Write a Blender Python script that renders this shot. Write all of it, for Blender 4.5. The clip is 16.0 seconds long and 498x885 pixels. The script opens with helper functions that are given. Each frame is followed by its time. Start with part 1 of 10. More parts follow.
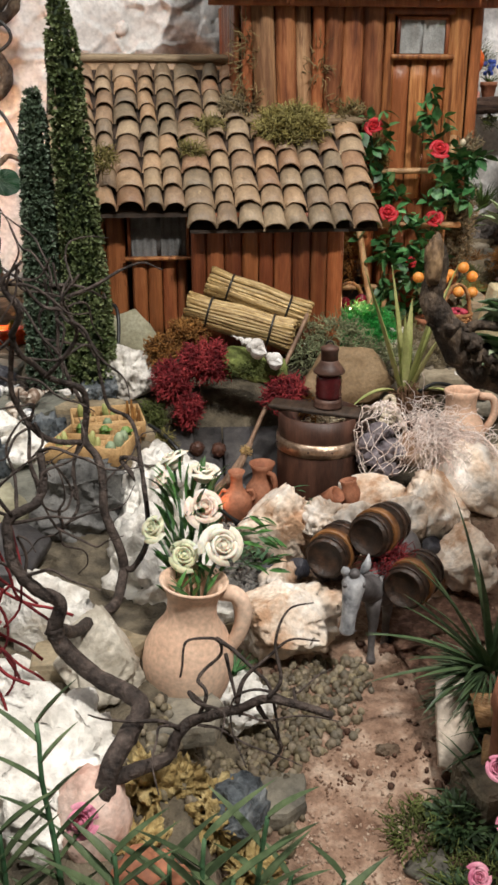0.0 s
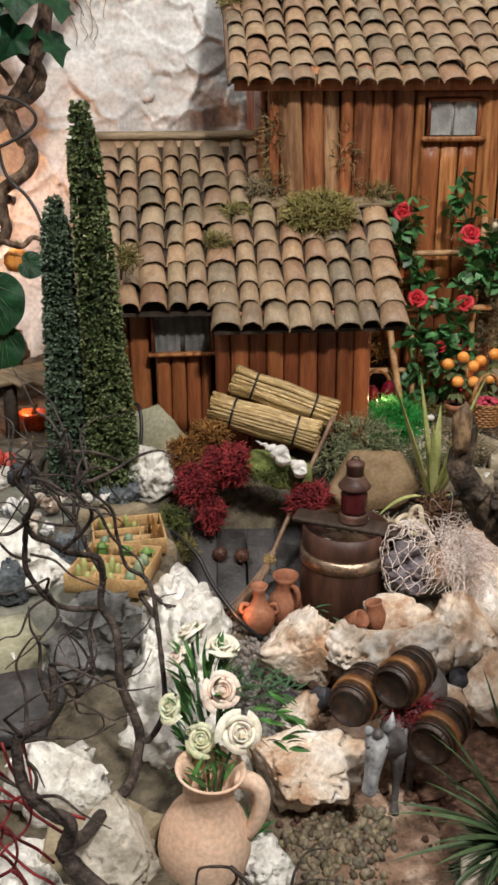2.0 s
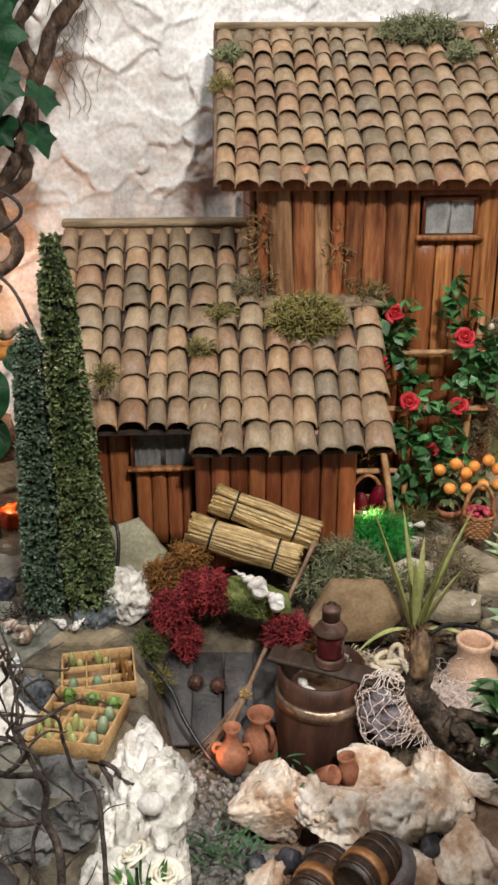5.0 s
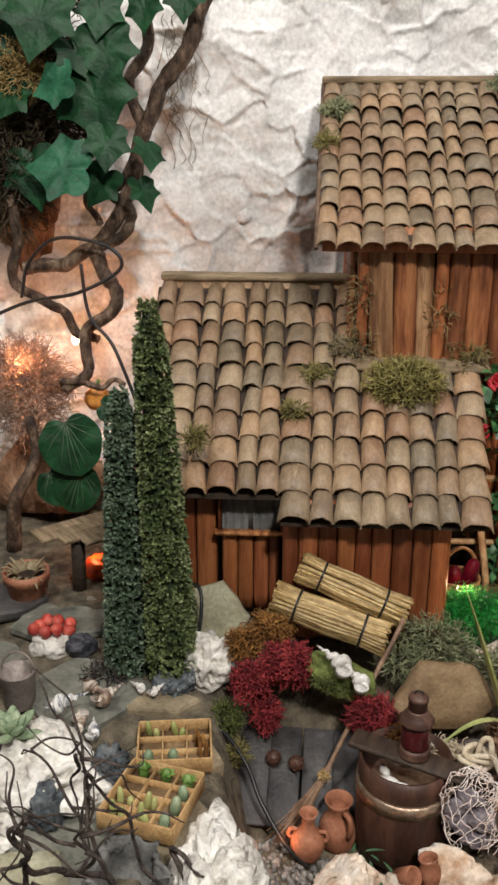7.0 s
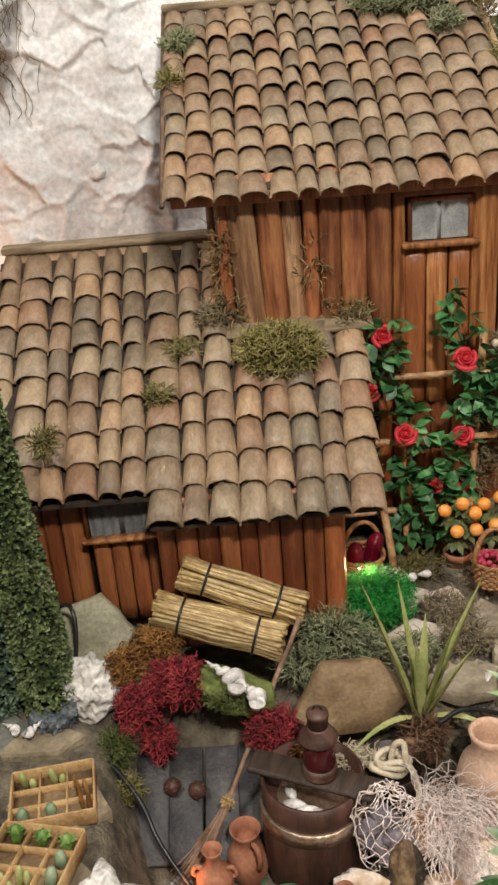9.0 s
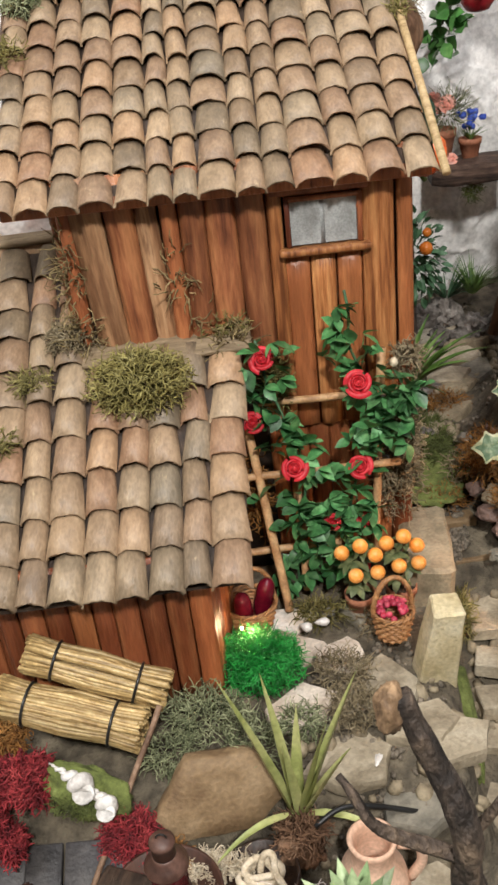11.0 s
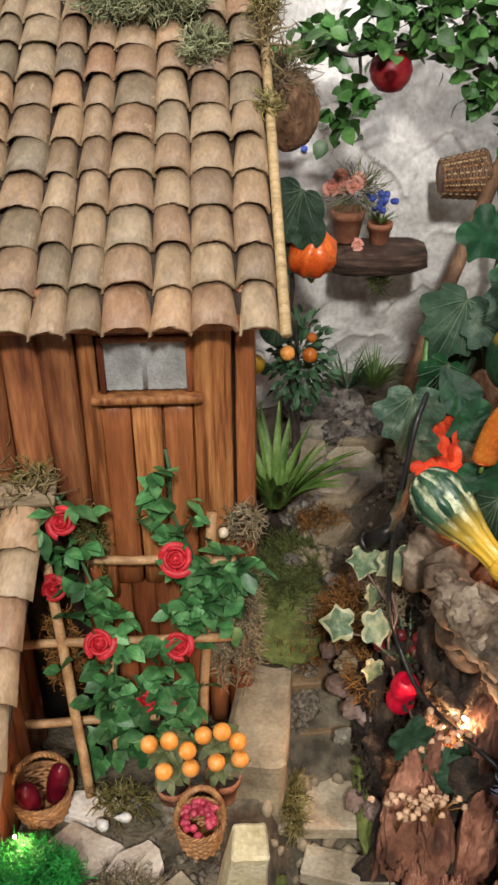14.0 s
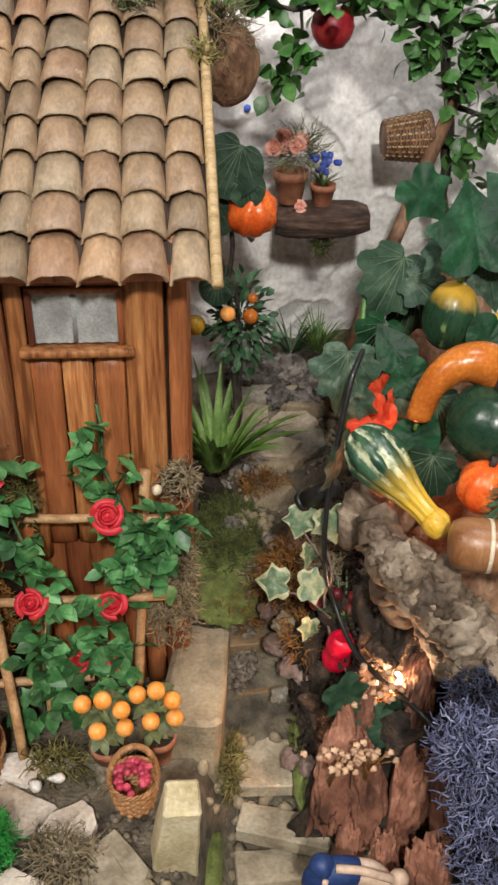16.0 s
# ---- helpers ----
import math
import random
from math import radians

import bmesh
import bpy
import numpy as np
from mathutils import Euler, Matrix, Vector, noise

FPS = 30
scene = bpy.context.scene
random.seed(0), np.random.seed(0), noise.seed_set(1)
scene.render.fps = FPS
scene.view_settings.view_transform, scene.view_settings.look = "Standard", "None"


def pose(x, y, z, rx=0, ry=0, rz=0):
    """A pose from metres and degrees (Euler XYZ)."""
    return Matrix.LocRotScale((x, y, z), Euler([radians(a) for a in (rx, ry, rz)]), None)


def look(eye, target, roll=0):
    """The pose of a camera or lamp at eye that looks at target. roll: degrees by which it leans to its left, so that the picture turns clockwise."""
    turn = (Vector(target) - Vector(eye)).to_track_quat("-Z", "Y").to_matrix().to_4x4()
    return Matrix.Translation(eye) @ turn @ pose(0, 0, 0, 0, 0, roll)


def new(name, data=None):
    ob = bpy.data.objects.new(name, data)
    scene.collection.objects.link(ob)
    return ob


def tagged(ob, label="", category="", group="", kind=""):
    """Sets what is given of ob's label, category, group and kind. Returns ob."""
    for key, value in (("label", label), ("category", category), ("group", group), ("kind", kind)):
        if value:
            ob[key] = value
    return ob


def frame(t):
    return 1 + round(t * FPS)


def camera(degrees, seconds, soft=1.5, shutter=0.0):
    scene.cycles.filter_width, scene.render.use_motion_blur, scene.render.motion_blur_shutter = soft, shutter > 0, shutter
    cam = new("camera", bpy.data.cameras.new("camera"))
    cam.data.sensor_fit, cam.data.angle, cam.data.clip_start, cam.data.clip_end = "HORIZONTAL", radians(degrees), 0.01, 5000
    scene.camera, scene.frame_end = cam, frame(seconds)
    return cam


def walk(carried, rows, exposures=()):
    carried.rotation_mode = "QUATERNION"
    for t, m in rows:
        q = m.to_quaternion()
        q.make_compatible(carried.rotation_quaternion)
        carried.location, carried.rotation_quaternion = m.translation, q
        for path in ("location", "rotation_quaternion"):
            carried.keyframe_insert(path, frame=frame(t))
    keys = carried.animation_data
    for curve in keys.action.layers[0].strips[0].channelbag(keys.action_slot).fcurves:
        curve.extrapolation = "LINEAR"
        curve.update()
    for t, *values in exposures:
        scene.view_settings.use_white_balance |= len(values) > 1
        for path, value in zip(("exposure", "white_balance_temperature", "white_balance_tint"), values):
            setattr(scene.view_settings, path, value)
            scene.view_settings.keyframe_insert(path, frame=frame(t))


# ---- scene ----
cam = camera(31.4, 16.0, soft=2.8)
METRES, EYE, TILT, LEAN, TURN = 1.1, 0.6, -20.0, 0.0, 0.0
ROWS = [
    (0.0, 0.0, 0.0, 0.0, 0.0, 0.0, 0.0),
    (0.5, 0.0019, 0.0073, 0.0266, 0.07, 0.28, 0.64),
    (1.0, 0.0025, 0.007, 0.0516, 0.82, 0.16, 0.47),
    (1.5, 0.0062, 0.0095, 0.0901, 0.64, -0.01, 0.4),
    (2.0, 0.0061, 0.0178, 0.1153, 1.94, -0.17, -0.32),
    (2.5, 0.0081, 0.0231, 0.1527, 1.27, -0.87, 0.14),
    (3.0, 0.0105, 0.027, 0.1989, 1.54, -0.64, -0.0),
    (5.5, 0.0544, 0.0534, 0.2695, 4.97, -1.48, -1.96),
    (6.0, 0.0427, 0.0582, 0.2785, 7.13, -1.52, -2.92),
    (6.5, 0.0418, 0.0641, 0.2998, 9.05, -0.66, -2.95),
    (7.0, 0.0466, 0.0716, 0.3102, 9.42, 0.0, -3.52),
    (7.5, 0.0568, 0.0874, 0.3142, 7.24, -0.49, -1.99),
    (8.0, 0.0603, 0.1192, 0.3194, 5.88, -2.1, -0.31),
    (10.5, 0.1892, 0.2958, 0.4259, 5.22, -7.04, 5.45),
    (11.0, 0.2096, 0.3301, 0.4514, 4.29, -9.09, 4.58),
    (11.5, 0.2269, 0.3602, 0.4851, 4.07, -9.14, 1.77),
    (12.0, 0.2541, 0.378, 0.5074, 4.12, -9.71, 0.9),
    (12.5, 0.2701, 0.4021, 0.5377, 4.46, -8.99, -0.04),
    (13.0, 0.2984, 0.4266, 0.5631, 2.84, -8.56, -0.67),
    (13.5, 0.3106, 0.4669, 0.5801, 1.98, -9.49, -2.2),
    (14.0, 0.3237, 0.4932, 0.5806, 2.7, -10.81, -0.53),
    (14.5, 0.3374, 0.5056, 0.5828, 2.29, -10.9, -0.73),
    (15.0, 0.3449, 0.508, 0.5726, 1.94, -12.04, -1.58),
    (15.5, 0.3525, 0.5067, 0.5634, 1.52, -13.23, -1.78),
    (16.0, 0.3396, 0.4982, 0.5642, -0.12, -12.28, -1.23),
]
walk(cam, [(t, pose(0, 0, EYE, TILT, LEAN, TURN) @ pose(METRES * x, METRES * y, METRES * z, 90 + pitch, roll, yaw)) for t, x, y, z, yaw, pitch, roll in ROWS], ((0.0, 0.0, 6500, 10), (2.0, -0.1, 6500, 10), (3.0, -0.15, 6500, 10), (5.5, -0.08, 6500, 10), (7.0, -0.25, 6500, 10), (8.0, -0.15, 6500, 10), (10.5, -0.12, 7000, 10), (11.0, 0.25, 6350, 10), (12.5, 0.15, 6050, 10), (13.5, 0.06, 6550, 10), (16.0, 0.12, 6500, 10)))

# ---- world and lights: an indoor display under ceiling lamps ----
world = bpy.data.worlds.new("world")
scene.world = world
world.use_nodes = True
world.node_tree.nodes["Background"].inputs[0].default_value = (1.0, 0.94, 0.87, 1)
world.node_tree.nodes["Background"].inputs[1].default_value = 0.12


def lamp(name, kind, place, target, power, colour, size):
    data = bpy.data.lights.new(name, kind)
    data.energy, data.color = power, colour
    if kind == "AREA":
        data.shape, data.size = "DISK", size
    else:
        data.shadow_soft_size = size
    ob = new(name, data)
    ob.matrix_world = look(place, target)
    return ob


lamp("ceiling_spot_lamp", "AREA", (0.5, -0.35, 2.1), (0.1, 1.1, 0.4), 44, (1.0, 0.96, 0.90), 0.18)
lamp("ceiling_panel_lamp", "AREA", (-0.65, 0.35, 2.2), (-0.1, 1.3, 0.5), 20, (1.0, 0.97, 0.93), 0.4)
# fill light with no known fixture, added to brighten the right back wall
lamp("back_wall_fill", "AREA", (0.75, 1.25, 2.1), (0.5, 1.9, 0.7), 8, (1.0, 0.95, 0.97), 0.2)
lamp("bush_bulb", "POINT", (-0.497, 1.375, 0.560), (0, 0, 0), 1.5, (1.0, 0.42, 0.2), 0.008)
lamp("grotto_bulb", "POINT", (-0.44, 1.45, 0.55), (0, 0, 0), 1.1, (1.0, 0.42, 0.2), 0.012)
lamp("shed_bulb", "POINT", (-0.36, 1.26, 0.33), (0, 0, 0), 0.07, (1.0, 0.3, 0.12), 0.008)
lamp("path_bulb", "POINT", (0.505, 1.260, 0.410), (0, 0, 0), 0.85, (1.0, 0.55, 0.3), 0.006)
lamp("gourd_bulb", "POINT", (0.505, 1.36, 0.565), (0, 0, 0), 0.10, (1.0, 0.25, 0.1), 0.008)
lamp("house_corner_bulb", "POINT", (0.146, 1.170, 0.368), (0, 0, 0), 0.13, (1.0, 0.66, 0.38), 0.006)
lamp("hearth_bulb", "POINT", (-0.040, 0.902, 0.205), (0, 0, 0), 0.022, (1.0, 0.35, 0.14), 0.006)

# ---- materials ----
def surf(name, cols, scale=60.0, rough=0.7, bump=0.3, fine=400.0, stretch=(1, 1, 1), rand=0.0, spots=None, metal=0.0, spec=0.4, dist=0.002, isl=False, randcols=None, emit=None, sss=0.0, span=(0.33, 0.68), stripes=None):
    """Noise-mixed colours with fine grain, relief and a change from piece to piece."""
    m = bpy.data.materials.new(name)
    m.use_nodes = True
    nt = m.node_tree
    N, L = nt.nodes.new, nt.links.new
    b = nt.nodes["Principled BSDF"]
    tc = N("ShaderNodeTexCoord")
    mp = N("ShaderNodeMapping")
    mp.inputs["Scale"].default_value = stretch
    L(tc.outputs["Object"], mp.inputs[0])
    oi = N("ShaderNodeObjectInfo")
    ofs = N("ShaderNodeVectorMath")
    ofs.operation = "MULTIPLY_ADD"
    L(oi.outputs["Random"], ofs.inputs[0])
    ofs.inputs[1].default_value = (7.1, 3.3, 5.7)
    L(mp.outputs[0], ofs.inputs[2])
    big = N("ShaderNodeTexNoise")
    big.inputs["Scale"].default_value, big.inputs["Detail"].default_value, big.inputs["Roughness"].default_value = scale, 6, 0.62
    L(ofs.outputs[0], big.inputs["Vector"])
    small = N("ShaderNodeTexNoise")
    small.inputs["Scale"].default_value, small.inputs["Detail"].default_value = fine, 4
    L(ofs.outputs[0], small.inputs["Vector"])
    ramp = N("ShaderNodeValToRGB")
    el = ramp.color_ramp.elements
    lo, hi = span
    el[0].position, el[1].position = lo, hi
    for i in range(len(cols) - 2):
        el.new(lo + (hi - lo) * (i + 1) / (len(cols) - 1))
    for e, c in zip(el, cols):
        e.color = (*c, 1)
    L(big.outputs[0], ramp.inputs[0])
    colour = ramp.outputs[0]
    who = N("ShaderNodeNewGeometry").outputs["Random Per Island"] if isl else oi.outputs["Random"]
    if randcols:
        r2 = N("ShaderNodeValToRGB")
        e2 = r2.color_ramp.elements
        r2.color_ramp.interpolation = "LINEAR"
        for i in range(len(randcols) - 2):
            e2.new((i + 1) / (len(randcols) - 1))
        for e, c in zip(e2, randcols):
            e.color = (*c, 1)
        L(who, r2.inputs[0])
        mix = N("ShaderNodeMix")
        mix.data_type = "RGBA"
        mix.inputs[0].default_value = 0.62
        L(colour, mix.inputs[6])
        L(r2.outputs[0], mix.inputs[7])
        colour = mix.outputs[2]
    hsv = N("ShaderNodeHueSaturation")
    val = N("ShaderNodeMapRange")
    val.inputs[3].default_value, val.inputs[4].default_value = 1 - rand, 1 + rand
    L(who, val.inputs[0])
    grain = N("ShaderNodeMapRange")
    grain.inputs[1].default_value, grain.inputs[2].default_value = 0.3, 0.7
    grain.inputs[3].default_value, grain.inputs[4].default_value = 0.8, 1.15
    L(small.outputs[0], grain.inputs[0])
    mul = N("ShaderNodeMath")
    mul.operation = "MULTIPLY"
    L(val.outputs[0], mul.inputs[0])
    L(grain.outputs[0], mul.inputs[1])
    L(mul.outputs[0], hsv.inputs["Value"])
    L(colour, hsv.inputs["Color"])
    colour = hsv.outputs[0]
    if stripes:
        count, c, low = stripes
        gr = N("ShaderNodeTexGradient")
        gr.gradient_type = "RADIAL"
        L(tc.outputs["Object"], gr.inputs[0])
        wob = N("ShaderNodeMath")
        wob.operation = "MULTIPLY_ADD"
        L(big.outputs[0], wob.inputs[0])
        wob.inputs[1].default_value = 0.16
        L(gr.outputs["Fac"], wob.inputs[2])
        ph = N("ShaderNodeMath")
        ph.operation = "MULTIPLY"
        L(wob.outputs[0], ph.inputs[0])
        ph.inputs[1].default_value = count * math.tau
        sn = N("ShaderNodeMath")
        sn.operation = "SINE"
        L(ph.outputs[0], sn.inputs[0])
        rs = N("ShaderNodeMapRange")
        rs.inputs[1].default_value, rs.inputs[2].default_value = low, min(1.0, low + 0.4)
        L(sn.outputs[0], rs.inputs[0])
        gap = N("ShaderNodeTexNoise")
        gap.inputs["Scale"].default_value, gap.inputs["Detail"].default_value = scale * 1.7, 4
        L(tc.outputs["Object"], gap.inputs["Vector"])
        gr2 = N("ShaderNodeMapRange")
        gr2.inputs[1].default_value, gr2.inputs[2].default_value = 0.40, 0.58
        L(gap.outputs[0], gr2.inputs[0])
        both = N("ShaderNodeMath")
        both.operation = "MULTIPLY"
        L(rs.outputs[0], both.inputs[0])
        L(gr2.outputs[0], both.inputs[1])
        ms = N("ShaderNodeMix")
        ms.data_type = "RGBA"
        L(both.outputs[0], ms.inputs[0])
        L(colour, ms.inputs[6])
        ms.inputs[7].default_value = (*c, 1)
        colour = ms.outputs[2]
    if spots:
        sc, at, c = spots
        n3 = N("ShaderNodeTexNoise")
        n3.inputs["Scale"].default_value, n3.inputs["Detail"].default_value, n3.inputs["Roughness"].default_value = sc, 5, 0.7
        L(ofs.outputs[0], n3.inputs["Vector"])
        r3 = N("ShaderNodeMapRange")
        r3.inputs[1].default_value, r3.inputs[2].default_value = at, at + 0.09
        L(n3.outputs[0], r3.inputs[0])
        m3 = N("ShaderNodeMix")
        m3.data_type = "RGBA"
        L(r3.outputs[0], m3.inputs[0])
        L(colour, m3.inputs[6])
        m3.inputs[7].default_value = (*c, 1)
        colour = m3.outputs[2]
    L(colour, b.inputs["Base Color"])
    b.inputs["Metallic"].default_value = metal
    b.inputs["Specular IOR Level"].default_value = spec
    rr = N("ShaderNodeMapRange")
    rr.inputs[3].default_value, rr.inputs[4].default_value = max(0.05, rough - 0.12), min(1, rough + 0.12)
    L(small.outputs[0], rr.inputs[0])
    L(rr.outputs[0], b.inputs["Roughness"])
    if bump:
        add = N("ShaderNodeMath")
        add.operation = "ADD"
        L(big.outputs[0], add.inputs[0])
        L(small.outputs[0], add.inputs[1])
        bp = N("ShaderNodeBump")
        bp.inputs["Strength"].default_value, bp.inputs["Distance"].default_value = bump, dist
        L(add.outputs[0], bp.inputs["Height"])
        L(bp.outputs[0], b.inputs["Normal"])
    if emit:
        b.inputs["Emission Color"].default_value = (*emit[0], 1)
        b.inputs["Emission Strength"].default_value = emit[1]
    if sss:
        b.inputs["Subsurface Weight"].default_value = sss
        b.inputs["Subsurface Scale"].default_value = 0.01
    return m


M = dict(
    tile=surf("clay_tile", [(0.122, 0.085, 0.054), (0.266, 0.187, 0.118), (0.402, 0.299, 0.194)], 55, 0.46, 0.6, 300, (1.5, 0.7, 1), 0.20, (48, 0.655, (0.50, 0.39, 0.24)), span=(0.38, 0.63),
              randcols=[(0.31, 0.200, 0.115), (0.205, 0.170, 0.115), (0.37, 0.195, 0.107), (0.180, 0.158, 0.114), (0.345, 0.245, 0.148), (0.26, 0.158, 0.096), (0.31, 0.226, 0.138), (0.39, 0.235, 0.128), (0.226, 0.180, 0.119), (0.36, 0.260, 0.160)], dist=0.0012),
    plank=surf("stained_wood", [(0.06, 0.019, 0.010), (0.225, 0.074, 0.029), (0.41, 0.172, 0.068)], 38, 0.34, 0.7, 260, (1.9, 1.9, 0.2), 0.32, (26, 0.63, (0.03, 0.012, 0.008)), dist=0.002, span=(0.38, 0.62),
               randcols=[(0.32, 0.086, 0.029), (0.17, 0.041, 0.018), (0.42, 0.150, 0.052), (0.24, 0.060, 0.024), (0.29, 0.098, 0.040), (0.37, 0.108, 0.036)]),
    plank_red=surf("red_stained_wood", [(0.10, 0.032, 0.016), (0.24, 0.085, 0.036), (0.36, 0.15, 0.062)], 38, 0.38, 0.7, 260, (1.7, 1.7, 0.2), 0.22, (26, 0.62, (0.06, 0.02, 0.012)), dist=0.002, span=(0.36, 0.64)),
    plank_tan=surf("faded_wood", [(0.16, 0.075, 0.035), (0.33, 0.175, 0.085), (0.47, 0.28, 0.15)], 38, 0.5, 0.7, 260, (1.7, 1.7, 0.2), 0.12, (26, 0.60, (0.13, 0.055, 0.028)), dist=0.002, span=(0.36, 0.64)),
    jamb=surf("warm_wood", [(0.14, 0.045, 0.016), (0.33, 0.125, 0.042), (0.46, 0.21, 0.078)], 38, 0.38, 0.6, 260, (3.4, 3.4, 0.22), 0.2, (24, 0.66, (0.08, 0.03, 0.012)), span=(0.38, 0.62)),
    grey_wood=surf("weathered_wood", [(0.05, 0.03, 0.02), (0.13, 0.08, 0.05), (0.2, 0.13, 0.085)], 40, 0.7, 0.5, 300, (3, 0.3, 3), 0.2),
    board_pale=surf("pale_weathered_wood", [(0.10, 0.07, 0.04), (0.22, 0.16, 0.095), (0.33, 0.25, 0.16)], 40, 0.7, 0.5, 300, (0.4, 3, 3), 0.2),
    dark=surf("dark_wood", [(0.016, 0.011, 0.008), (0.04, 0.026, 0.018), (0.065, 0.04, 0.026)], 45, 0.6, 0.5, 300, (3, 0.4, 3), 0.15),
    lath=surf("pale_lath", [(0.3, 0.2, 0.09), (0.48, 0.34, 0.17), (0.58, 0.43, 0.24)], 50, 0.5, 0.3, 400, (0.4, 3, 3), 0.15),
    cane=surf("cane", [(0.33, 0.17, 0.075), (0.5, 0.29, 0.14), (0.6, 0.40, 0.21)], 60, 0.5, 0.3, 400, (1, 1, 1), 0.15),
    plaster=surf("white_plaster", [(0.66, 0.63, 0.60), (0.79, 0.775, 0.75), (0.85, 0.84, 0.82)], 9, 0.8, 0.35, 150, (1, 1, 1), 0, (7, 0.64, (0.62, 0.52, 0.46)), dist=0.003),
    white=surf("white_stone", [(0.45, 0.41, 0.36), (0.75, 0.72, 0.66), (0.86, 0.84, 0.79)], 30, 0.8, 0.9, 160, (1, 1, 1), 0.06, (26, 0.66, (0.32, 0.27, 0.2)), dist=0.004),
    tan=surf("ochre_stone", [(0.46, 0.28, 0.17), (0.72, 0.59, 0.47), (0.83, 0.77, 0.70)], 17, 0.75, 0.7, 200, (1, 1, 1), 0.10, (19, 0.63, (0.46, 0.24, 0.12)), span=(0.38, 0.62), dist=0.003),
    cream_rock=surf("cream_grey_rock", [(0.24, 0.21, 0.16), (0.44, 0.40, 0.33), (0.62, 0.58, 0.50)], 30, 0.8, 0.8, 180, (1, 1, 1), 0.06, (26, 0.62, (0.20, 0.14, 0.09)), dist=0.003),
    pink_stone=surf("pink_stone", [(0.50, 0.30, 0.24), (0.68, 0.48, 0.40), (0.76, 0.60, 0.53)], 40, 0.8, 0.5, 250, dist=0.002),
    yellow_grey=surf("yellow_grey_stone", [(0.20, 0.18, 0.115), (0.33, 0.31, 0.21), (0.44, 0.42, 0.31)], 20, 0.8, 0.5, 240, (1, 1, 1), 0.1, dist=0.002),
    grey=surf("grey_stone", [(0.09, 0.085, 0.07), (0.2, 0.18, 0.14), (0.3, 0.27, 0.21)], 30, 0.75, 0.7, 220, (1, 1, 1), 0.2, (30, 0.66, (0.12, 0.085, 0.05)), dist=0.002),
    slab=surf("sandstone_slab", [(0.17, 0.135, 0.085), (0.28, 0.225, 0.145), (0.36, 0.3, 0.2)], 24, 0.75, 0.6, 260, (1, 1, 1), 0.15, (20, 0.66, (0.12, 0.08, 0.04)), dist=0.002),
    sackcloth=surf("grey_cloth", [(0.075, 0.074, 0.071), (0.155, 0.152, 0.145), (0.26, 0.255, 0.24)], 40, 0.85, 0.6, 500, (1, 1, 1), 0.1, dist=0.002),
    slate=surf("dark_slate", [(0.022, 0.02, 0.022), (0.05, 0.046, 0.046), (0.085, 0.078, 0.074)], 26, 0.55, 0.5, 240, (1, 1, 1), 0.2, dist=0.002),
    earth=surf("red_earth", [(0.15, 0.08, 0.05), (0.32, 0.205, 0.142), (0.54, 0.41, 0.315)], 34, 0.9, 1.0, 260, (1, 1, 1), 0, (60, 0.66, (0.16, 0.08, 0.05)), dist=0.004),
    clod=surf("brown_clod", [(0.05, 0.024, 0.015), (0.11, 0.057, 0.037), (0.21, 0.125, 0.088)], 120, 0.9, 0.6, 400, (1, 1, 1), 0.3, isl=True),
    wine_glass=surf("wine_glass", [(0.05, 0.006, 0.008), (0.09, 0.012, 0.014)], 60, 0.2, 0, 300),
    rusty=surf("rusty_tin", [(0.045, 0.022, 0.016), (0.085, 0.042, 0.03), (0.14, 0.075, 0.055)], 60, 0.5, 0.3, 300, dist=0.001),
    strawberry=surf("strawberry", [(0.34, 0.03, 0.025), (0.50, 0.07, 0.05), (0.58, 0.16, 0.11)], 60, 0.5, 0.2, 500, rand=0.2),
    blue_stone=surf("blue_grey_stone", [(0.035, 0.042, 0.05), (0.10, 0.115, 0.125), (0.21, 0.225, 0.23)], 60, 0.8, 0.9, 250, rand=0.15, dist=0.003),
    striped_shell=surf("brown_banded_shell", [(0.20, 0.13, 0.09), (0.52, 0.44, 0.36), (0.74, 0.69, 0.62)], 60, 0.45, 0.2, 300, (0.6, 0.6, 3.0), 0.1, span=(0.40, 0.58)),
    blue_shell=surf("blue_banded_shell", [(0.10, 0.11, 0.13), (0.46, 0.46, 0.46), (0.74, 0.72, 0.69)], 75, 0.45, 0.2, 300, (0.6, 0.6, 3.0), 0.1, span=(0.42, 0.56)),
    grey_shell=surf("grey_shell", [(0.20, 0.20, 0.20), (0.34, 0.34, 0.34), (0.5, 0.49, 0.47)], 70, 0.5, 0.3, 300, rand=0.2),
    moss_yellow=surf("yellow_moss", [(0.13, 0.105, 0.025), (0.25, 0.215, 0.065), (0.38, 0.34, 0.14)], 60, 0.9, 0, 300, (1, 1, 1), 0.4, isl=True),
    lichen=surf("ochre_lichen", [(0.16, 0.10, 0.03), (0.36, 0.26, 0.10), (0.55, 0.44, 0.22)], 90, 0.9, 1.0, 300, (1, 1, 1), 0.1, dist=0.003),
    gnarl=surf("gnarled_bark", [(0.016, 0.011, 0.008), (0.06, 0.042, 0.03), (0.17, 0.12, 0.08)], 70, 0.75, 1.0, 300, (1, 1, 0.6), 0.15, span=(0.38, 0.66), dist=0.004),
    twig_bark=surf("twig_bark", [(0.018, 0.013, 0.011), (0.05, 0.036, 0.03), (0.12, 0.09, 0.075)], 120, 0.75, 1.0, 400, (1, 1, 1), 0.2, dist=0.002),
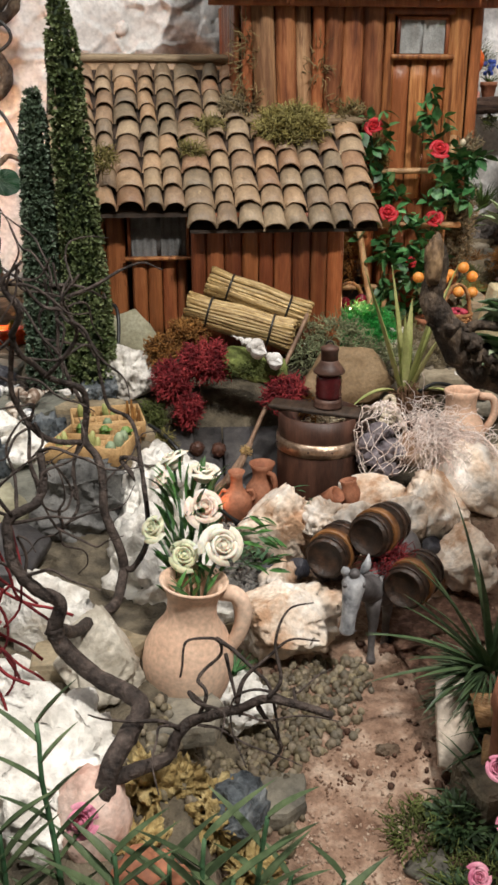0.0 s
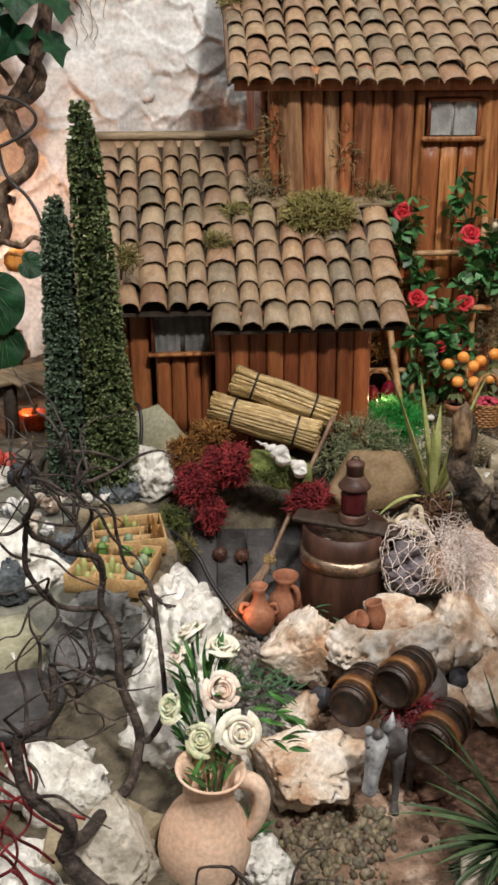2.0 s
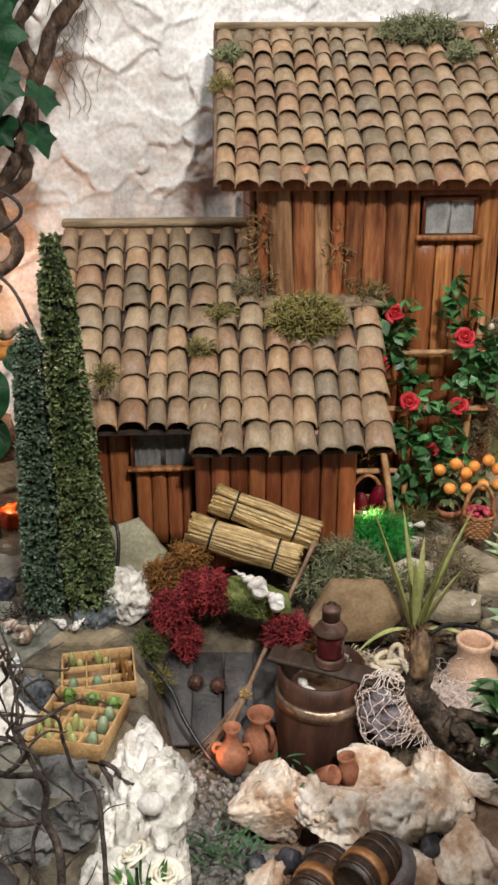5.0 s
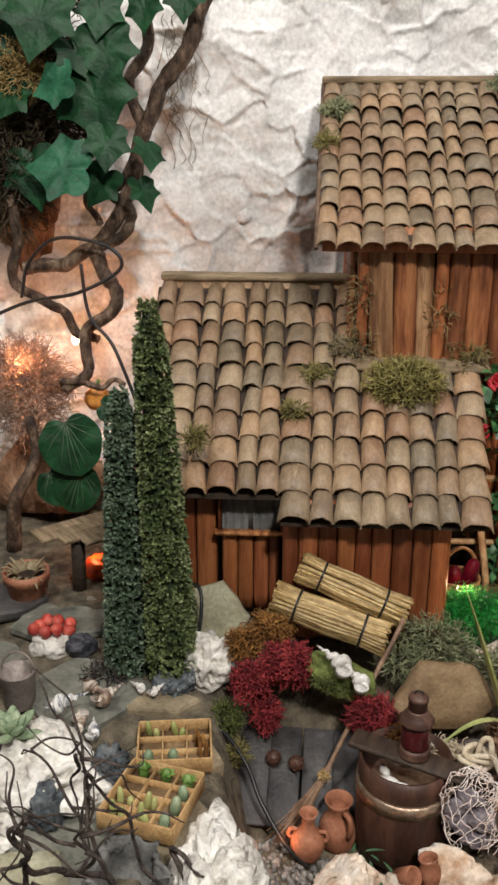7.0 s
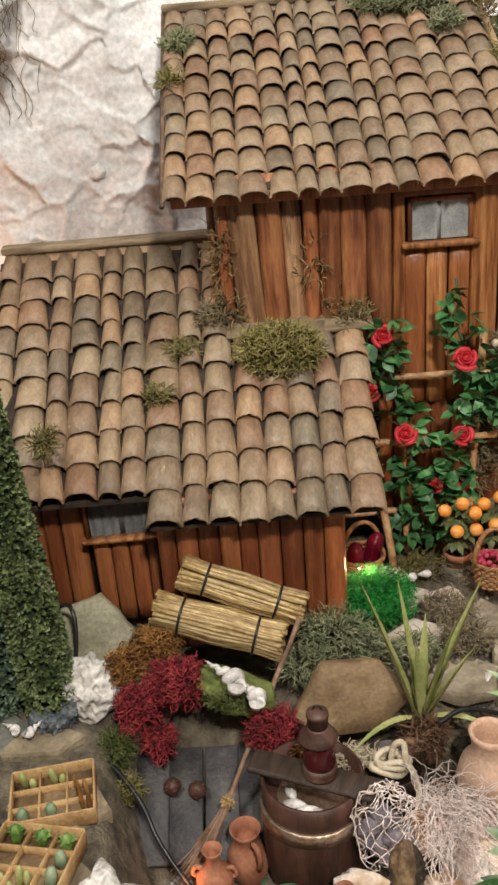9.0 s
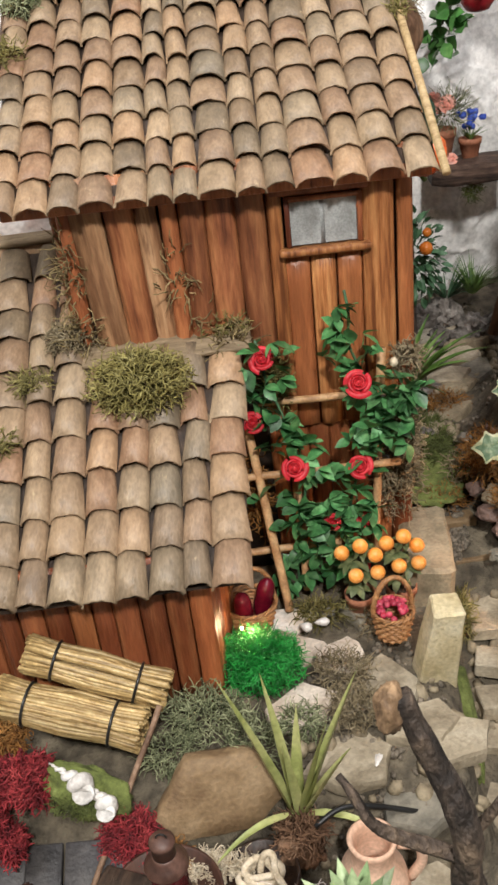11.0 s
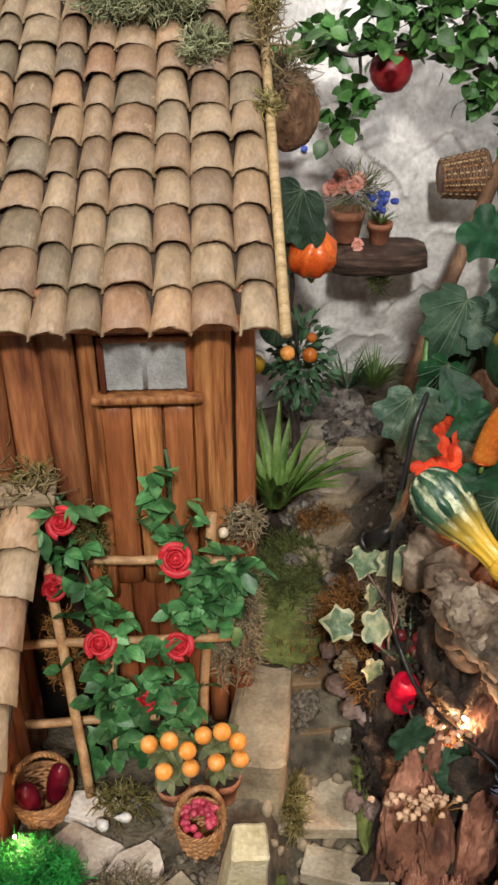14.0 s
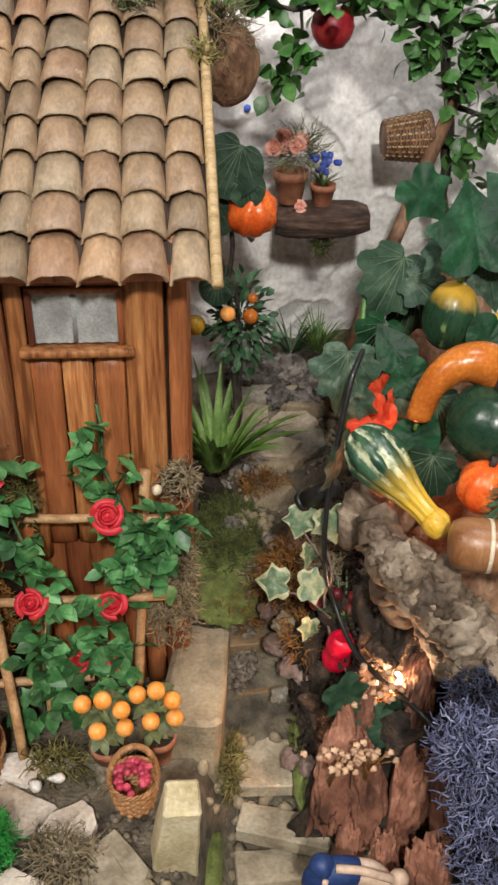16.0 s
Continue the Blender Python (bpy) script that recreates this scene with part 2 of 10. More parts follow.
    blue_flag=surf("blue_grey_flag", [(0.075, 0.078, 0.065), (0.155, 0.155, 0.128), (0.25, 0.245, 0.20)], 24, 0.65, 0.6, 240, (1, 1, 1), 0.2, (20, 0.66, (0.06, 0.055, 0.045)), dist=0.002),
    broom_stick=surf("broom_stick", [(0.14, 0.08, 0.05), (0.26, 0.16, 0.10), (0.36, 0.24, 0.16)], 60, 0.6, 0.4, 300, (1, 1, 1), 0.1),
    gravel=surf("gravel", [(0.10, 0.095, 0.09), (0.2, 0.19, 0.175), (0.32, 0.30, 0.27)], 200, 0.7, 0.5, 500, (1, 1, 1), 0.35, isl=True, dist=0.001),
    pebble=surf("mixed_pebble", [(0.07, 0.055, 0.035), (0.17, 0.135, 0.085), (0.30, 0.25, 0.17)], 120, 0.6, 0.4, 500, (1, 1, 1), 0.45, isl=True, dist=0.001, randcols=[(0.10, 0.075, 0.05), (0.22, 0.18, 0.10), (0.13, 0.12, 0.10), (0.30, 0.25, 0.15), (0.09, 0.07, 0.05), (0.19, 0.16, 0.12)]),
    violet_stone=surf("violet_grey_stone", [(0.10, 0.085, 0.10), (0.22, 0.19, 0.21), (0.40, 0.36, 0.37)], 70, 0.7, 0.6, 250, dist=0.002),
    coal=surf("black_stone", [(0.015, 0.016, 0.022), (0.04, 0.04, 0.05), (0.08, 0.08, 0.09)], 60, 0.45, 0.6, 300, (1, 1, 1), 0.2),
    clay=surf("pale_clay", [(0.60, 0.37, 0.25), (0.68, 0.46, 0.33), (0.74, 0.55, 0.42)], 9, 0.75, 0.06, 300, (1, 1, 1), 0.05, dist=0.001),
    terra=surf("terracotta", [(0.22, 0.080, 0.042), (0.35, 0.14, 0.075), (0.45, 0.21, 0.125)], 30, 0.75, 0.3, 300, (1, 1, 1), 0.15, dist=0.001),
    barrel=surf("barrel_wood", [(0.012, 0.008, 0.006), (0.03, 0.017, 0.011), (0.065, 0.032, 0.018)], 40, 0.42, 0.5, 260, (3, 3, 0.3), 0.2, dist=0.001),
    tub=surf("tub_wood", [(0.035, 0.016, 0.011), (0.07, 0.031, 0.02), (0.11, 0.05, 0.033)], 30, 0.5, 0.3, 260, (2, 2, 0.4), 0.1, dist=0.001),
    brass=surf("worn_brass", [(0.24, 0.145, 0.095), (0.46, 0.33, 0.235), (0.66, 0.53, 0.42)], 60, 0.38, 0.3, 300, metal=0.9, spots=(50, 0.6, (0.2, 0.1, 0.05))),
    copper_hoop=surf("ochre_hoop", [(0.09, 0.035, 0.012), (0.20, 0.085, 0.028), (0.29, 0.135, 0.048)], 60, 0.45, 0.2, 300),
    reed=surf("straw_reed", [(0.22, 0.135, 0.050), (0.43, 0.295, 0.125), (0.62, 0.47, 0.23)], 60, 0.42, 0.3, 300, (1, 1, 1), 0.32, dist=0.001),
    cypress=surf("cypress_leaf", [(0.05, 0.075, 0.024), (0.115, 0.150, 0.055), (0.22, 0.255, 0.115)], 40, 0.55, 0, 300, (1, 1, 1), 0.5, isl=True),
    cypress_blue=surf("blue_cypress_leaf", [(0.042, 0.070, 0.042), (0.095, 0.140, 0.088), (0.18, 0.235, 0.160)], 40, 0.5, 0, 300, (1, 1, 1), 0.5, isl=True),
    cypress_shade_core=surf("cypress_shade", [(0.02, 0.034, 0.014), (0.04, 0.06, 0.026)], 60, 0.8, 0.3, 300),
    leaf=surf("rose_leaf", [(0.022, 0.085, 0.026), (0.055, 0.175, 0.055), (0.14, 0.30, 0.12)], 60, 0.42, 0.15, 300, (1, 1, 1), 0.45, isl=True),
    ivy=surf("ivy_leaf", [(0.003, 0.022, 0.008), (0.007, 0.042, 0.014), (0.016, 0.075, 0.026)], 30, 0.5, 0.4, 200, (1, 1, 1), 0.3, isl=True, spec=0.25),
    ivy_light=surf("pale_ivy_leaf", [(0.008, 0.055, 0.024), (0.016, 0.09, 0.045), (0.035, 0.14, 0.075)], 30, 0.5, 0.4, 200, (1, 1, 1), 0.2, isl=True, spec=0.25),
    ivy_pale=surf("variegated_ivy_leaf", [(0.05, 0.095, 0.05), (0.115, 0.17, 0.095), (0.34, 0.37, 0.23)], 60, 0.5, 0.2, 200, (1, 1, 1), 0.3, isl=True),
    apple_leaf=surf("apple_leaf", [(0.03, 0.10, 0.02), (0.06, 0.17, 0.04), (0.12, 0.26, 0.07)], 40, 0.4, 0.2, 200, (1, 1, 1), 0.4, isl=True),
    grass=surf("blade", [(0.05, 0.11, 0.02), (0.11, 0.2, 0.04), (0.2, 0.31, 0.09)], 30, 0.5, 0.1, 200, (1, 1, 1), 0.35, isl=True),
    dark_blade=surf("dark_blade", [(0.02, 0.06, 0.025), (0.045, 0.11, 0.05), (0.09, 0.17, 0.08)], 30, 0.5, 0.1, 200, (1, 1, 1), 0.3, isl=True),
    agave=surf("agave_leaf", [(0.22, 0.25, 0.075), (0.36, 0.38, 0.14), (0.50, 0.49, 0.22)], 20, 0.5, 0.2, 200, (1, 1, 1), 0.2, isl=True),
    succulent=surf("succulent_leaf", [(0.12, 0.18, 0.10), (0.24, 0.31, 0.19), (0.38, 0.42, 0.28)], 40, 0.55, 0.1, 300, (1, 1, 1), 0.2, isl=True),
    moss=surf("dry_moss", [(0.09, 0.075, 0.018), (0.19, 0.165, 0.05), (0.31, 0.27, 0.11)], 60, 0.9, 0, 300, (1, 1, 1), 0.45, isl=True),
    moss_gold=surf("golden_moss", [(0.16, 0.10, 0.03), (0.30, 0.20, 0.07), (0.46, 0.34, 0.15)], 60, 0.9, 0, 300, (1, 1, 1), 0.4, isl=True),
    moss_grey=surf("grey_moss", [(0.13, 0.10, 0.055), (0.24, 0.19, 0.11), (0.34, 0.28, 0.18)], 60, 0.9, 0, 300, (1, 1, 1), 0.4, isl=True),
    moss_string=surf("stringy_moss", [(0.12, 0.085, 0.035), (0.24, 0.18, 0.08), (0.36, 0.28, 0.14)], 60, 0.9, 0, 300, (1, 1, 1), 0.35, isl=True),
    moss_green=surf("green_moss", [(0.05, 0.06, 0.015), (0.10, 0.12, 0.03), (0.16, 0.19, 0.055)], 60, 0.95, 0.6, 500, (1, 1, 1), 0.3, isl=True),
    moss_red=surf("red_moss", [(0.09, 0.008, 0.012), (0.25, 0.022, 0.028), (0.42, 0.06, 0.06)], 60, 0.85, 0, 300, (1, 1, 1), 0.45, isl=True),
    moss_rust=surf("rust_moss", [(0.12, 0.05, 0.012), (0.25, 0.11, 0.025), (0.36, 0.18, 0.05)], 60, 0.9, 0, 300, (1, 1, 1), 0.4, isl=True),
    moss_sage=surf("sage_moss", [(0.105, 0.122, 0.058), (0.225, 0.245, 0.13), (0.38, 0.39, 0.23)], 60, 0.9, 0, 300, (1, 1, 1), 0.4, isl=True),
    moss_blue=surf("blue_moss", [(0.045, 0.05, 0.10), (0.125, 0.14, 0.24), (0.27, 0.29, 0.42)], 60, 0.9, 0, 300, (1, 1, 1), 0.45, isl=True),
    coal_moss=surf("dark_blue_moss", [(0.012, 0.014, 0.03), (0.03, 0.034, 0.06), (0.07, 0.08, 0.13)], 60, 0.9, 0, 300, (1, 1, 1), 0.4, isl=True),
    thatch=surf("dark_dry_growth", [(0.015, 0.012, 0.006), (0.045, 0.034, 0.018), (0.10, 0.078, 0.042)], 60, 0.9, 0, 300, (1, 1, 1), 0.4, isl=True),
    green_fill=surf("green_shred", [(0.01, 0.14, 0.02), (0.02, 0.28, 0.04), (0.06, 0.42, 0.09)], 60, 0.4, 0, 300, (1, 1, 1), 0.4, isl=True),
    bark=surf("dark_bark", [(0.018, 0.014, 0.012), (0.045, 0.034, 0.028), (0.09, 0.068, 0.054)], 60, 0.7, 0.7, 300, (1, 1, 1), 0.15, dist=0.002),
    vine=surf("vine_bark", [(0.025, 0.014, 0.009), (0.09, 0.055, 0.034), (0.24, 0.165, 0.11)], 60, 0.7, 1.0, 300, (1, 1, 0.5), 0.15, span=(0.36, 0.66), dist=0.004),
    cork=surf("cork_bark", [(0.10, 0.05, 0.026), (0.24, 0.13, 0.072), (0.38, 0.24, 0.15)], 40, 0.85, 1.0, 200, (1, 1, 0.5), 0.15, dist=0.004),
    rose_red=surf("red_petal", [(0.30, 0.006, 0.012), (0.46, 0.015, 0.025), (0.58, 0.04, 0.05)], 60, 0.5, 0, 300, sss=0.1),
    rose_white=surf("white_petal", [(0.66, 0.58, 0.45), (0.80, 0.74, 0.62), (0.86, 0.82, 0.73)], 40, 0.6, 0, 300, sss=0.15),
    rose_blush=surf("blush_petal", [(0.72, 0.52, 0.42), (0.82, 0.66, 0.56), (0.86, 0.76, 0.68)], 40, 0.6, 0, 300, sss=0.15),
    rose_green=surf("greenish_white_petal", [(0.52, 0.52, 0.32), (0.68, 0.67, 0.46), (0.78, 0.77, 0.60)], 40, 0.6, 0, 300, sss=0.15),
    pink=surf("pink_petal", [(0.5, 0.12, 0.22), (0.68, 0.24, 0.34), (0.78, 0.4, 0.48)], 60, 0.6, 0, 300, rand=0.2),
    coral=surf("coral_petal", [(0.6, 0.2, 0.14), (0.75, 0.34, 0.26), (0.82, 0.48, 0.4)], 60, 0.6, 0, 300),
    blue=surf("blue_petal", [(0.02, 0.05, 0.3), (0.05, 0.1, 0.5), (0.12, 0.2, 0.62)], 60, 0.6, 0, 300),
    orange=surf("orange_peel", [(0.7, 0.22, 0.03), (0.8, 0.32, 0.06), (0.85, 0.42, 0.13)], 80, 0.4, 0.2, 900, dist=0.0004, rand=0.1),
    pumpkin=surf("pumpkin_skin", [(0.62, 0.06, 0.012), (0.76, 0.12, 0.02), (0.84, 0.2, 0.04)], 30, 0.3, 0.1, 300),
    apple=surf("apple_skin", [(0.16, 0.006, 0.012), (0.30, 0.012, 0.02), (0.42, 0.06, 0.05)], 40, 0.42, 0.05, 300, spots=(120, 0.66, (0.50, 0.20, 0.15))),
    wicker=surf("wicker", [(0.2, 0.085, 0.03), (0.37, 0.18, 0.07), (0.5, 0.28, 0.13)], 80, 0.5, 0.3, 300, isl=True, rand=0.3),
    wicker_dark=surf("brown_wicker", [(0.07, 0.035, 0.02), (0.15, 0.08, 0.045), (0.24, 0.14, 0.085)], 80, 0.5, 0.3, 300, isl=True, rand=0.35),
    rope=surf("rope", [(0.45, 0.36, 0.24), (0.64, 0.54, 0.39), (0.74, 0.66, 0.52)], 120, 0.85, 0.5, 500, dist=0.001),
    # pale string; the pink light on the heap is put into this colour
    net=surf("net_string", [(0.86, 0.66, 0.58), (0.93, 0.80, 0.73), (0.95, 0.88, 0.84)], 60, 0.8, 0, 300),
    shell=surf("shell", [(0.5, 0.46, 0.42), (0.72, 0.69, 0.65), (0.82, 0.8, 0.77)], 70, 0.4, 0.3, 300, rand=0.1),
    cable=surf("black_cable", [(0.012, 0.012, 0.012), (0.02, 0.02, 0.02)], 60, 0.35, 0, 300),
    donkey=surf("painted_clay", [(0.05, 0.045, 0.045), (0.11, 0.10, 0.10), (0.2, 0.19, 0.19)], 40, 0.5, 0.2, 300),
    muzzle=surf("pale_painted_clay", [(0.10, 0.105, 0.115), (0.33, 0.335, 0.35), (0.52, 0.52, 0.53)], 60, 0.45, 0.1, 300),
    cardboard=surf("kraft_board", [(0.36, 0.21, 0.085), (0.48, 0.30, 0.13), (0.56, 0.37, 0.18)], 50, 0.7, 0.2, 400, rand=0.06),
    tin_warm=surf("dull_tin", [(0.16, 0.13, 0.115), (0.28, 0.235, 0.21), (0.40, 0.35, 0.32)], 50, 0.45, 0.2, 300, metal=0.35),
    # darker copy of the curtain gauze: shade under the low eave in its colour
    shaded_gauze=surf("shaded_gauze", [(0.09, 0.09, 0.088), (0.15, 0.15, 0.148), (0.22, 0.22, 0.22)], 30, 0.85, 0.3, 500),
    cloth=surf("curtain_gauze", [(0.24, 0.24, 0.23), (0.36, 0.37, 0.36), (0.50, 0.50, 0.50)], 30, 0.85, 0.3, 500, (1, 1, 1)),
    red_glass=surf("red_bulb", [(0.30, 0.003, 0.015), (0.45, 0.008, 0.03)], 60, 0.12, 0, 300, emit=((1.0, 0.01, 0.06), 0.11)),
    bulb=surf("warm_bulb", [(0.9, 0.8, 0.6), (0.95, 0.85, 0.7)], 60, 0.2, 0, 300, emit=((1.0, 0.7, 0.4), 14)),
    brown_slab=surf("brown_slab", [(0.13, 0.078, 0.038), (0.22, 0.145, 0.075), (0.30, 0.21, 0.12)], 22, 0.7, 0.5, 260, (1, 1, 1), 0.1, dist=0.002),
    path_gravel=surf("brown_gravel", [(0.07, 0.058, 0.042), (0.14, 0.115, 0.085), (0.24, 0.2, 0.15)], 200, 0.8, 0.5, 500, (1, 1, 1), 0.35, isl=True, dist=0.001),
    yellow_stone=surf("yellow_stone", [(0.44, 0.35, 0.18), (0.64, 0.54, 0.33), (0.74, 0.66, 0.46)], 26, 0.75, 0.6, 260, (1, 1, 1), 0.1, dist=0.002),
    soil=surf("dark_soil", [(0.012, 0.009, 0.006), (0.03, 0.02, 0.013), (0.07, 0.045, 0.028)], 70, 0.95, 1.0, 300, (1, 1, 1), 0.1, dist=0.003),
    raspberry=surf("raspberry", [(0.26, 0.015, 0.035), (0.42, 0.04, 0.08), (0.55, 0.12, 0.15)], 90, 0.45, 0.3, 500, (1, 1, 1), 0.25),
    room=surf("room_paint", [(0.5, 0.49, 0.47), (0.58, 0.57, 0.55)], 3, 0.9, 0.2, 60),
)


def fade(m, z0, z1, colour):
    """Lets a fruit's skin turn to another colour along its own axis."""
    nt = m.node_tree
    N, L = nt.nodes.new, nt.links.new
    b = nt.nodes["Principled BSDF"]
    old = b.inputs["Base Color"].links[0].from_socket
    tc, sep, nz = N("ShaderNodeTexCoord"), N("ShaderNodeSeparateXYZ"), N("ShaderNodeTexNoise")
    nz.inputs["Scale"].default_value = 60
    L(tc.outputs["Object"], sep.inputs[0])
    L(tc.outputs["Object"], nz.inputs["Vector"])
    add = N("ShaderNodeMath")
    add.operation = "MULTIPLY_ADD"
    L(nz.outputs[0], add.inputs[0])
    add.inputs[1].default_value = (z1 - z0) * 0.8
    L(sep.outputs["Z"], add.inputs[2])
    r = N("ShaderNodeMapRange")
    r.inputs[1].default_value, r.inputs[2].default_value = z0 + (z1 - z0) * 0.4, z1 + (z1 - z0) * 0.4
    L(add.outputs[0], r.inputs[0])
    mix = N("ShaderNodeMix")
    mix.data_type = "RGBA"
    L(r.outputs[0], mix.inputs[0])
    L(old, mix.inputs[6])
    mix.inputs[7].default_value = (*colour, 1)
    L(mix.outputs[2], b.inputs["Base Color"])
    return m


def two_soils():
    """The earth: pinkish sand on the front path, grey-brown soil elsewhere."""
    m = M["earth"]
    nt = m.node_tree
    N, L = nt.nodes.new, nt.links.new
    b = nt.nodes["Principled BSDF"]
    old = b.inputs["Base Color"].links[0].from_socket
    tc = N("ShaderNodeTexCoord")
    warp = N("ShaderNodeTexNoise")
    warp.inputs["Scale"].default_value, warp.inputs["Detail"].default_value = 9, 5
    L(tc.outputs["Object"], warp.inputs["Vector"])
    sep = N("ShaderNodeSeparateXYZ")
    L(tc.outputs["Object"], sep.inputs[0])
    fade = []
    for axis, a, c in (("X", -0.03, 0.05), ("Y", 0.92, 0.78)):
        r = N("ShaderNodeMapRange")
        r.inputs[1].default_value, r.inputs[2].default_value = a, c
        add = N("ShaderNodeMath")
        add.operation = "MULTIPLY_ADD"
        L(warp.outputs[0], add.inputs[0])
        add.inputs[1].default_value, add.inputs[2].default_value = 0.14, -0.07
        sm = N("ShaderNodeMath")
        L(sep.outputs[axis], sm.inputs[0])
        L(add.outputs[0], sm.inputs[1])
        L(sm.outputs[0], r.inputs[0])
        fade.append(r.outputs[0])
    mul = N("ShaderNodeMath")
    mul.operation = "MULTIPLY"
    L(fade[0], mul.inputs[0])
    L(fade[1], mul.inputs[1])
    ramp = N("ShaderNodeValToRGB")
    el = ramp.color_ramp.elements
    el[0].position, el[0].color, el[1].position, el[1].color = 0.35, (0.056, 0.046, 0.032, 1), 0.7, (0.188, 0.155, 0.106, 1)
    fine = N("ShaderNodeTexNoise")
    fine.inputs["Scale"].default_value, fine.inputs["Detail"].default_value = 55, 7
    L(tc.outputs["Object"], fine.inputs["Vector"])
    L(fine.outputs[0], ramp.inputs[0])
    mix = N("ShaderNodeMix")
    mix.data_type = "RGBA"
    L(mul.outputs[0], mix.inputs[0])
    L(ramp.outputs[0], mix.inputs[6])
    L(old, mix.inputs[7])
    L(mix.outputs[2], b.inputs["Base Color"])


M["leaf_rib"] = surf("leaf_rib", [(0.045, 0.080, 0.045), (0.10, 0.145, 0.085)], 60, 0.5, 0, 300)
M["dry_twig"] = surf("dry_pinkish_twig", [(0.17, 0.105, 0.075), (0.32, 0.215, 0.16), (0.46, 0.34, 0.26)], 60, 0.8, 0, 300, rand=0.3, isl=True)
two_soils()


# ---- geometry helpers ----
class Geo:
    """Gathers vertices and faces of one mesh."""

    def __init__(self):
        self.v, self.f = [], []

    def add(self, v, f, m=None):
        k = len(self.v)
        self.v += [tuple(m @ Vector(p)) for p in v] if m is not None else [tuple(p) for p in v]
        self.f += [tuple(i + k for i in q) for q in f]
        return self

    def mesh(self, name, mat, smooth=True):
        me = bpy.data.meshes.new(name)
        me.from_pydata(self.v, [], self.f)
        me.materials.append(M[mat])
        if smooth:
            me.shade_smooth()
        me.update()
        return me


def part(name, geo, mat, parent=None, label="", smooth=True, at=None):
    ob = new(name, geo.mesh(name, mat, smooth))
    ob.parent = parent
    if at is not None:
        ob.matrix_basis = at
    if label:
        tagged(ob, label)
    return ob


def thing(name, at, label, category, group=""):
    ob = new(name)
    ob.empty_display_size = 0.02
    ob.matrix_basis = at if isinstance(at, Matrix) else Matrix.Translation(at)
    return tagged(ob, label, category, group)


def solid(name, geo, mat, at, label, category, group="", kind="", smooth=True):
    ob = part(name, geo, mat, None, label, smooth, at if isinstance(at, Matrix) else Matrix.Translation(at))
    return tagged(ob, label, category, group, kind)


def box(g, sx, sy, sz, m=None, c=0.0):
    """A box, centred, its edges cut by c."""
    x, y, z = sx / 2, sy / 2, sz / 2
    if not c:
        v = [(a * x, b * y, d * z) for d in (-1, 1) for b in (-1, 1) for a in (-1, 1)]
        return g.add(v, [(0, 2, 3, 1), (4, 5, 7, 6), (0, 1, 5, 4), (2, 6, 7, 3), (0, 4, 6, 2), (1, 3, 7, 5)], m)
    ring = lambda i, h: [(-x + i, -y, h), (x - i, -y, h), (x, -y + i, h), (x, y - i, h), (x - i, y, h), (-x + i, y, h), (-x, y - i, h), (-x, -y + i, h)]
    cap = lambda i, h: [(px * (1 - i / x), py * (1 - i / y), h) for px, py, _ in ring(c, h)]
    v = cap(c, -z) + ring(c, -z + c) + ring(c, z - c) + cap(c, z)
    f = [tuple(range(7, -1, -1)), tuple(range(24, 32))]
    for k in range(3):
        f += [(8 * k + i, 8 * k + (i + 1) % 8, 8 * k + 8 + (i + 1) % 8, 8 * k + 8 + i) for i in range(8)]
    return g.add(v, f, m)


def tube(g, pts, rad, n=6, m=None):
    """A round branch along points."""
    pts = [Vector(p) for p in pts]
    rad = rad if hasattr(rad, "__len__") else [rad] * len(pts)
    v, f, side = [], [], None
    for i, p in enumerate(pts):
        d = (pts[min(i + 1, len(pts) - 1)] - pts[max(i - 1, 0)])
        d = d.normalized() if d.length > 1e-9 else Vector((0, 0, 1))
        if side is None:
            side = d.orthogonal().normalized()
        side = (side - d * side.dot(d))
        side = side.normalized() if side.length > 1e-6 else d.orthogonal().normalized()
        up = d.cross(side)
        v += [p + rad[i] * (math.cos(a) * side + math.sin(a) * up) for a in (math.tau * k / n for k in range(n))]
    for i in range(len(pts) - 1):
        f += [(i * n + k, i * n + (k + 1) % n, i * n + n + (k + 1) % n, i * n + n + k) for k in range(n)]
    f += [tuple(range(n - 1, -1, -1)), tuple(range((len(pts) - 1) * n, len(pts) * n))]
    return g.add(v, f, m)


def lathe(g, prof, n=28, m=None, ribs=0, depth=0.0):
    """A turned body from (radius, height) pairs."""
    v, f = [], []
    for r, h in prof:
        for k in range(n):
            a = math.tau * k / n
            q = r * (1 - depth * (0.5 + 0.5 * math.cos(ribs * a))) if ribs else r
            v.append((q * math.cos(a), q * math.sin(a), h))
    for i in range(len(prof) - 1):
        f += [(i * n + k, i * n + (k + 1) % n, i * n + n + (k + 1) % n, i * n + n + k) for k in range(n)]
    if prof[0][0] > 1e-5:
        f.append(tuple(range(n - 1, -1, -1)))
    if prof[-1][0] > 1e-5:
        f.append(tuple(range((len(prof) - 1) * n, len(prof) * n)))
    return g.add(v, f, m)


ICO = {}


def ico(level):
    if level not in ICO:
        bm = bmesh.new()
        bmesh.ops.create_icosphere(bm, subdivisions=level, radius=1)
        bm.verts.ensure_lookup_table()
        ICO[level] = ([v.co.copy() for v in bm.verts], [tuple(v.index for v in f.verts) for f in bm.faces])
        bm.free()
    return ICO[level]


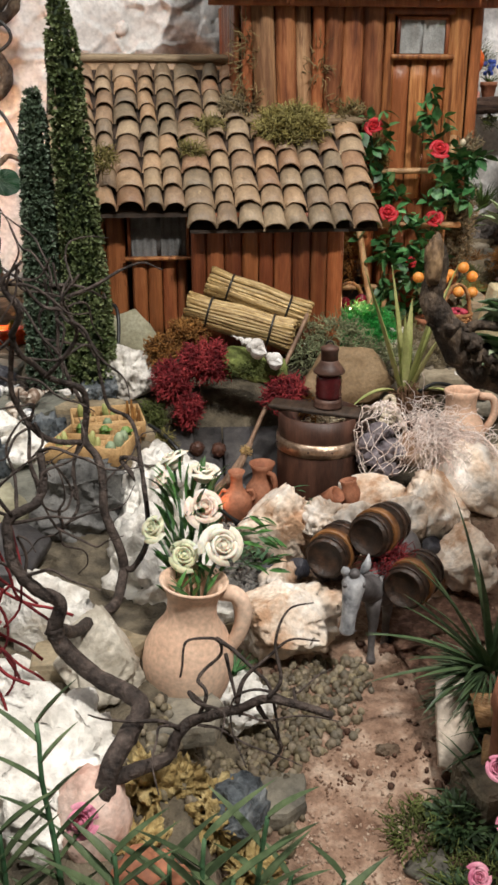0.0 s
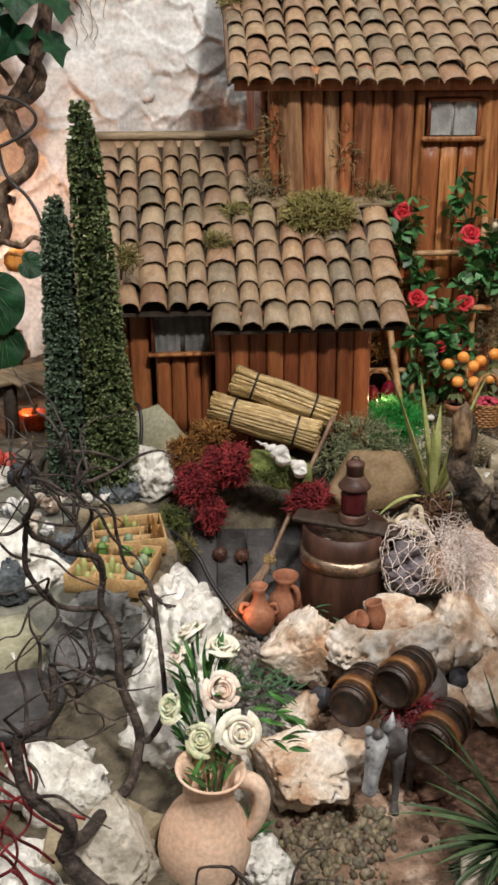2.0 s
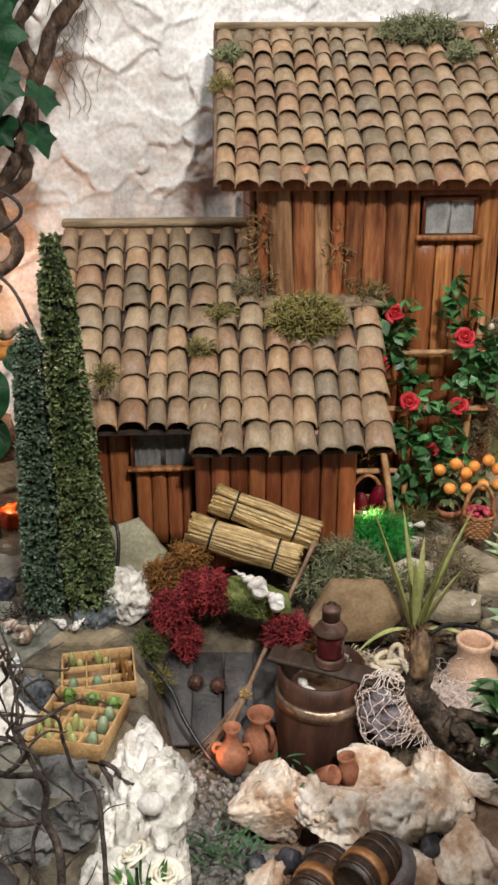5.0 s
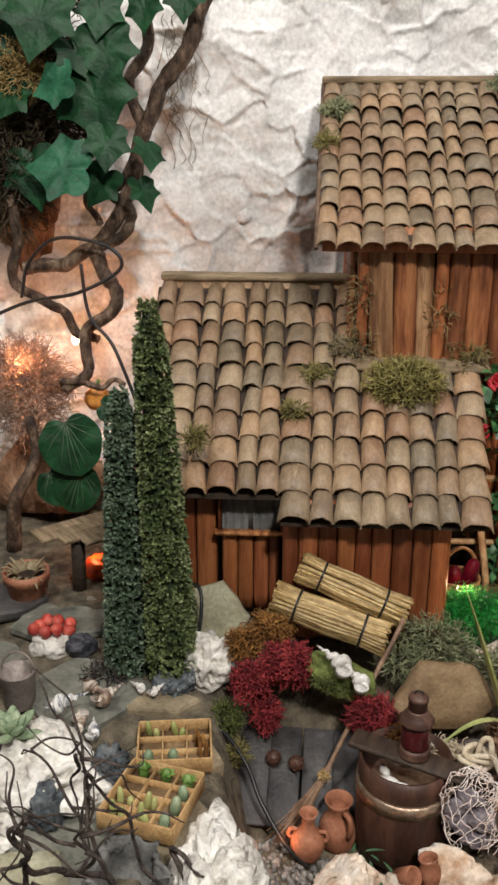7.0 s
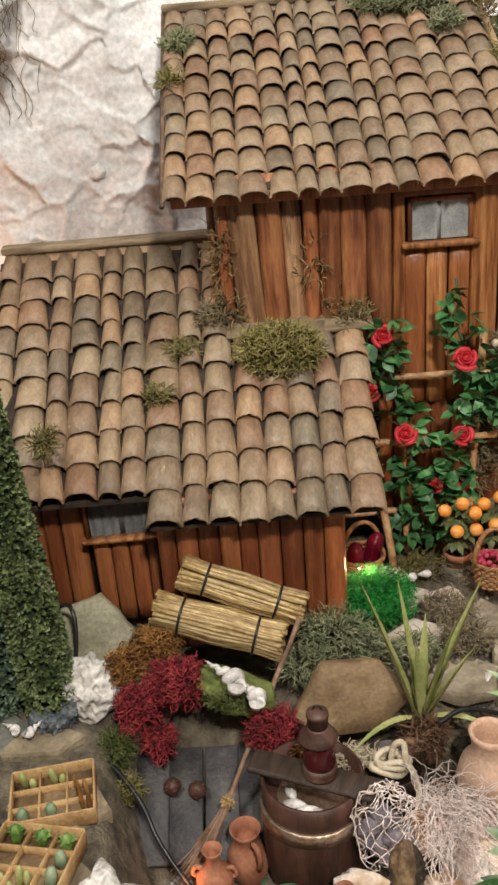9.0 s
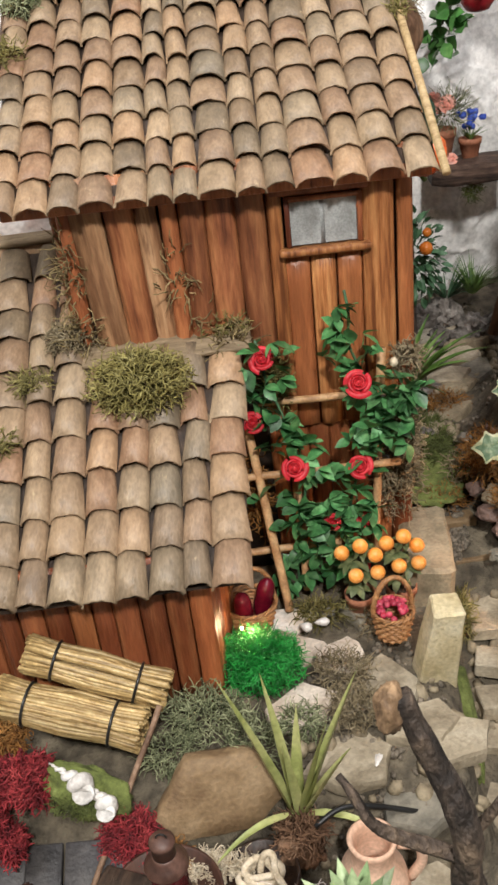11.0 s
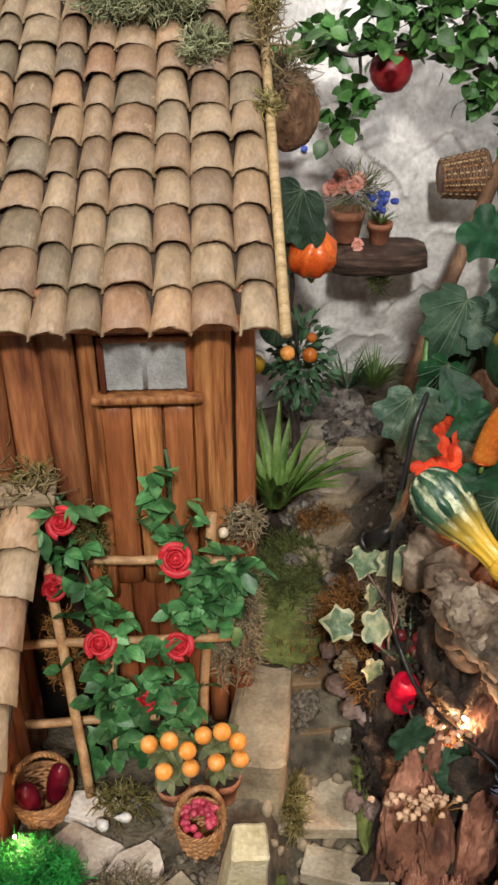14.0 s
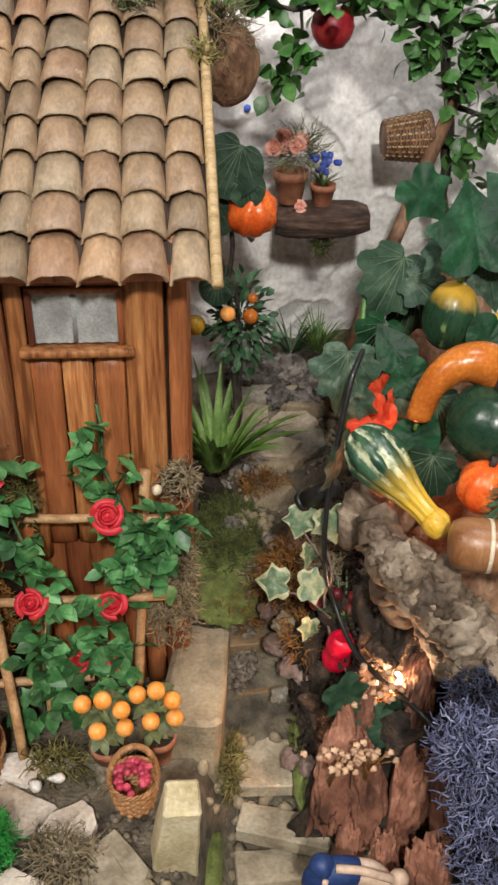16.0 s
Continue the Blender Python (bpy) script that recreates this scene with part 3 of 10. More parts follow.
def rock(g, size, seed, m=None, rough=0.28, level=4, cuts=5, holes=0.0):
    """A broken stone: a ball cut by planes, with relief at two scales."""
    rng = random.Random(seed)
    planes = [(Vector((rng.gauss(0, 1), rng.gauss(0, 1), rng.gauss(0, 1))).normalized(), rng.uniform(0.55, 0.85)) for _ in range(cuts)]
    v, f = ico(level)
    s = Vector((seed * 3.7 % 50, seed * 1.3 % 50, seed * 2.1 % 50))
    out = []
    for p in v:
        q = p * (1 + rough * noise.noise(p * 1.6 + s) + 0.5 * rough * noise.noise(p * 4.2 + s) + 0.25 * rough * noise.noise(p * 11 + s))
        if holes:
            h = noise.noise(p * 5.5 + s * 2)
            q = q * (1 - holes * max(0.0, h - 0.12))
        for d, lim in planes:
            over = q.dot(d) - lim
            if over > 0:
                q = q - d * over * 0.9
        out.append((q.x * size[0], q.y * size[1], q.z * size[2]))
    return g.add(out, f, m)


def flat_stone(g, w, d, h, seed, m=None, sides=0):
    """A flagstone with an uneven outline and chipped rim."""
    rng = random.Random(seed)
    n = sides or rng.randint(5, 7)
    ang = sorted(math.tau * (k + rng.uniform(-0.28, 0.28)) / n for k in range(n))
    base = [(math.cos(a) * rng.uniform(0.8, 1.1) * w / 2, math.sin(a) * rng.uniform(0.8, 1.1) * d / 2) for a in ang]
    loop = []
    for i, (x, y) in enumerate(base):
        x2, y2 = base[(i + 1) % n]
        for k in range(4):
            t = k / 4
            loop.append((x + (x2 - x) * t + rng.uniform(-1, 1) * w * 0.012, y + (y2 - y) * t + rng.uniform(-1, 1) * d * 0.012))
    k = len(loop)
    v = []
    for s, z in ((0.97, -h / 2), (1.0, -h / 4), (1.0, h / 4), (0.95, h / 2), (0.55, h / 2)):
        v += [(x * s, y * s, z + 0.12 * h * noise.noise((x * 40, y * 40, seed + z * 50))) for x, y in loop]
    f = [tuple(range(k - 1, -1, -1))]
    for r in range(4):
        f += [(r * k + i, r * k + (i + 1) % k, r * k + k + (i + 1) % k, r * k + k + i) for i in range(k)]
    f.append(tuple(range(4 * k, 5 * k)))
    return g.add(v, f, m)


def leaf(g, length, width, m, bend=0.25, fold=0.25):
    """A pointed oval leaf along local y."""
    v, f = [(0, 0, 0)], []
    prof = ((0.2, 0.7), (0.45, 1.0), (0.72, 0.72))
    for t, w in prof:
        z = -bend * length * t * t
        v += [(-w * width / 2, t * length, z + fold * width * w * 0.5), (0, t * length, z), (w * width / 2, t * length, z + fold * width * w * 0.5)]
    v.append((0, length, -bend * length))
    f += [(0, 2, 1), (0, 3, 2)]
    for k in range(2):
        a = 1 + 3 * k
        f += [(a, a + 1, a + 4, a + 3), (a + 1, a + 2, a + 5, a + 4)]
    f += [(7, 8, 10), (8, 9, 10)]
    return g.add(v, f, m)


def aim(p, d, roll=0.0):
    """A pose at p whose local y runs along d."""
    q = Vector(d).normalized().to_track_quat("Y", "Z").to_matrix().to_4x4()
    return Matrix.Translation(p) @ q @ Matrix.Rotation(roll, 4, "Y")


def blade(g, p, d, length, width, droop=0.5, n=5, thick=0.0):
    """A long grass or agave blade that bends under its weight."""
    d = Vector(d).normalized()
    side = d.cross(Vector((0, 0, 1)))
    side = side.normalized() if side.length > 1e-3 else Vector((1, 0, 0))
    v, f, q = [], [], Vector(p)
    for i in range(n + 1):
        t = i / n
        w = width / 2 * min(1.0, 0.55 + 2 * t) * (1 - t ** 2.2) + 1e-5
        up = side.cross(d)
        v += [q - side * w + up * w * 0.5, q - up * thick * (1 - t), q + side * w + up * w * 0.5]
        q = q + d * length / n
        d = (d + Vector((0, 0, -droop / n))).normalized()
    for i in range(n):
        a = 3 * i
        f += [(a, a + 1, a + 4, a + 3), (a + 1, a + 2, a + 5, a + 4)]
    return g.add(v, f)


def curls(g, centre, size, count, seed, r=0.0007, length=0.02, curl=1.0, steps=4, n=3, shell=True):
    """A cushion of fine crooked strands."""
    rng = random.Random(seed)
    c = Vector(centre)
    for _ in range(count):
        d = Vector((rng.gauss(0, 1), rng.gauss(0, 1), rng.gauss(0.25, 0.8))).normalized()
        s = rng.uniform(0.35, 0.95) if shell else rng.random()
        p = c + Vector((d.x * size[0] * s, d.y * size[1] * s, d.z * size[2] * s))
        pts = [p]
        for _k in range(steps):
            d = (d + curl * Vector((rng.uniform(-1, 1), rng.uniform(-1, 1), rng.uniform(-0.9, 0.9)))).normalized()
            pts.append(pts[-1] + d * length / steps)
        tube(g, pts, [r * (1 - 0.5 * k / steps) for k in range(steps + 1)], n)
    return g


def smooth_path(pts, k=6):
    """Catmull-Rom points through the given ones."""
    p = [Vector(q) for q in pts]
    p = [2 * p[0] - p[1]] + p + [2 * p[-1] - p[-2]]
    out = []
    for i in range(1, len(p) - 2):
        a, b, c, d = p[i - 1 : i + 3]
        for j in range(k):
            t = j / k
            out.append(0.5 * (2 * b + (c - a) * t + (2 * a - 5 * b + 4 * c - d) * t * t + (3 * b - a - 3 * c + d) * t ** 3))
    return out + [p[-2]]


def wobble(pts, amount, seed, k=6):
    s = Vector((seed * 1.7, seed * 0.9, seed * 2.3))
    return [q + amount * noise.noise_vector(q * 28 + s) for q in smooth_path(pts, k)]


def taper(a, b, n):
    return [a + (b - a) * i / (n - 1) for i in range(n)]


def step(x, a, b):
    t = min(1.0, max(0.0, (x - a) / (b - a)))
    return t * t * (3 - 2 * t)


# ---- the ground, one sheet, and its height ----
def ground(x, y):
    z = float(np.interp(y, (0.0, 0.35, 0.65, 0.86, 0.98, 1.06, 1.16, 1.3, 1.6, 2.1), (0.06, 0.09, 0.143, 0.16, 0.19, 0.265, 0.30, 0.30, 0.31, 0.40)))
    edge = float(np.interp(y, (0.3, 0.5, 0.65, 0.9, 1.0), (0.025, -0.005, -0.03, -0.06, -0.09))) + 0.012 * noise.noise((y * 9, 0, 3))
    bank = float(np.interp(y, (0.3, 0.5, 0.7, 0.95, 1.2), (0.20, 0.226, 0.245, 0.278, 0.285)))
    z += (max(z, bank) - z) * step(-x, -edge, -edge + 0.05) * (1 - step(y, 1.2, 1.35))
    z += (max(z, 0.215) - z) * step(x, 0.10, 0.17) * step(y, 0.76, 0.86) * (1 - step(y, 0.98, 1.08))
    z += (max(z, 0.30) - z) * step(x, 0.13, 0.19) * step(y, 1.0, 1.09)
    gully = float(np.interp(y, (0.8, 0.9, 1.1, 1.2, 1.29, 1.38, 1.5, 1.8, 2.0), (0.15, 0.15, 0.17, 0.20, 0.252, 0.30, 0.345, 0.35, 0.41)))
    z += (gully - z) * step(x, 0.335, 0.37) * step(y, 0.95, 1.1)
    z += 0.10 * step(x, 0.43, 0.50) * step(y, 1.1, 1.25) * (1 - step(y, 1.55, 1.75))
    z += 0.06 * step(x, 0.22, 0.34) * (1 - step(y, 0.75, 0.95))
    return z


def ground_fine(x, y):
    return ground(x, y) + 0.006 * noise.noise((x * 22, y * 22, 1)) + 0.003 * noise.noise((x * 70, y * 70, 2))


g = Geo()
nx, ny = 190, 240
for j in range(ny + 1):
    for i in range(nx + 1):
        x, y = -0.95 + 1.95 * i / nx, 0.22 + 2.0 * j / ny
        g.v.append((x, y, ground_fine(x, y)))
g.f = [(j * (nx + 1) + i, j * (nx + 1) + i + 1, (j + 1) * (nx + 1) + i + 1, (j + 1) * (nx + 1) + i) for j in range(ny) for i in range(nx)]
tagged(part("ground", g, "earth"), "reddish sandy earth of the miniature landscape", "ground", kind="structure")

# the rough white back wall
g = Geo()


def wall_y(x, z):
    """Hand-trowelled plaster: broad swells, overlapping plates with creased rims, soft lumps."""
    base = float(np.interp(x, (-1.2, -0.6, -0.2, 0.1, 0.45, 0.8, 1.2), (1.30, 1.56, 1.70, 1.86, 1.97, 2.02, 1.9)))
    p = Vector((x, 0.0, z))
    q = p + 0.022 * noise.noise_vector(p * 11) + 0.007 * noise.noise_vector(p * 34)
    big = 0.046 * noise.noise(q * 4.5 + Vector((3, 1, 2))) + 0.016 * noise.noise(q * 11 + Vector((1, 7, 2)))
    near, spots = noise.voronoi(q * 15)
    plate = 0.016 * noise.noise(spots[0] * 3.1)
    rim = 0.007 * (1 - step(near[1] - near[0], 0.0, 0.20)) * step(noise.noise(q * 8 + Vector((2, 2, 9))), -0.1, 0.25)
    near2, spots2 = noise.voronoi(q * 38 + Vector((4, 4, 4)))
    chip = 0.006 * noise.noise(spots2[0] * 3.7) * step(noise.noise(q * 6 + Vector((8, 1, 1))), -0.15, 0.2)
    calm = 1.0 - 0.45 * step(x, 0.15, 0.4)
    return base - big - calm * (plate + rim + chip + 0.0022 * noise.noise(q * 60))


nx, nz = 600, 330
for j in range(nz + 1):
    for i in range(nx + 1):
        x, z = -0.85 + 1.8 * i / nx, 0.25 + 1.1 * j / nz
        g.v.append((x, wall_y(x, z), z))
k = len(g.v)
g.f = [(j * (nx + 1) + i, (j + 1) * (nx + 1) + i, (j + 1) * (nx + 1) + i + 1, j * (nx + 1) + i + 1) for j in range(nz) for i in range(nx)]
tagged(part("wall_back", g, "plaster"), "rough white plaster wall shaped like rock", "wall", kind="structure")

# the room round the display
for nm, sz, at in (("floor", (5, 5, 0.1), (0, 0.2, -0.85)), ("ceiling", (5, 5, 0.1), (0, 0.2, 2.35)), ("wall_south", (5, 0.1, 3.1), (0, -2.3, 0.75)),
                   ("wall_north", (5, 0.1, 3.1), (0, 2.7, 0.75)), ("wall_west", (0.1, 4.9, 3.1), (-2.45, 0.2, 0.75)), ("wall_east", (0.1, 4.9, 3.1), (2.45, 0.2, 0.75))):
    tagged(part(nm, box(Geo(), *sz), "room", at=Matrix.Translation(at), smooth=False), "plain cream-painted room surface", nm.split("_")[0], kind="structure")
tagged(part("display_base", box(Geo(), 2.1, 1.9, 0.85), "dark", at=Matrix.Translation((0, 1.2, -0.39)), smooth=False), "dark wooden base under the landscape", "base", kind="structure")

# ---- cottages ----
def tile_geo(seed):
    """A barrel roof tile: arched, tapered, with thickness; up the slope is y."""
    rng = random.Random(seed)
    g, n, t = Geo(), 9, 0.0022
    L, wa, wb = 0.046, 0.0158, 0.0130
    v = []
    for yy, w in ((0.0, wa), (0.5 * L, (wa + wb) / 2), (L, wb)):
        for r in (w, w - t):
            for k in range(n):
                a = math.pi * (0.02 + 0.96 * k / (n - 1))
                v.append((r * math.cos(a) + rng.uniform(-1, 1) * 3e-4, yy + rng.uniform(-1, 1) * (11e-4 if yy == 0 else 2e-4), 0.74 * r * math.sin(a) + rng.uniform(-1, 1) * 2e-4))
    f = []
    for s in range(2):
        o, q = s * 2 * n, (s + 1) * 2 * n
        for k in range(n - 1):
            f += [(o + k + 1, o + k, q + k, q + k + 1), (o + n + k, o + n + k + 1, q + n + k + 1, q + n + k)]
    for k in range(n - 1):
        f += [(k, k + 1, n + k + 1, n + k)]
        e = 4 * n
        f += [(e + k + 1, e + k, e + n + k, e + n + k + 1)]
    return g.add(v, f)


TILES = [tile_geo(s).mesh("tile", "tile") for s in range(5)]


def lay_tiles(roof, eave, ridge, n_cols, n_rows, first_row, last_row, seed):
    """Tiles in columns from the eave line to the ridge line; first_row and last_row give each column's run."""
    rng = random.Random(seed)
    el, er, rl, rr = Vector(eave[0]), Vector(eave[1]), Vector(ridge[0]), Vector(ridge[1])
    w = [rng.uniform(0.76, 1.25) for _ in range(n_cols)]
    tot = sum(w)
    at = 0.0
    for c in range(n_cols):
        s = (at + w[c] / 2) / tot
        at += w[c]
        a, b = el.lerp(er, s), rl.lerp(rr, s)
        up = (b - a).normalized()
        across = (er - el).normalized()
        nrm = across.cross(up).normalized()
        across = up.cross(nrm)
        pitch = (b - a).length / n_rows
        width = ((er - el).length * w[c] / tot) / 0.0295
        for r in range(first_row(c), last_row(c)):
            p = a + (b - a) * (r / n_rows) + nrm * (0.003 + rng.uniform(0, 0.0015)) + across * rng.uniform(-0.0012, 0.0012) + up * rng.uniform(-0.0025, 0.0025)
            m = Matrix((across, up, nrm)).transposed().to_4x4()
            m = Matrix.Translation(p) @ m @ pose(0, 0, 0, rng.uniform(-5.5, -3.0), rng.uniform(-4, 4), rng.uniform(-3.5, 3.5)) @ Matrix.Diagonal((width * rng.uniform(0.95, 1.04), pitch / 0.0355 * rng.uniform(0.97, 1.04), rng.uniform(0.85, 1.15), 1))
            ob = new("tile", rng.choice(TILES))
            ob.parent = roof
            ob.matrix_basis = m


def log_geo(width, height, depth, seed, knot=True):
    """A half-round log board standing on z = 0, its face towards -y."""
    rng = random.Random(seed)
    g, n, k = Geo(), 7, 7
    v = []
    for j in range(k):
        z = height * j / (k - 1)
        for i in range(n):
            a = math.pi * i / (n - 1)
            bump = 1 + 0.10 * noise.noise((i * 0.7, z * 28, seed * 1.7))
            v.append((-width / 2 * math.cos(a) * (1 + 0.04 * noise.noise((3, z * 20, seed))), -depth * (0.35 + 0.65 * math.sin(a)) * bump * (1 if 0 < i < n - 1 else 0.4), z + (rng.uniform(-1, 1) * 0.002 if j in (0, k - 1) else 0)))
    f = [(j * n + i, j * n + i + 1, (j + 1) * n + i + 1, (j + 1) * n + i) for j in range(k - 1) for i in range(n - 1)]
    f += [tuple(range(n - 1, -1, -1)), tuple(range((k - 1) * n, k * n))]
    f += [(j * n, (j + 1) * n, (j + 1) * n + n - 1, j * n + n - 1) for j in range(k - 1)]
    return g.add(v, f)


def log_wall(parent, u0, u1, v, z0, z1, n, seed, mat="plank", rot=0.0, name="board", skip=None):
    rng = random.Random(seed)
    w = [rng.uniform(0.8, 1.25) for _ in range(n)]
    tot, at = sum(w), 0.0
    for i in range(n):
        ww = (u1 - u0) * w[i] / tot
        c = u0 + (u1 - u0) * at / tot + ww / 2
        at += w[i]
        if skip and skip(c):
            continue
        base = z0(c) if callable(z0) else z0
        base += rng.uniform(-0.006, 0.004)
        d = rng.uniform(0.008, 0.014)
        ob = part(name, log_geo(ww * 1.03, z1 - base, d, seed * 31 + i), mat, parent)
        pos = Matrix.Rotation(rot, 4, "Z") @ Vector((c, v, 0))
        ob.matrix_basis = Matrix.Translation((pos.x, pos.y, base)) @ Matrix.Rotation(rot + rng.uniform(-0.04, 0.04), 4, "Z") @ Matrix.Rotation(rng.uniform(-0.008, 0.008), 4, "Y")


def window(parent, u0, u1, v, z0, z1, bars=1):
    """A small curtained window: frame, pane of gauze, sill."""
    win = part("window", box(Geo(), u1 - u0, 0.003, z1 - z0), "cloth", parent, "grey gauze curtain behind a small window", at=Matrix.Translation(((u0 + u1) / 2, v, (z0 + z1) / 2)))
    w, h = u1 - u0, z1 - z0
    for x in (-w / 2 + 0.002, w / 2 - 0.002):
        part("window_frame", box(Geo(), 0.005, 0.008, h, c=0.001), "plank", win, at=Matrix.Translation((x, -0.005, 0)))
    part("window_frame", box(Geo(), w, 0.008, 0.005, c=0.001), "plank", win, at=Matrix.Translation((0, -0.005, h / 2 - 0.002)))
    fold = Geo()
    pts = 30
    for side, a, b in ((0, -w / 2 + 0.004, -0.003), (1, 0.001, w / 2 - 0.004)):
        vv, ff = [], []
        for i in range(pts + 1):
            x = a + (b - a) * i / pts
            d = -0.004 - 0.0005 * math.sin(i * 0.75 + side)
            vv += [(x, d, -h / 2 + 0.001), (x, d, h / 2 - 0.001)]
        ff = [(2 * i, 2 * i + 2, 2 * i + 3, 2 * i + 1) for i in range(pts)]
        fold.add(vv, ff)
    part("curtain", fold, "cloth", win)
    part("window_sill", box(Geo(), w + 0.016, 0.016, 0.007, c=0.0015), "jamb", win, at=Matrix.Translation((0, -0.008, -h / 2 - 0.004)))
    return win


# upper cottage: u along its front, v into it, turned a little
TURN_U = 5.0
upper = thing("cottage", pose(0.24, 1.364, 0, 0, 0, TURN_U), "log-walled miniature cottage with clay tile roof on the slope", "house", "cottages")
EAVE_U, RIDGE_U = (-0.046, 0.748), (0.299, 0.946)
wall = part("wall", box(Geo(), 0.335, 0.004, 0.46), "dark", upper, "dark backing of the boarded front", at=Matrix.Translation((-0.082, 0.006, 0.53)))
part("wall", box(Geo(), 0.004, 0.33, 0.48), "dark", upper, at=Matrix.Translation((0.074, 0.175, 0.52)))
part("wall", box(Geo(), 0.004, 0.33, 0.48), "dark", upper, at=Matrix.Translation((-0.247, 0.175, 0.52)))
part("wall", box(Geo(), 0.32, 0.004, 0.60), "dark", upper, at=Matrix.Translation((-0.086, 0.34, 0.57)))
for i, (u0, u1, mt, lean) in enumerate([(-0.252, -0.236, "plank", 0.0), (-0.236, -0.203, "plank_tan", -0.055), (-0.204, -0.174, "plank_red", -0.04), (-0.176, -0.153, "plank_tan", -0.03), (-0.154, -0.136, "plank", 0.0), (-0.137, -0.111, "plank_red", 0.01), (-0.112, -0.081, "plank_red", 0.005), (-0.082, -0.052, "plank_red", -0.01)]):
    part("board", log_geo((u1 - u0) * 1.03, 0.215, 0.016 if i % 3 else 0.012, 341 + i), mt, upper, at=Matrix.Translation(((u0 + u1) / 2 - 0.1 * lean, 0, 0.56)) @ Matrix.Rotation(lean, 4, "Y"))
part("board", log_geo(0.034, 0.255, 0.011, 131), "jamb", upper, at=Matrix.Translation((0.0535, -0.002, 0.515)))
part("board", log_geo(0.017, 0.235, 0.009, 132), "plank", upper, at=Matrix.Translation((0.080, -0.001, 0.54)))
log_wall(upper, -0.07, 0.085, 0.006, 0.30, 0.56, 7, 14)
log_wall(upper, 0.01, 0.34, -0.078, 0.31, 0.775, 12, 15, rot=math.pi / 2)
log_wall(upper, -0.34, -0.01, -0.252, 0.40, 0.775, 12, 16, rot=-math.pi / 2)
door = part("door", box(Geo(), 0.074, 0.004, 0.18), "plank", upper, "plank door with curtained window and warm jambs", at=Matrix.Translation((0.0, 0.0, 0.575)))
for i, x in enumerate((-0.026, -0.001, 0.025)):
    part("door_board", log_geo(0.0255, 0.190, 0.008, 90 + i), "plank" if i != 1 else "jamb", door, at=Matrix.Translation((x, -0.002, -0.084)))
part("jamb", log_geo(0.016, 0.30, 0.010, 95), "jamb", upper, "warm orange-brown door jamb", at=Matrix.Translation((-0.045, -0.002, 0.475)))
part("lintel", box(Geo(), 0.10, 0.012, 0.012, c=0.002), "plank", upper, at=Matrix.Translation((0.0, -0.006, 0.742)))
window(upper, -0.035, 0.038, -0.004, 0.687, 0.735)
roof = part("roof", box(Geo(), 0.408, 0.376, 0.006), "dark", upper, "roof of weathered clay barrel tiles", at=Matrix.Translation((-0.098, 0.138, 0.8500)) @ Matrix.Rotation(math.atan2(RIDGE_U[1] - EAVE_U[1], RIDGE_U[0] - EAVE_U[0]), 4, "X"))
inv = roof.matrix_basis.inverted()
P = lambda u, v, z: inv @ Vector((u, v, z))
lay_tiles(roof, (P(-0.305, *EAVE_U), P(0.104, *EAVE_U)), (P(-0.305, *RIDGE_U), P(0.104, *RIDGE_U)), 14, 10, lambda c: 0, lambda c: 10, 3)
part("fascia", box(Geo(), 0.40, 0.008, 0.014, c=0.001), "plank", upper, at=Matrix.Translation((-0.098, -0.022, 0.752)))
part("ridge_board", box(Geo(), 0.415, 0.016, 0.011, c=0.002), "board_pale", upper, at=Matrix.Translation((-0.1, 0.303, 0.958)))
part("ridge_mortar", box(Geo(), 0.405, 0.014, 0.034, c=0.003), "tile", upper, "mortar under the ridge board", at=Matrix.Translation((-0.1, 0.306, 0.938)))
slope_u = Vector((0, RIDGE_U[0] - EAVE_U[0], RIDGE_U[1] - EAVE_U[1]))
for x in (0.109, -0.3055):
    part("barge_board", tube(Geo(), [(x, EAVE_U[0] - 0.006, EAVE_U[1] + 0.004), (x, RIDGE_U[0], RIDGE_U[1] + 0.006)], 0.0045 if x > 0 else 0.003, 6), "lath" if x > 0 else "grey_wood", upper, "pale cane along the verge" if x > 0 else "")
part("back_roof", box(Geo(), 0.40, 0.25, 0.006), "dark", upper, at=Matrix.Translation((-0.1, 0.405, 0.878)) @ Matrix.Rotation(-0.55, 4, "X"))

# lower cottage
lower = thing("cottage", (0, 0, 0), "low log-walled miniature cottage with overhanging tile roof", "house", "cottages")
EL, ER, RL, RR = (-0.238, 1.056, 0.474), (0.162, 1.103, 0.473), (-0.302, 1.437, 0.672), (0.147, 1.485, 0.672)
deck = Geo().add([(-0.247, 1.098, 0.488), (-0.071, 1.118, 0.488), (-0.0705, 1.083, 0.472), (0.158, 1.11, 0.472), (0.151, 1.36, 0.608), (-0.01, 1.345, 0.608), (-0.03, 1.465, 0.668), (-0.302, 1.437, 0.668)]
                 + [(-0.247, 1.098, 0.492), (-0.071, 1.118, 0.492), (-0.0705, 1.083, 0.476), (0.158, 1.11, 0.476), (0.151, 1.36, 0.612), (-0.01, 1.345, 0.612), (-0.03, 1.465, 0.672), (-0.302, 1.437, 0.672)],
                 [tuple(range(7, -1, -1)), tuple(range(8, 16))] + [(i, (i + 1) % 8, 8 + (i + 1) % 8, 8 + i) for i in range(8)])
roof2 = part("roof", deck, "dark", lower, "roof of weathered clay barrel tiles", smooth=False)
lay_tiles(roof2, (EL, ER), (RL, RR), 14, 10.15, lambda c: 1 if c < 6 else 0, lambda c: 10 if c < 9 else 6, 8)
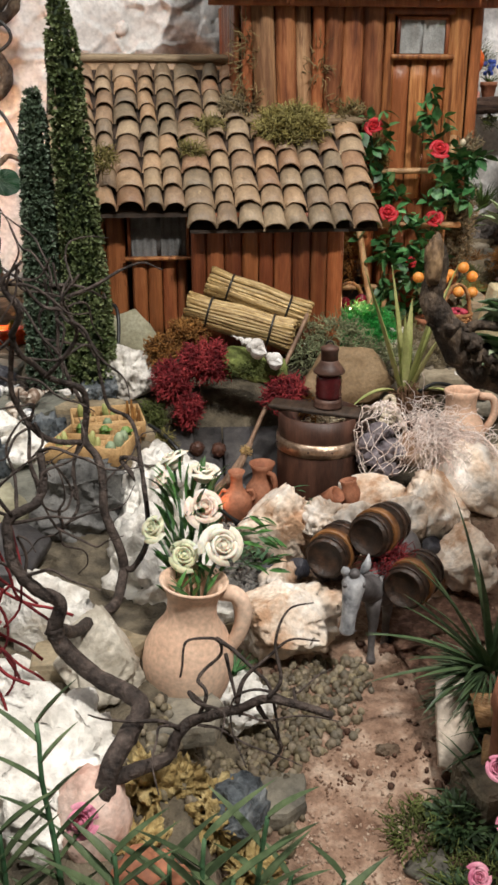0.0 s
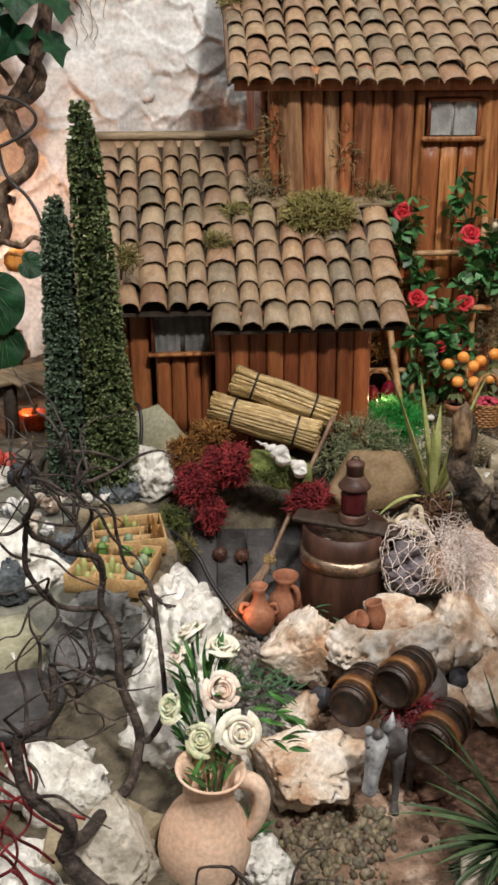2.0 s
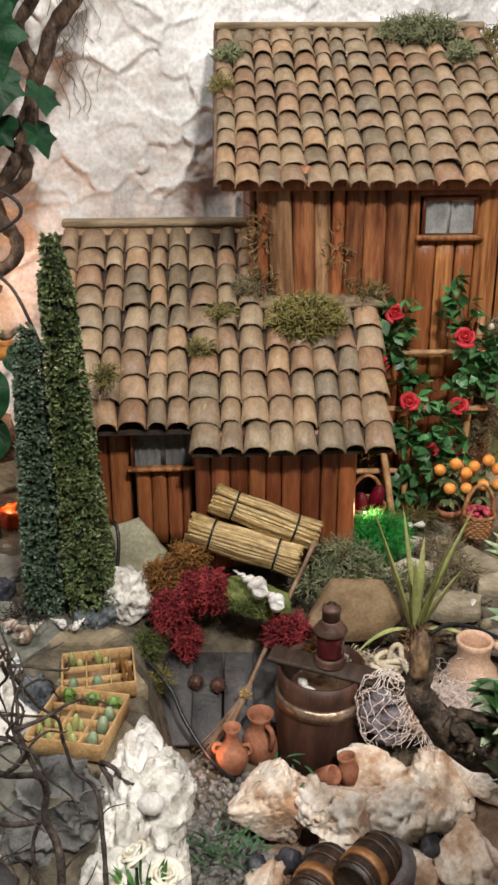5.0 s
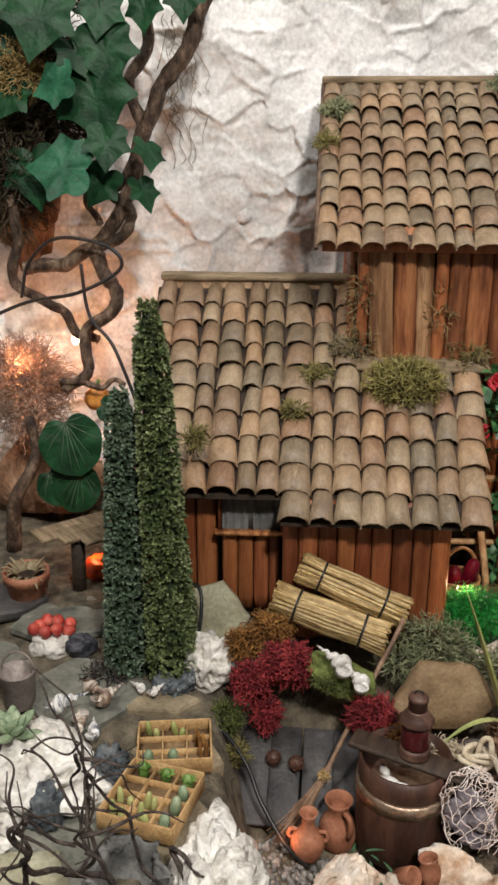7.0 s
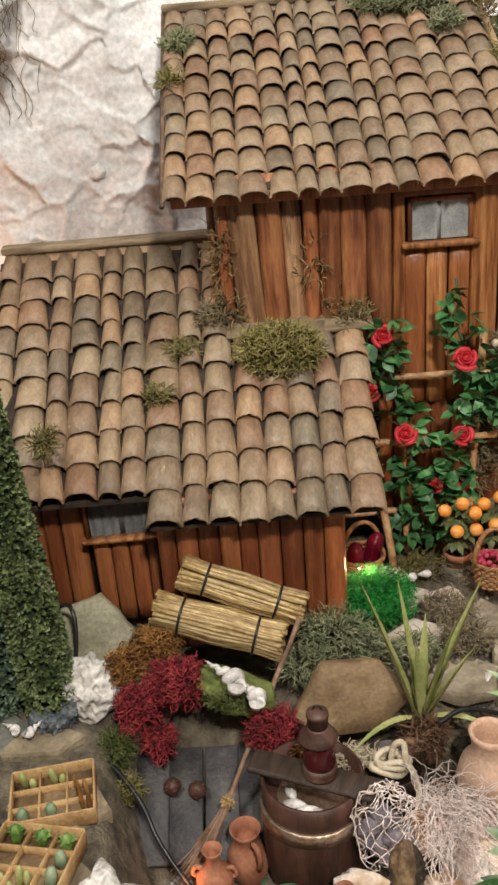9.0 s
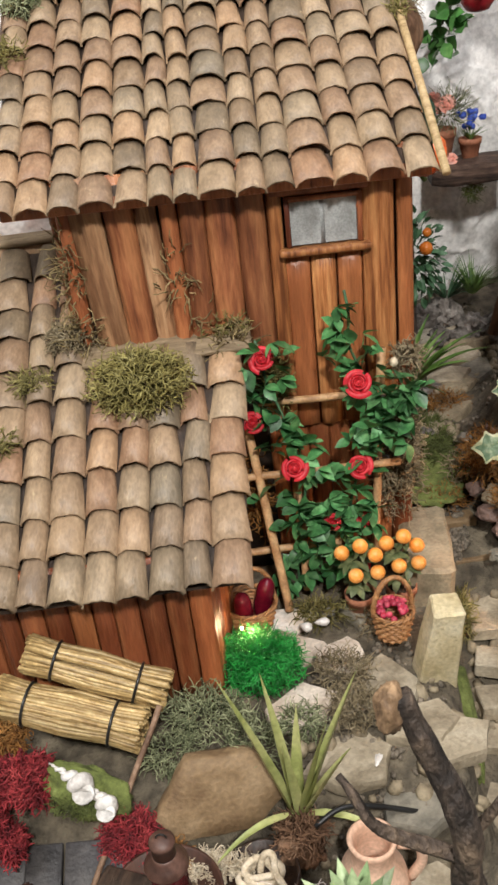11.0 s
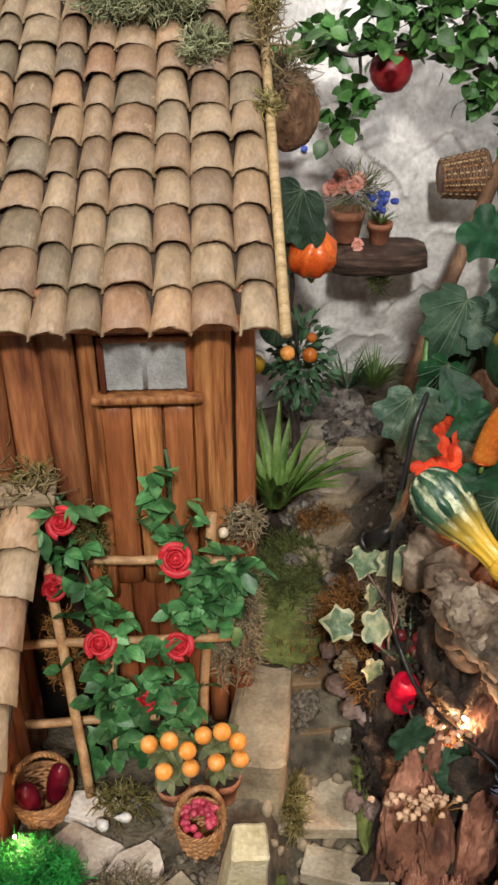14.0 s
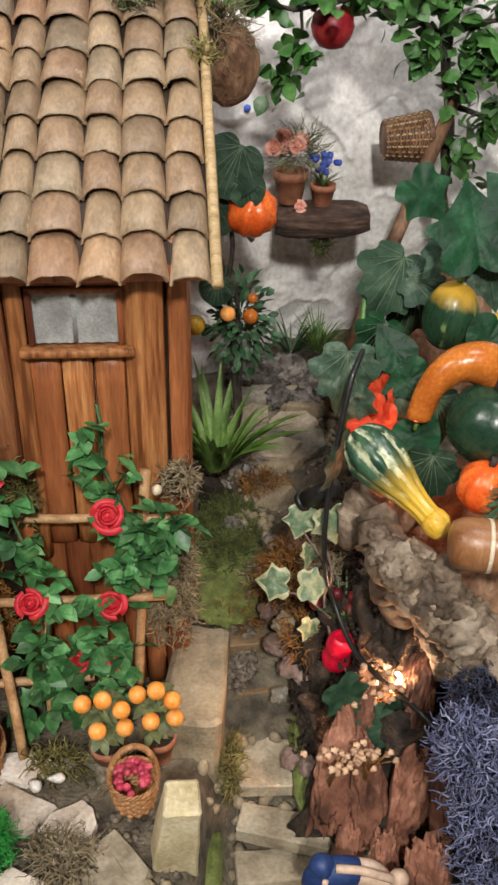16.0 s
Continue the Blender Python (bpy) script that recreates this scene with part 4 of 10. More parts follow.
part("ridge_board", box(Geo(), 0.278, 0.016, 0.010, c=0.002), "board_pale", lower, at=pose(-0.160, 1.454, 0.688, 12, 0, 6.5))
part("ridge_mortar", box(Geo(), 0.272, 0.014, 0.034, c=0.003), "tile", lower, "mortar under the ridge board", at=pose(-0.160, 1.458, 0.668, 0, 0, 6.5))
part("flashing", box(Geo(), 0.170, 0.040, 0.006, c=0.001), "board_pale", lower, "weathered board where the roof meets the wall", at=pose(0.078, 1.331, 0.6035, 18, 0, 5.5))
ang = radians(6.7)
turn = Matrix.Rotation(ang, 4, "Z")
low = part("wall", box(Geo(), 0.188, 0.004, 0.18), "dark", lower, at=Matrix.Translation((0.0225, 1.1315, 0.395)) @ turn)
part("wall", box(Geo(), 0.19, 0.004, 0.18), "dark", lower, at=Matrix.Translation((-0.155, 1.166, 0.40)) @ turn)
part("wall", box(Geo(), 0.004, 0.24, 0.165), "dark", lower, at=Matrix.Translation((0.106, 1.26, 0.390)))
part("wall", box(Geo(), 0.004, 0.30, 0.30), "dark", lower, at=Matrix.Translation((-0.245, 1.30, 0.42)) @ turn)


def low_wall(x0, x1, y_at_x0, z0, z1, n, seed, mat="plank"):
    """Boards along the front, which runs back a little to its end."""
    rng = random.Random(seed)
    w = [rng.uniform(0.8, 1.2) for _ in range(n)]
    at = 0.0
    for i in range(n):
        ww = (x1 - x0) * w[i] / sum(w)
        c = x0 + (x1 - x0) * at / sum(w) + ww / 2
        at += w[i]
        ob = part("board", log_geo(ww * 1.04, z1 - z0, rng.uniform(0.007, 0.011), seed * 17 + i), mat, lower)
        ob.matrix_basis = Matrix.Translation((c, y_at_x0 + (c - x0) * math.tan(ang), z0)) @ turn @ Matrix.Rotation(rng.uniform(-0.03, 0.03), 4, "Z")


low_wall(-0.072, 0.119, 1.116, 0.315, 0.492, 9, 21)
low_wall(-0.245, -0.157, 1.143, 0.33, 0.50, 4, 22)
low_wall(-0.150, -0.080, 1.146, 0.33, 0.436, 4, 23)
for i in range(8):
    part("board", log_geo(0.026, 0.165 + 0.012 * i, 0.008, 600 + i), "plank", lower, at=Matrix.Translation((0.113, 1.15 + 0.025 * i, 0.315)) @ Matrix.Rotation(math.pi / 2, 4, "Z"))
wl = part("window", box(Geo(), 0.078, 0.003, 0.055), "shaded_gauze", lower, "grey gauze curtain behind a small window", at=Matrix.Translation((-0.115, 1.146, 0.464)) @ turn)
part("window_sill", box(Geo(), 0.086, 0.012, 0.0045, c=0.001), "jamb", wl, at=Matrix.Translation((0, -0.009, -0.029)))
for x in (-0.037, 0.037):
    part("window_frame", box(Geo(), 0.004, 0.008, 0.055, c=0.001), "plank", wl, at=Matrix.Translation((x, -0.005, 0)))
g = Geo()
for side in (-1, 1):
    row = [(side * (0.003 + 0.031 * i / 24), -0.004 - 0.0012 * math.sin(i * 0.8 + side)) for i in range(25)]
    g.add([(x, y, z) for x, y in row for z in (-0.027, 0.027)], [(2 * i, 2 * i + 2, 2 * i + 3, 2 * i + 1) for i in range(24)])
part("curtain", g, "shaded_gauze", wl)


def lib(x, y, dz=0.0):
    """A place on the ground."""
    return Vector((x, y, ground_fine(x, y) + dz))


def leaf_outline(kind):
    if kind == "ivy":
        raw = [(0, 0.02), (0.16, -0.09), (0.36, -0.08), (0.50, 0.08), (0.45, 0.24), (0.50, 0.36), (0.60, 0.52), (0.44, 0.58), (0.32, 0.66), (0.15, 0.86), (0, 1.06)]
    elif kind == "heart":
        raw = [(0, 0.02), (0.16, -0.06), (0.36, 0.02), (0.46, 0.24), (0.38, 0.52), (0.20, 0.80), (0, 1.05)]
    elif kind == "disc":
        raw = [(0, 0.14), (0.10, -0.01), (0.30, -0.02), (0.49, 0.16), (0.56, 0.42), (0.47, 0.70), (0.26, 0.90), (0, 0.99)]
    elif kind == "gourd":
        raw = [(0, 0.05), (0.12, -0.08), (0.38, -0.04), (0.40, 0.12), (0.57, 0.22), (0.52, 0.40), (0.38, 0.50), (0.38, 0.70), (0.20, 0.74), (0.10, 0.92), (0, 1.04)]
    else:
        raw = [(0, 0.06), (0.10, -0.06), (0.34, -0.06), (0.50, 0.16), (0.47, 0.30), (0.58, 0.46), (0.46, 0.66), (0.34, 0.72), (0.22, 0.90), (0, 0.98)]
    half = [(q.x, q.y) for q in smooth_path([(x, y, 0) for x, y in raw], 3)]
    return half + [(-x, y) for x, y in half[-2:0:-1]]


def leaf_height(px, py, bend):
    return 0.22 * abs(px) - bend * (py * py * 0.5 + px * px) + 0.045 * math.sin(7 * math.atan2(px, py - 0.3) + 9 * bend) * math.hypot(px, py - 0.42)


def curve_leaf_shape(g, size, m, kind="ivy", bend=0.2, full=1.0, lift=0.0, ragged=0):
    """A lobed leaf, folded on its midrib and drooping; stalk end at the origin, tip along y."""
    out = leaf_outline(kind)
    n = len(out)
    f3, pts = [], []
    for ring in (1.0, 0.78, 0.5, 0.25):
        for x, y in out:
            f = full if not ragged else min(1.0, full + 0.40 * noise.noise((x * 3.2, y * 3.2, ragged * 2.7)))
            px, py = x * ring * f, 0.42 + (y - 0.42) * ring * f
            pts.append((px * size, py * size, leaf_height(px, py, bend) * size + lift))
    pts.append((0, 0.42 * size, leaf_height(0, 0.42, bend) * size + lift))
    for i in range(n):
        j = (i + 1) % n
        for r in range(3):
            f3.append((r * n + i, r * n + j, r * n + n + j, r * n + n + i))
        f3.append((3 * n + i, 3 * n + j, 4 * n))
    return g.add(pts, f3, m)


def leaf_veins(size, bend, kind="round"):
    """The raised pale ribs of a large leaf."""
    g = Geo()
    for x1, y1, w in ((0, 0.94, 1.0), (0.5, 0.50, 0.8), (-0.5, 0.50, 0.8), (0.40, 0.04, 0.7), (-0.40, 0.04, 0.7), (0.28, 0.76, 0.6), (-0.28, 0.76, 0.6), (0.14, 0.88, 0.4), (-0.14, 0.88, 0.4), (0.44, 0.28, 0.4), (-0.44, 0.28, 0.4)):
        pts = []
        for k in range(7):
            t = k / 6
            px, py = x1 * t, 0.05 + (y1 - 0.05) * t
            pts.append((px * size, py * size, leaf_height(px, py, bend) * size + 0.0003))
        tube(g, pts, taper(0.0011 * w * size / 0.06, 0.0003, 7), 4)
    return g


def petal_geo(r, t, a0):
    """One cupped petal of a rose with a rolled rim; t runs from the heart to the rim."""
    rad, h = r * (0.13 + 0.52 * t), r * (0.84 - 0.34 * t)
    span, n, v = 2.9 - 0.9 * t, 10, []
    roll = 0.10 + 0.30 * t
    for i in range(n + 1):
        e = 2 * i / n - 1
        a = a0 + 0.5 * span * e
        rise = 1 - 0.42 * abs(e) ** 3 + 0.05 * math.cos(9 * e + a0)
        rr = rad * (1 + 0.16 * (i / n))
        for k, u in ((0.40, -0.35), (0.82, 0.05), (1.0, 0.45), (1.06, 0.76), (1.06 + 0.45 * roll, 0.97), (1.06 + 1.1 * roll, 1.0 - 0.05 * t), (1.06 + 1.55 * roll, 0.93 - 0.20 * t)):
            v.append((rr * k * math.cos(a), rr * k * math.sin(a), h * (u * rise if u > 0 else u)))
    return v, [(7 * i + j, 7 * i + 7 + j, 7 * i + 8 + j, 7 * i + 1 + j) for i in range(n) for j in range(6)]


def rose_core(r):
    return lathe(Geo(), [(0.0005, -0.38 * r), (0.50 * r, -0.24 * r), (0.66 * r, 0.02 * r), (0.50 * r, 0.22 * r), (0.24 * r, 0.44 * r), (0.10 * r, 0.66 * r), (0.0005, 0.70 * r)], 14)


def rose_geo(r, seed, turns=11):
    g = rose_core(r)
    for k in range(turns):
        g.add(*petal_geo(r, k / (turns - 1), k * 2.4 + seed))
    return g


def rose(parent, r, seed, mat, at, label="", turns=11):
    """A ribbon rose as a part, each petal a piece under it."""
    core = part("bloom", rose_core(r), mat, parent, label, at=at)
    for k in range(turns):
        part("petal", Geo().add(*petal_geo(r, k / (turns - 1), k * 2.4 + seed)), mat, core)
    return core


# ---- stones of the front and the bank ----
def stone(name, at, size, seed, mat, label, rough=0.28, holes=0.0, level=4, turn=0.0, group="", cuts=5):
    return solid(name, rock(Geo(), size, seed, None, rough, level, cuts, holes), mat, Matrix.Translation(at) @ Matrix.Rotation(turn, 4, "Z"), label, "rock", group)


WHITE = "chalky white pitted rock on the bank"
for i, (x, y, z, sx, sy, sz) in enumerate([(-0.125, 0.43, 0.215, 0.062, 0.055, 0.062), (-0.175, 0.50, 0.20, 0.06, 0.05, 0.055), (-0.165, 0.62, 0.20, 0.06, 0.05, 0.05), (-0.084, 0.770, 0.252, 0.044, 0.078, 0.056),
                                           (-0.066, 0.665, 0.232, 0.048, 0.055, 0.056), (-0.085, 0.845, 0.228, 0.035, 0.05, 0.042), (-0.148, 1.055, 0.297, 0.033, 0.03, 0.04), (-0.27, 0.875, 0.275, 0.065, 0.06, 0.04),
                                           (-0.33, 0.80, 0.25, 0.06, 0.05, 0.05), (-0.24, 0.72, 0.23, 0.05, 0.05, 0.035), (-0.005, 0.60, 0.16, 0.024, 0.025, 0.022), (-0.155, 0.585, 0.245, 0.040, 0.035, 0.042)]):
    stone("rock", (x, y, z), (sx, sy, sz), 40 + i, "white", WHITE, 0.34, 0.9, 5 if i in (0, 3, 4, 6, 7) else 4, i * 1.1, "white rocks", 3)
for i, (x, y, z, sx, sy, sz) in enumerate([(0.03, 0.685, 0.185, 0.047, 0.032, 0.034), (0.032, 0.845, 0.20, 0.042, 0.035, 0.04), (0.075, 0.835, 0.205, 0.035, 0.025, 0.028), (0.112, 0.825, 0.20, 0.042, 0.034, 0.036),
                                           (0.158, 0.835, 0.205, 0.045, 0.036, 0.04), (0.198, 0.85, 0.215, 0.045, 0.036, 0.045), (0.13, 0.865, 0.215, 0.04, 0.03, 0.035), (0.165, 0.79, 0.175, 0.035, 0.03, 0.03), (0.03, 0.765, 0.18, 0.022, 0.018, 0.018),
                                           (0.215, 0.79, 0.19, 0.04, 0.03, 0.03), (0.24, 0.875, 0.235, 0.05, 0.04, 0.04)]):
    stone("rock", (x, y, z), (sx, sy, sz), 80 + i, "tan", "ochre and cream rock with rusty hollows", 0.34, 0.45, 5 if i < 6 else 4, i * 0.9, "ochre rocks", 4)
for i, (x, y, s) in enumerate([(0.05, 0.80, 0.013), (0.075, 0.795, 0.015), (0.02, 0.79, 0.012), (0.09, 0.79, 0.012), (0.185, 0.80, 0.013)]):
    stone("rock", lib(x, y, 0.018), (s, s * 0.8, s), 110 + i, "coal", "small glossy black stone", 0.3, 0.0, 3, i, "black stones")
for i, (x, y, w, d, rz, mt) in enumerate([(-0.02, 0.735, 0.07, 0.05, 0.4, "slab"), (-0.115, 0.55, 0.09, 0.07, 0.2, "slab"), (0.02, 0.53, 0.06, 0.05, 0.7, "grey"), (-0.20, 1.0, 0.10, 0.07, 0.3, "slab"), (-0.28, 1.0, 0.17, 0.13, 0.1, "blue_flag"), (-0.225, 0.80, 0.13, 0.12, 1.0, "blue_flag"),
                                          (-0.24, 0.66, 0.09, 0.07, 0.5, "slate"), (-0.30, 0.62, 0.10, 0.08, 0.2, "slate"), (-0.36, 1.13, 0.15, 0.10, 0.5, "blue_flag"), (-0.43, 1.03, 0.14, 0.11, 0.2, "blue_flag"), (-0.37, 0.92, 0.12, 0.09, 0.7, "slate"), (-0.44, 1.15, 0.12, 0.09, 0.9, "slate"), (-0.05, 0.50, 0.08, 0.07, 0.3, "grey"), (-0.27, 0.56, 0.08, 0.07, 0.9, "slate")]):
    solid("flagstone", flat_stone(Geo(), w, d, 0.014, 200 + i), mt, Matrix.Translation(lib(x, y, 0.003)) @ Matrix.Rotation(rz, 4, "Z"), "flat greenish-grey flagstone let into the ground", "stone", "flagstones", smooth=False)
stone("rock", (-0.104, 0.528, 0.238), (0.036, 0.030, 0.045), 226, "cream_rock", "cream-grey weathered rock beside the pitcher", 0.32, 0.5, 5, 0.6, "", 4)
stone("rock", (-0.088, 0.400, 0.225), (0.022, 0.020, 0.036), 227, "pink_stone", "pale pink rounded stone by the branch", 0.15, 0.2, 4)
stone("rock", (-0.006, 0.432, 0.205), (0.020, 0.018, 0.020), 228, "blue_stone", "dark bluish-violet stone under the branch", 0.3, 0.4, 4)
solid("slab_stone", flat_stone(Geo(), 0.085, 0.075, 0.014, 331, None, 5), "slate", pose(-0.205, 0.660, 0.262, 18, 6, 20), "dark slate slab propped on the bank", "stone")
solid("slab_stone", flat_stone(Geo(), 0.13, 0.11, 0.020, 333, None, 6), "yellow_grey", pose(-0.255, 0.735, 0.262, 8, 4, 10), "pale yellowish-grey flat slab on the bank", "stone")
# an upright slab behind the white rock, beside the cottage
solid("slab_stone", flat_stone(Geo(), 0.11, 0.11, 0.016, 305), "yellow_grey", pose(-0.165, 1.112, 0.330, 68, 0, 4), "grey-green stone slab leaning at the cottage wall", "stone")
solid("slab_stone", flat_stone(Geo(), 0.122, 0.088, 0.02, 309, None, 6), "brown_slab", pose(0.116, 1.030, 0.310, 66, 0, 14), "brown flat-faced slab standing in the moss", "stone")

solid("sea_urchin_shell", lathe(Geo(), [(0.0005, -0.009), (0.006, -0.0085), (0.011, -0.004), (0.012, 0.001), (0.0095, 0.006), (0.004, 0.0088), (0.0015, 0.009), (0.0005, 0.0085)], 40, None, 10, 0.05), "shell", pose(-0.066, 0.728, 0.303, -35, 10, 0), "round cream sea urchin shell on the white rock", "shell")

# loose gravel
def scatter(name, mat, label, spots, count, size, seed, lift=0.0):
    rng = random.Random(seed)
    g = Geo()
    v, f = ico(1)
    for _ in range(count):
        x0, y0, rx, ry = rng.choice(spots)
        a, r = rng.uniform(0, math.tau), math.sqrt(rng.random())
        x, y = x0 + rx * r * math.cos(a), y0 + ry * r * math.sin(a)
        s = size * rng.uniform(0.5, 1.35)
        m = Matrix.Translation((x, y, ground_fine(x, y) + s * 0.35 + lift)) @ Euler((rng.uniform(0, 6), rng.uniform(0, 6), rng.uniform(0, 6))).to_matrix().to_4x4() @ Matrix.Diagonal((s, s * rng.uniform(0.6, 0.9), s * rng.uniform(0.5, 0.8), 1))
        g.add([p * (1 + 0.22 * noise.noise(p * 2 + Vector((x * 90, y * 90, 0)))) for p in v], f, m)
    return solid(name, g, mat, (0, 0, 0), label, "gravel", kind="stuff")


scatter("gravel", "gravel", "grey crushed gravel beside the dark boards", [(-0.03, 0.87, 0.05, 0.07), (-0.05, 0.80, 0.04, 0.06), (0.0, 0.80, 0.04, 0.04)], 1500, 0.0045, 1)
scatter("pebbles", "pebble", "yellowish rounded pebbles before the donkey", [(0.045, 0.615, 0.05, 0.045), (0.02, 0.60, 0.04, 0.05), (0.07, 0.655, 0.04, 0.03), (-0.03, 0.47, 0.05, 0.05), (0.0, 0.52, 0.04, 0.05)], 1000, 0.0047, 2)
scatter("shards", "earth", "crumbs of red earth and grit", [(0.12, 0.6, 0.09, 0.16), (0.08, 0.5, 0.08, 0.1), (0.2, 0.7, 0.07, 0.1), (0.1, 0.42, 0.1, 0.1), (0.07, 0.5, 0.06, 0.12)], 1900, 0.0015, 3)
scatter("clods", "clod", "dark brown clods of earth round the donkey", [(0.15, 0.68, 0.05, 0.06), (0.11, 0.57, 0.05, 0.04), (0.03, 0.66, 0.04, 0.03)], 70, 0.004, 33)

# ---- clay pitcher with white roses ----
pit = thing("clay_pitcher", pose(-0.048, 0.548, 0.188, 0, 5, 0) @ Matrix.Diagonal((1.10, 1.10, 1.01, 1)), "pale clay pitcher with one handle, used as vase", "pitcher")
prof = [(0.0160, 0.0), (0.0175, 0.002), (0.0172, 0.005), (0.023, 0.016), (0.0280, 0.030), (0.0300, 0.045), (0.0290, 0.057), (0.0245, 0.069), (0.0185, 0.078), (0.0163, 0.084), (0.0160, 0.094), (0.0180, 0.102), (0.0215, 0.108), (0.0222, 0.110), (0.0205, 0.110), (0.0165, 0.101), (0.0145, 0.092), (0.0145, 0.080)]
part("body", lathe(Geo(), prof, 44), "clay", pit)
part("handle", tube(Geo(), smooth_path([(0.016, 0.004, 0.100), (0.028, 0.002, 0.099), (0.0335, 0.0, 0.088), (0.0315, -0.002, 0.072), (0.026, -0.003, 0.060)], 5), taper(0.0062, 0.0048, 21), 10), "clay", pit)
bouquet = thing("white_rose", (-0.038, 0.550, 0.284), "bunch of cream-white fabric roses in the pitcher", "flower")
rng = random.Random(5)
for i, (x, y, z, r, mt) in enumerate([(-0.020, 0.562, 0.317, 0.0165, "rose_white"), (-0.032, 0.578, 0.338, 0.0150, "rose_blush"), (-0.045, 0.566, 0.308, 0.0125, "rose_green"), (-0.067, 0.583, 0.320, 0.0120, "rose_green"), (-0.034, 0.608, 0.352, 0.0135, "rose_white"), (-0.056, 0.618, 0.358, 0.0140, "rose_white"), (-0.064, 0.600, 0.350, 0.0085, "rose_blush")]):
    dx, dy, dz = x + 0.038, y - 0.550, z - 0.284
    rose(bouquet, 0.88 * r, 60 + i, mt, Matrix.Translation((dx, dy, dz)) @ Vector((dx * 1.1, dy - 0.062, 0.036)).to_track_quat("Z", "Y").to_matrix().to_4x4())
    part("stem", tube(Geo(), smooth_path([(0.2 * dx, 0.2 * dy, -0.02), (0.5 * dx, 0.5 * dy, 0.3 * dz), (dx, dy, dz - 0.004)], 4), 0.0012, 5), "dark_blade", bouquet)
g = Geo()
for i in range(120):
    a = rng.uniform(0, math.tau)
    d = Vector((math.cos(a) * 0.45, math.sin(a) * 0.45 - 0.05, rng.uniform(0.5, 1.6)))
    leaf(g, rng.uniform(0.016, 0.030), rng.uniform(0.0028, 0.0050), aim((0.014 * math.cos(a) - 0.006, 0.014 * math.sin(a) + 0.040, rng.uniform(-0.004, 0.066)), d, rng.uniform(-1, 1)))
g2 = Geo()
for i in range(34):
    leaf(g2, rng.uniform(0.012, 0.022), 0.0035, aim((rng.uniform(-0.018, 0.016), rng.uniform(-0.008, 0.02), rng.uniform(-0.002, 0.012)), (rng.gauss(0, 0.5), rng.uniform(-0.3, 0.3), 1.0), rng.uniform(-1, 1)))
part("foliage", g2, "apple_leaf", bouquet, "narrow fresh green leaves")
for i in range(26):
    a = rng.uniform(-0.6, 0.7)
    leaf(g, rng.uniform(0.014, 0.024), 0.005, aim((0.024 + 0.030 * rng.random(), rng.uniform(0.03, 0.06), rng.uniform(0.0, 0.045)), (math.cos(a), -0.2, math.sin(a)), rng.uniform(-1, 1)))
part("foliage", g, "apple_leaf", bouquet, "narrow fresh green leaves")

# ---- donkey with barrels ----
def donkey():
    g = Geo()
    body = [(0.150, 0.775, 0.212), (0.140, 0.755, 0.216), (0.128, 0.725, 0.213), (0.116, 0.70, 0.212), (0.108, 0.682, 0.214)]
    tube(g, smooth_path(body, 4), [0.008] + [0.019, 0.021, 0.022, 0.021, 0.021, 0.020, 0.020, 0.020, 0.020, 0.021, 0.021, 0.021, 0.020, 0.018, 0.015] + [0.008], 14)
    tube(g, smooth_path([(0.108, 0.690, 0.212), (0.101, 0.676, 0.220), (0.094, 0.665, 0.228), (0.090, 0.661, 0.231)], 4), taper(0.014, 0.0075, 13), 12)
    start = len(g.v)
    tube(g, smooth_path([(0.0965, 0.664, 0.2455), (0.0945, 0.656, 0.238), (0.0915, 0.650, 0.222), (0.0885, 0.645, 0.205), (0.0870, 0.643, 0.194), (0.0868, 0.643, 0.190)], 4), [0.005, 0.010, 0.0125, 0.0135, 0.0135, 0.013, 0.0122, 0.0115, 0.0108, 0.010, 0.0093, 0.0088, 0.0086, 0.0085, 0.0085, 0.0087, 0.0089, 0.0088, 0.008, 0.0066, 0.0035], 12)
    for s, tip in ((1, (0.1115, 0.668, 0.266)), (-1, (0.082, 0.655, 0.258))):
        root = Vector((0.0965 + 0.007 * s, 0.662, 0.247))
        tube(g, smooth_path([root, root.lerp(Vector(tip), 0.5) + Vector((0.002 * s, -0.002, 0)), tip], 4), [0.0028, 0.0042, 0.0052, 0.0054, 0.005, 0.0042, 0.003, 0.0018, 0.0006], 8)
    for k in range(start, len(g.v)):
        v = Vector(g.v[k])
        c = Vector((0.0945, 0.660, 0.236))
        g.v[k] = tuple(Vector((0.0875, 0.657, 0.2345)) + Vector(((v - c).x * 0.74, (v - c).y * 0.80, (v - c).z * 0.84)))
    g.head = (start, len(g.v))
    for x, y, z, r in ((0.0945, 0.6485, 0.2385, 0.0026), (0.0800, 0.6485, 0.2380, 0.0026), (0.0872, 0.6500, 0.2480, 0.0048), (0.0835, 0.6400, 0.2000, 0.0011), (0.0885, 0.6400, 0.2000, 0.0011)):
        rock(g, (r, r, r), 2, Matrix.Translation((x, y, z)), 0.1, 2, 0)
    for x, y in ((0.1085, 0.678), (0.124, 0.700), (0.135, 0.76), (0.157, 0.757)):
        z0 = ground(x, y)
        tube(g, smooth_path([(x, y + 0.006, 0.208), (x + 0.001, y + 0.002, 0.185), (x, y, 0.170), (x, y - 0.001, z0 + 0.010), (x, y - 0.002, z0)], 3), [0.0085, 0.0074, 0.0060, 0.0050, 0.0042, 0.0036, 0.0034, 0.0034, 0.0031, 0.0031, 0.0036, 0.0044, 0.0046], 10)
    return g


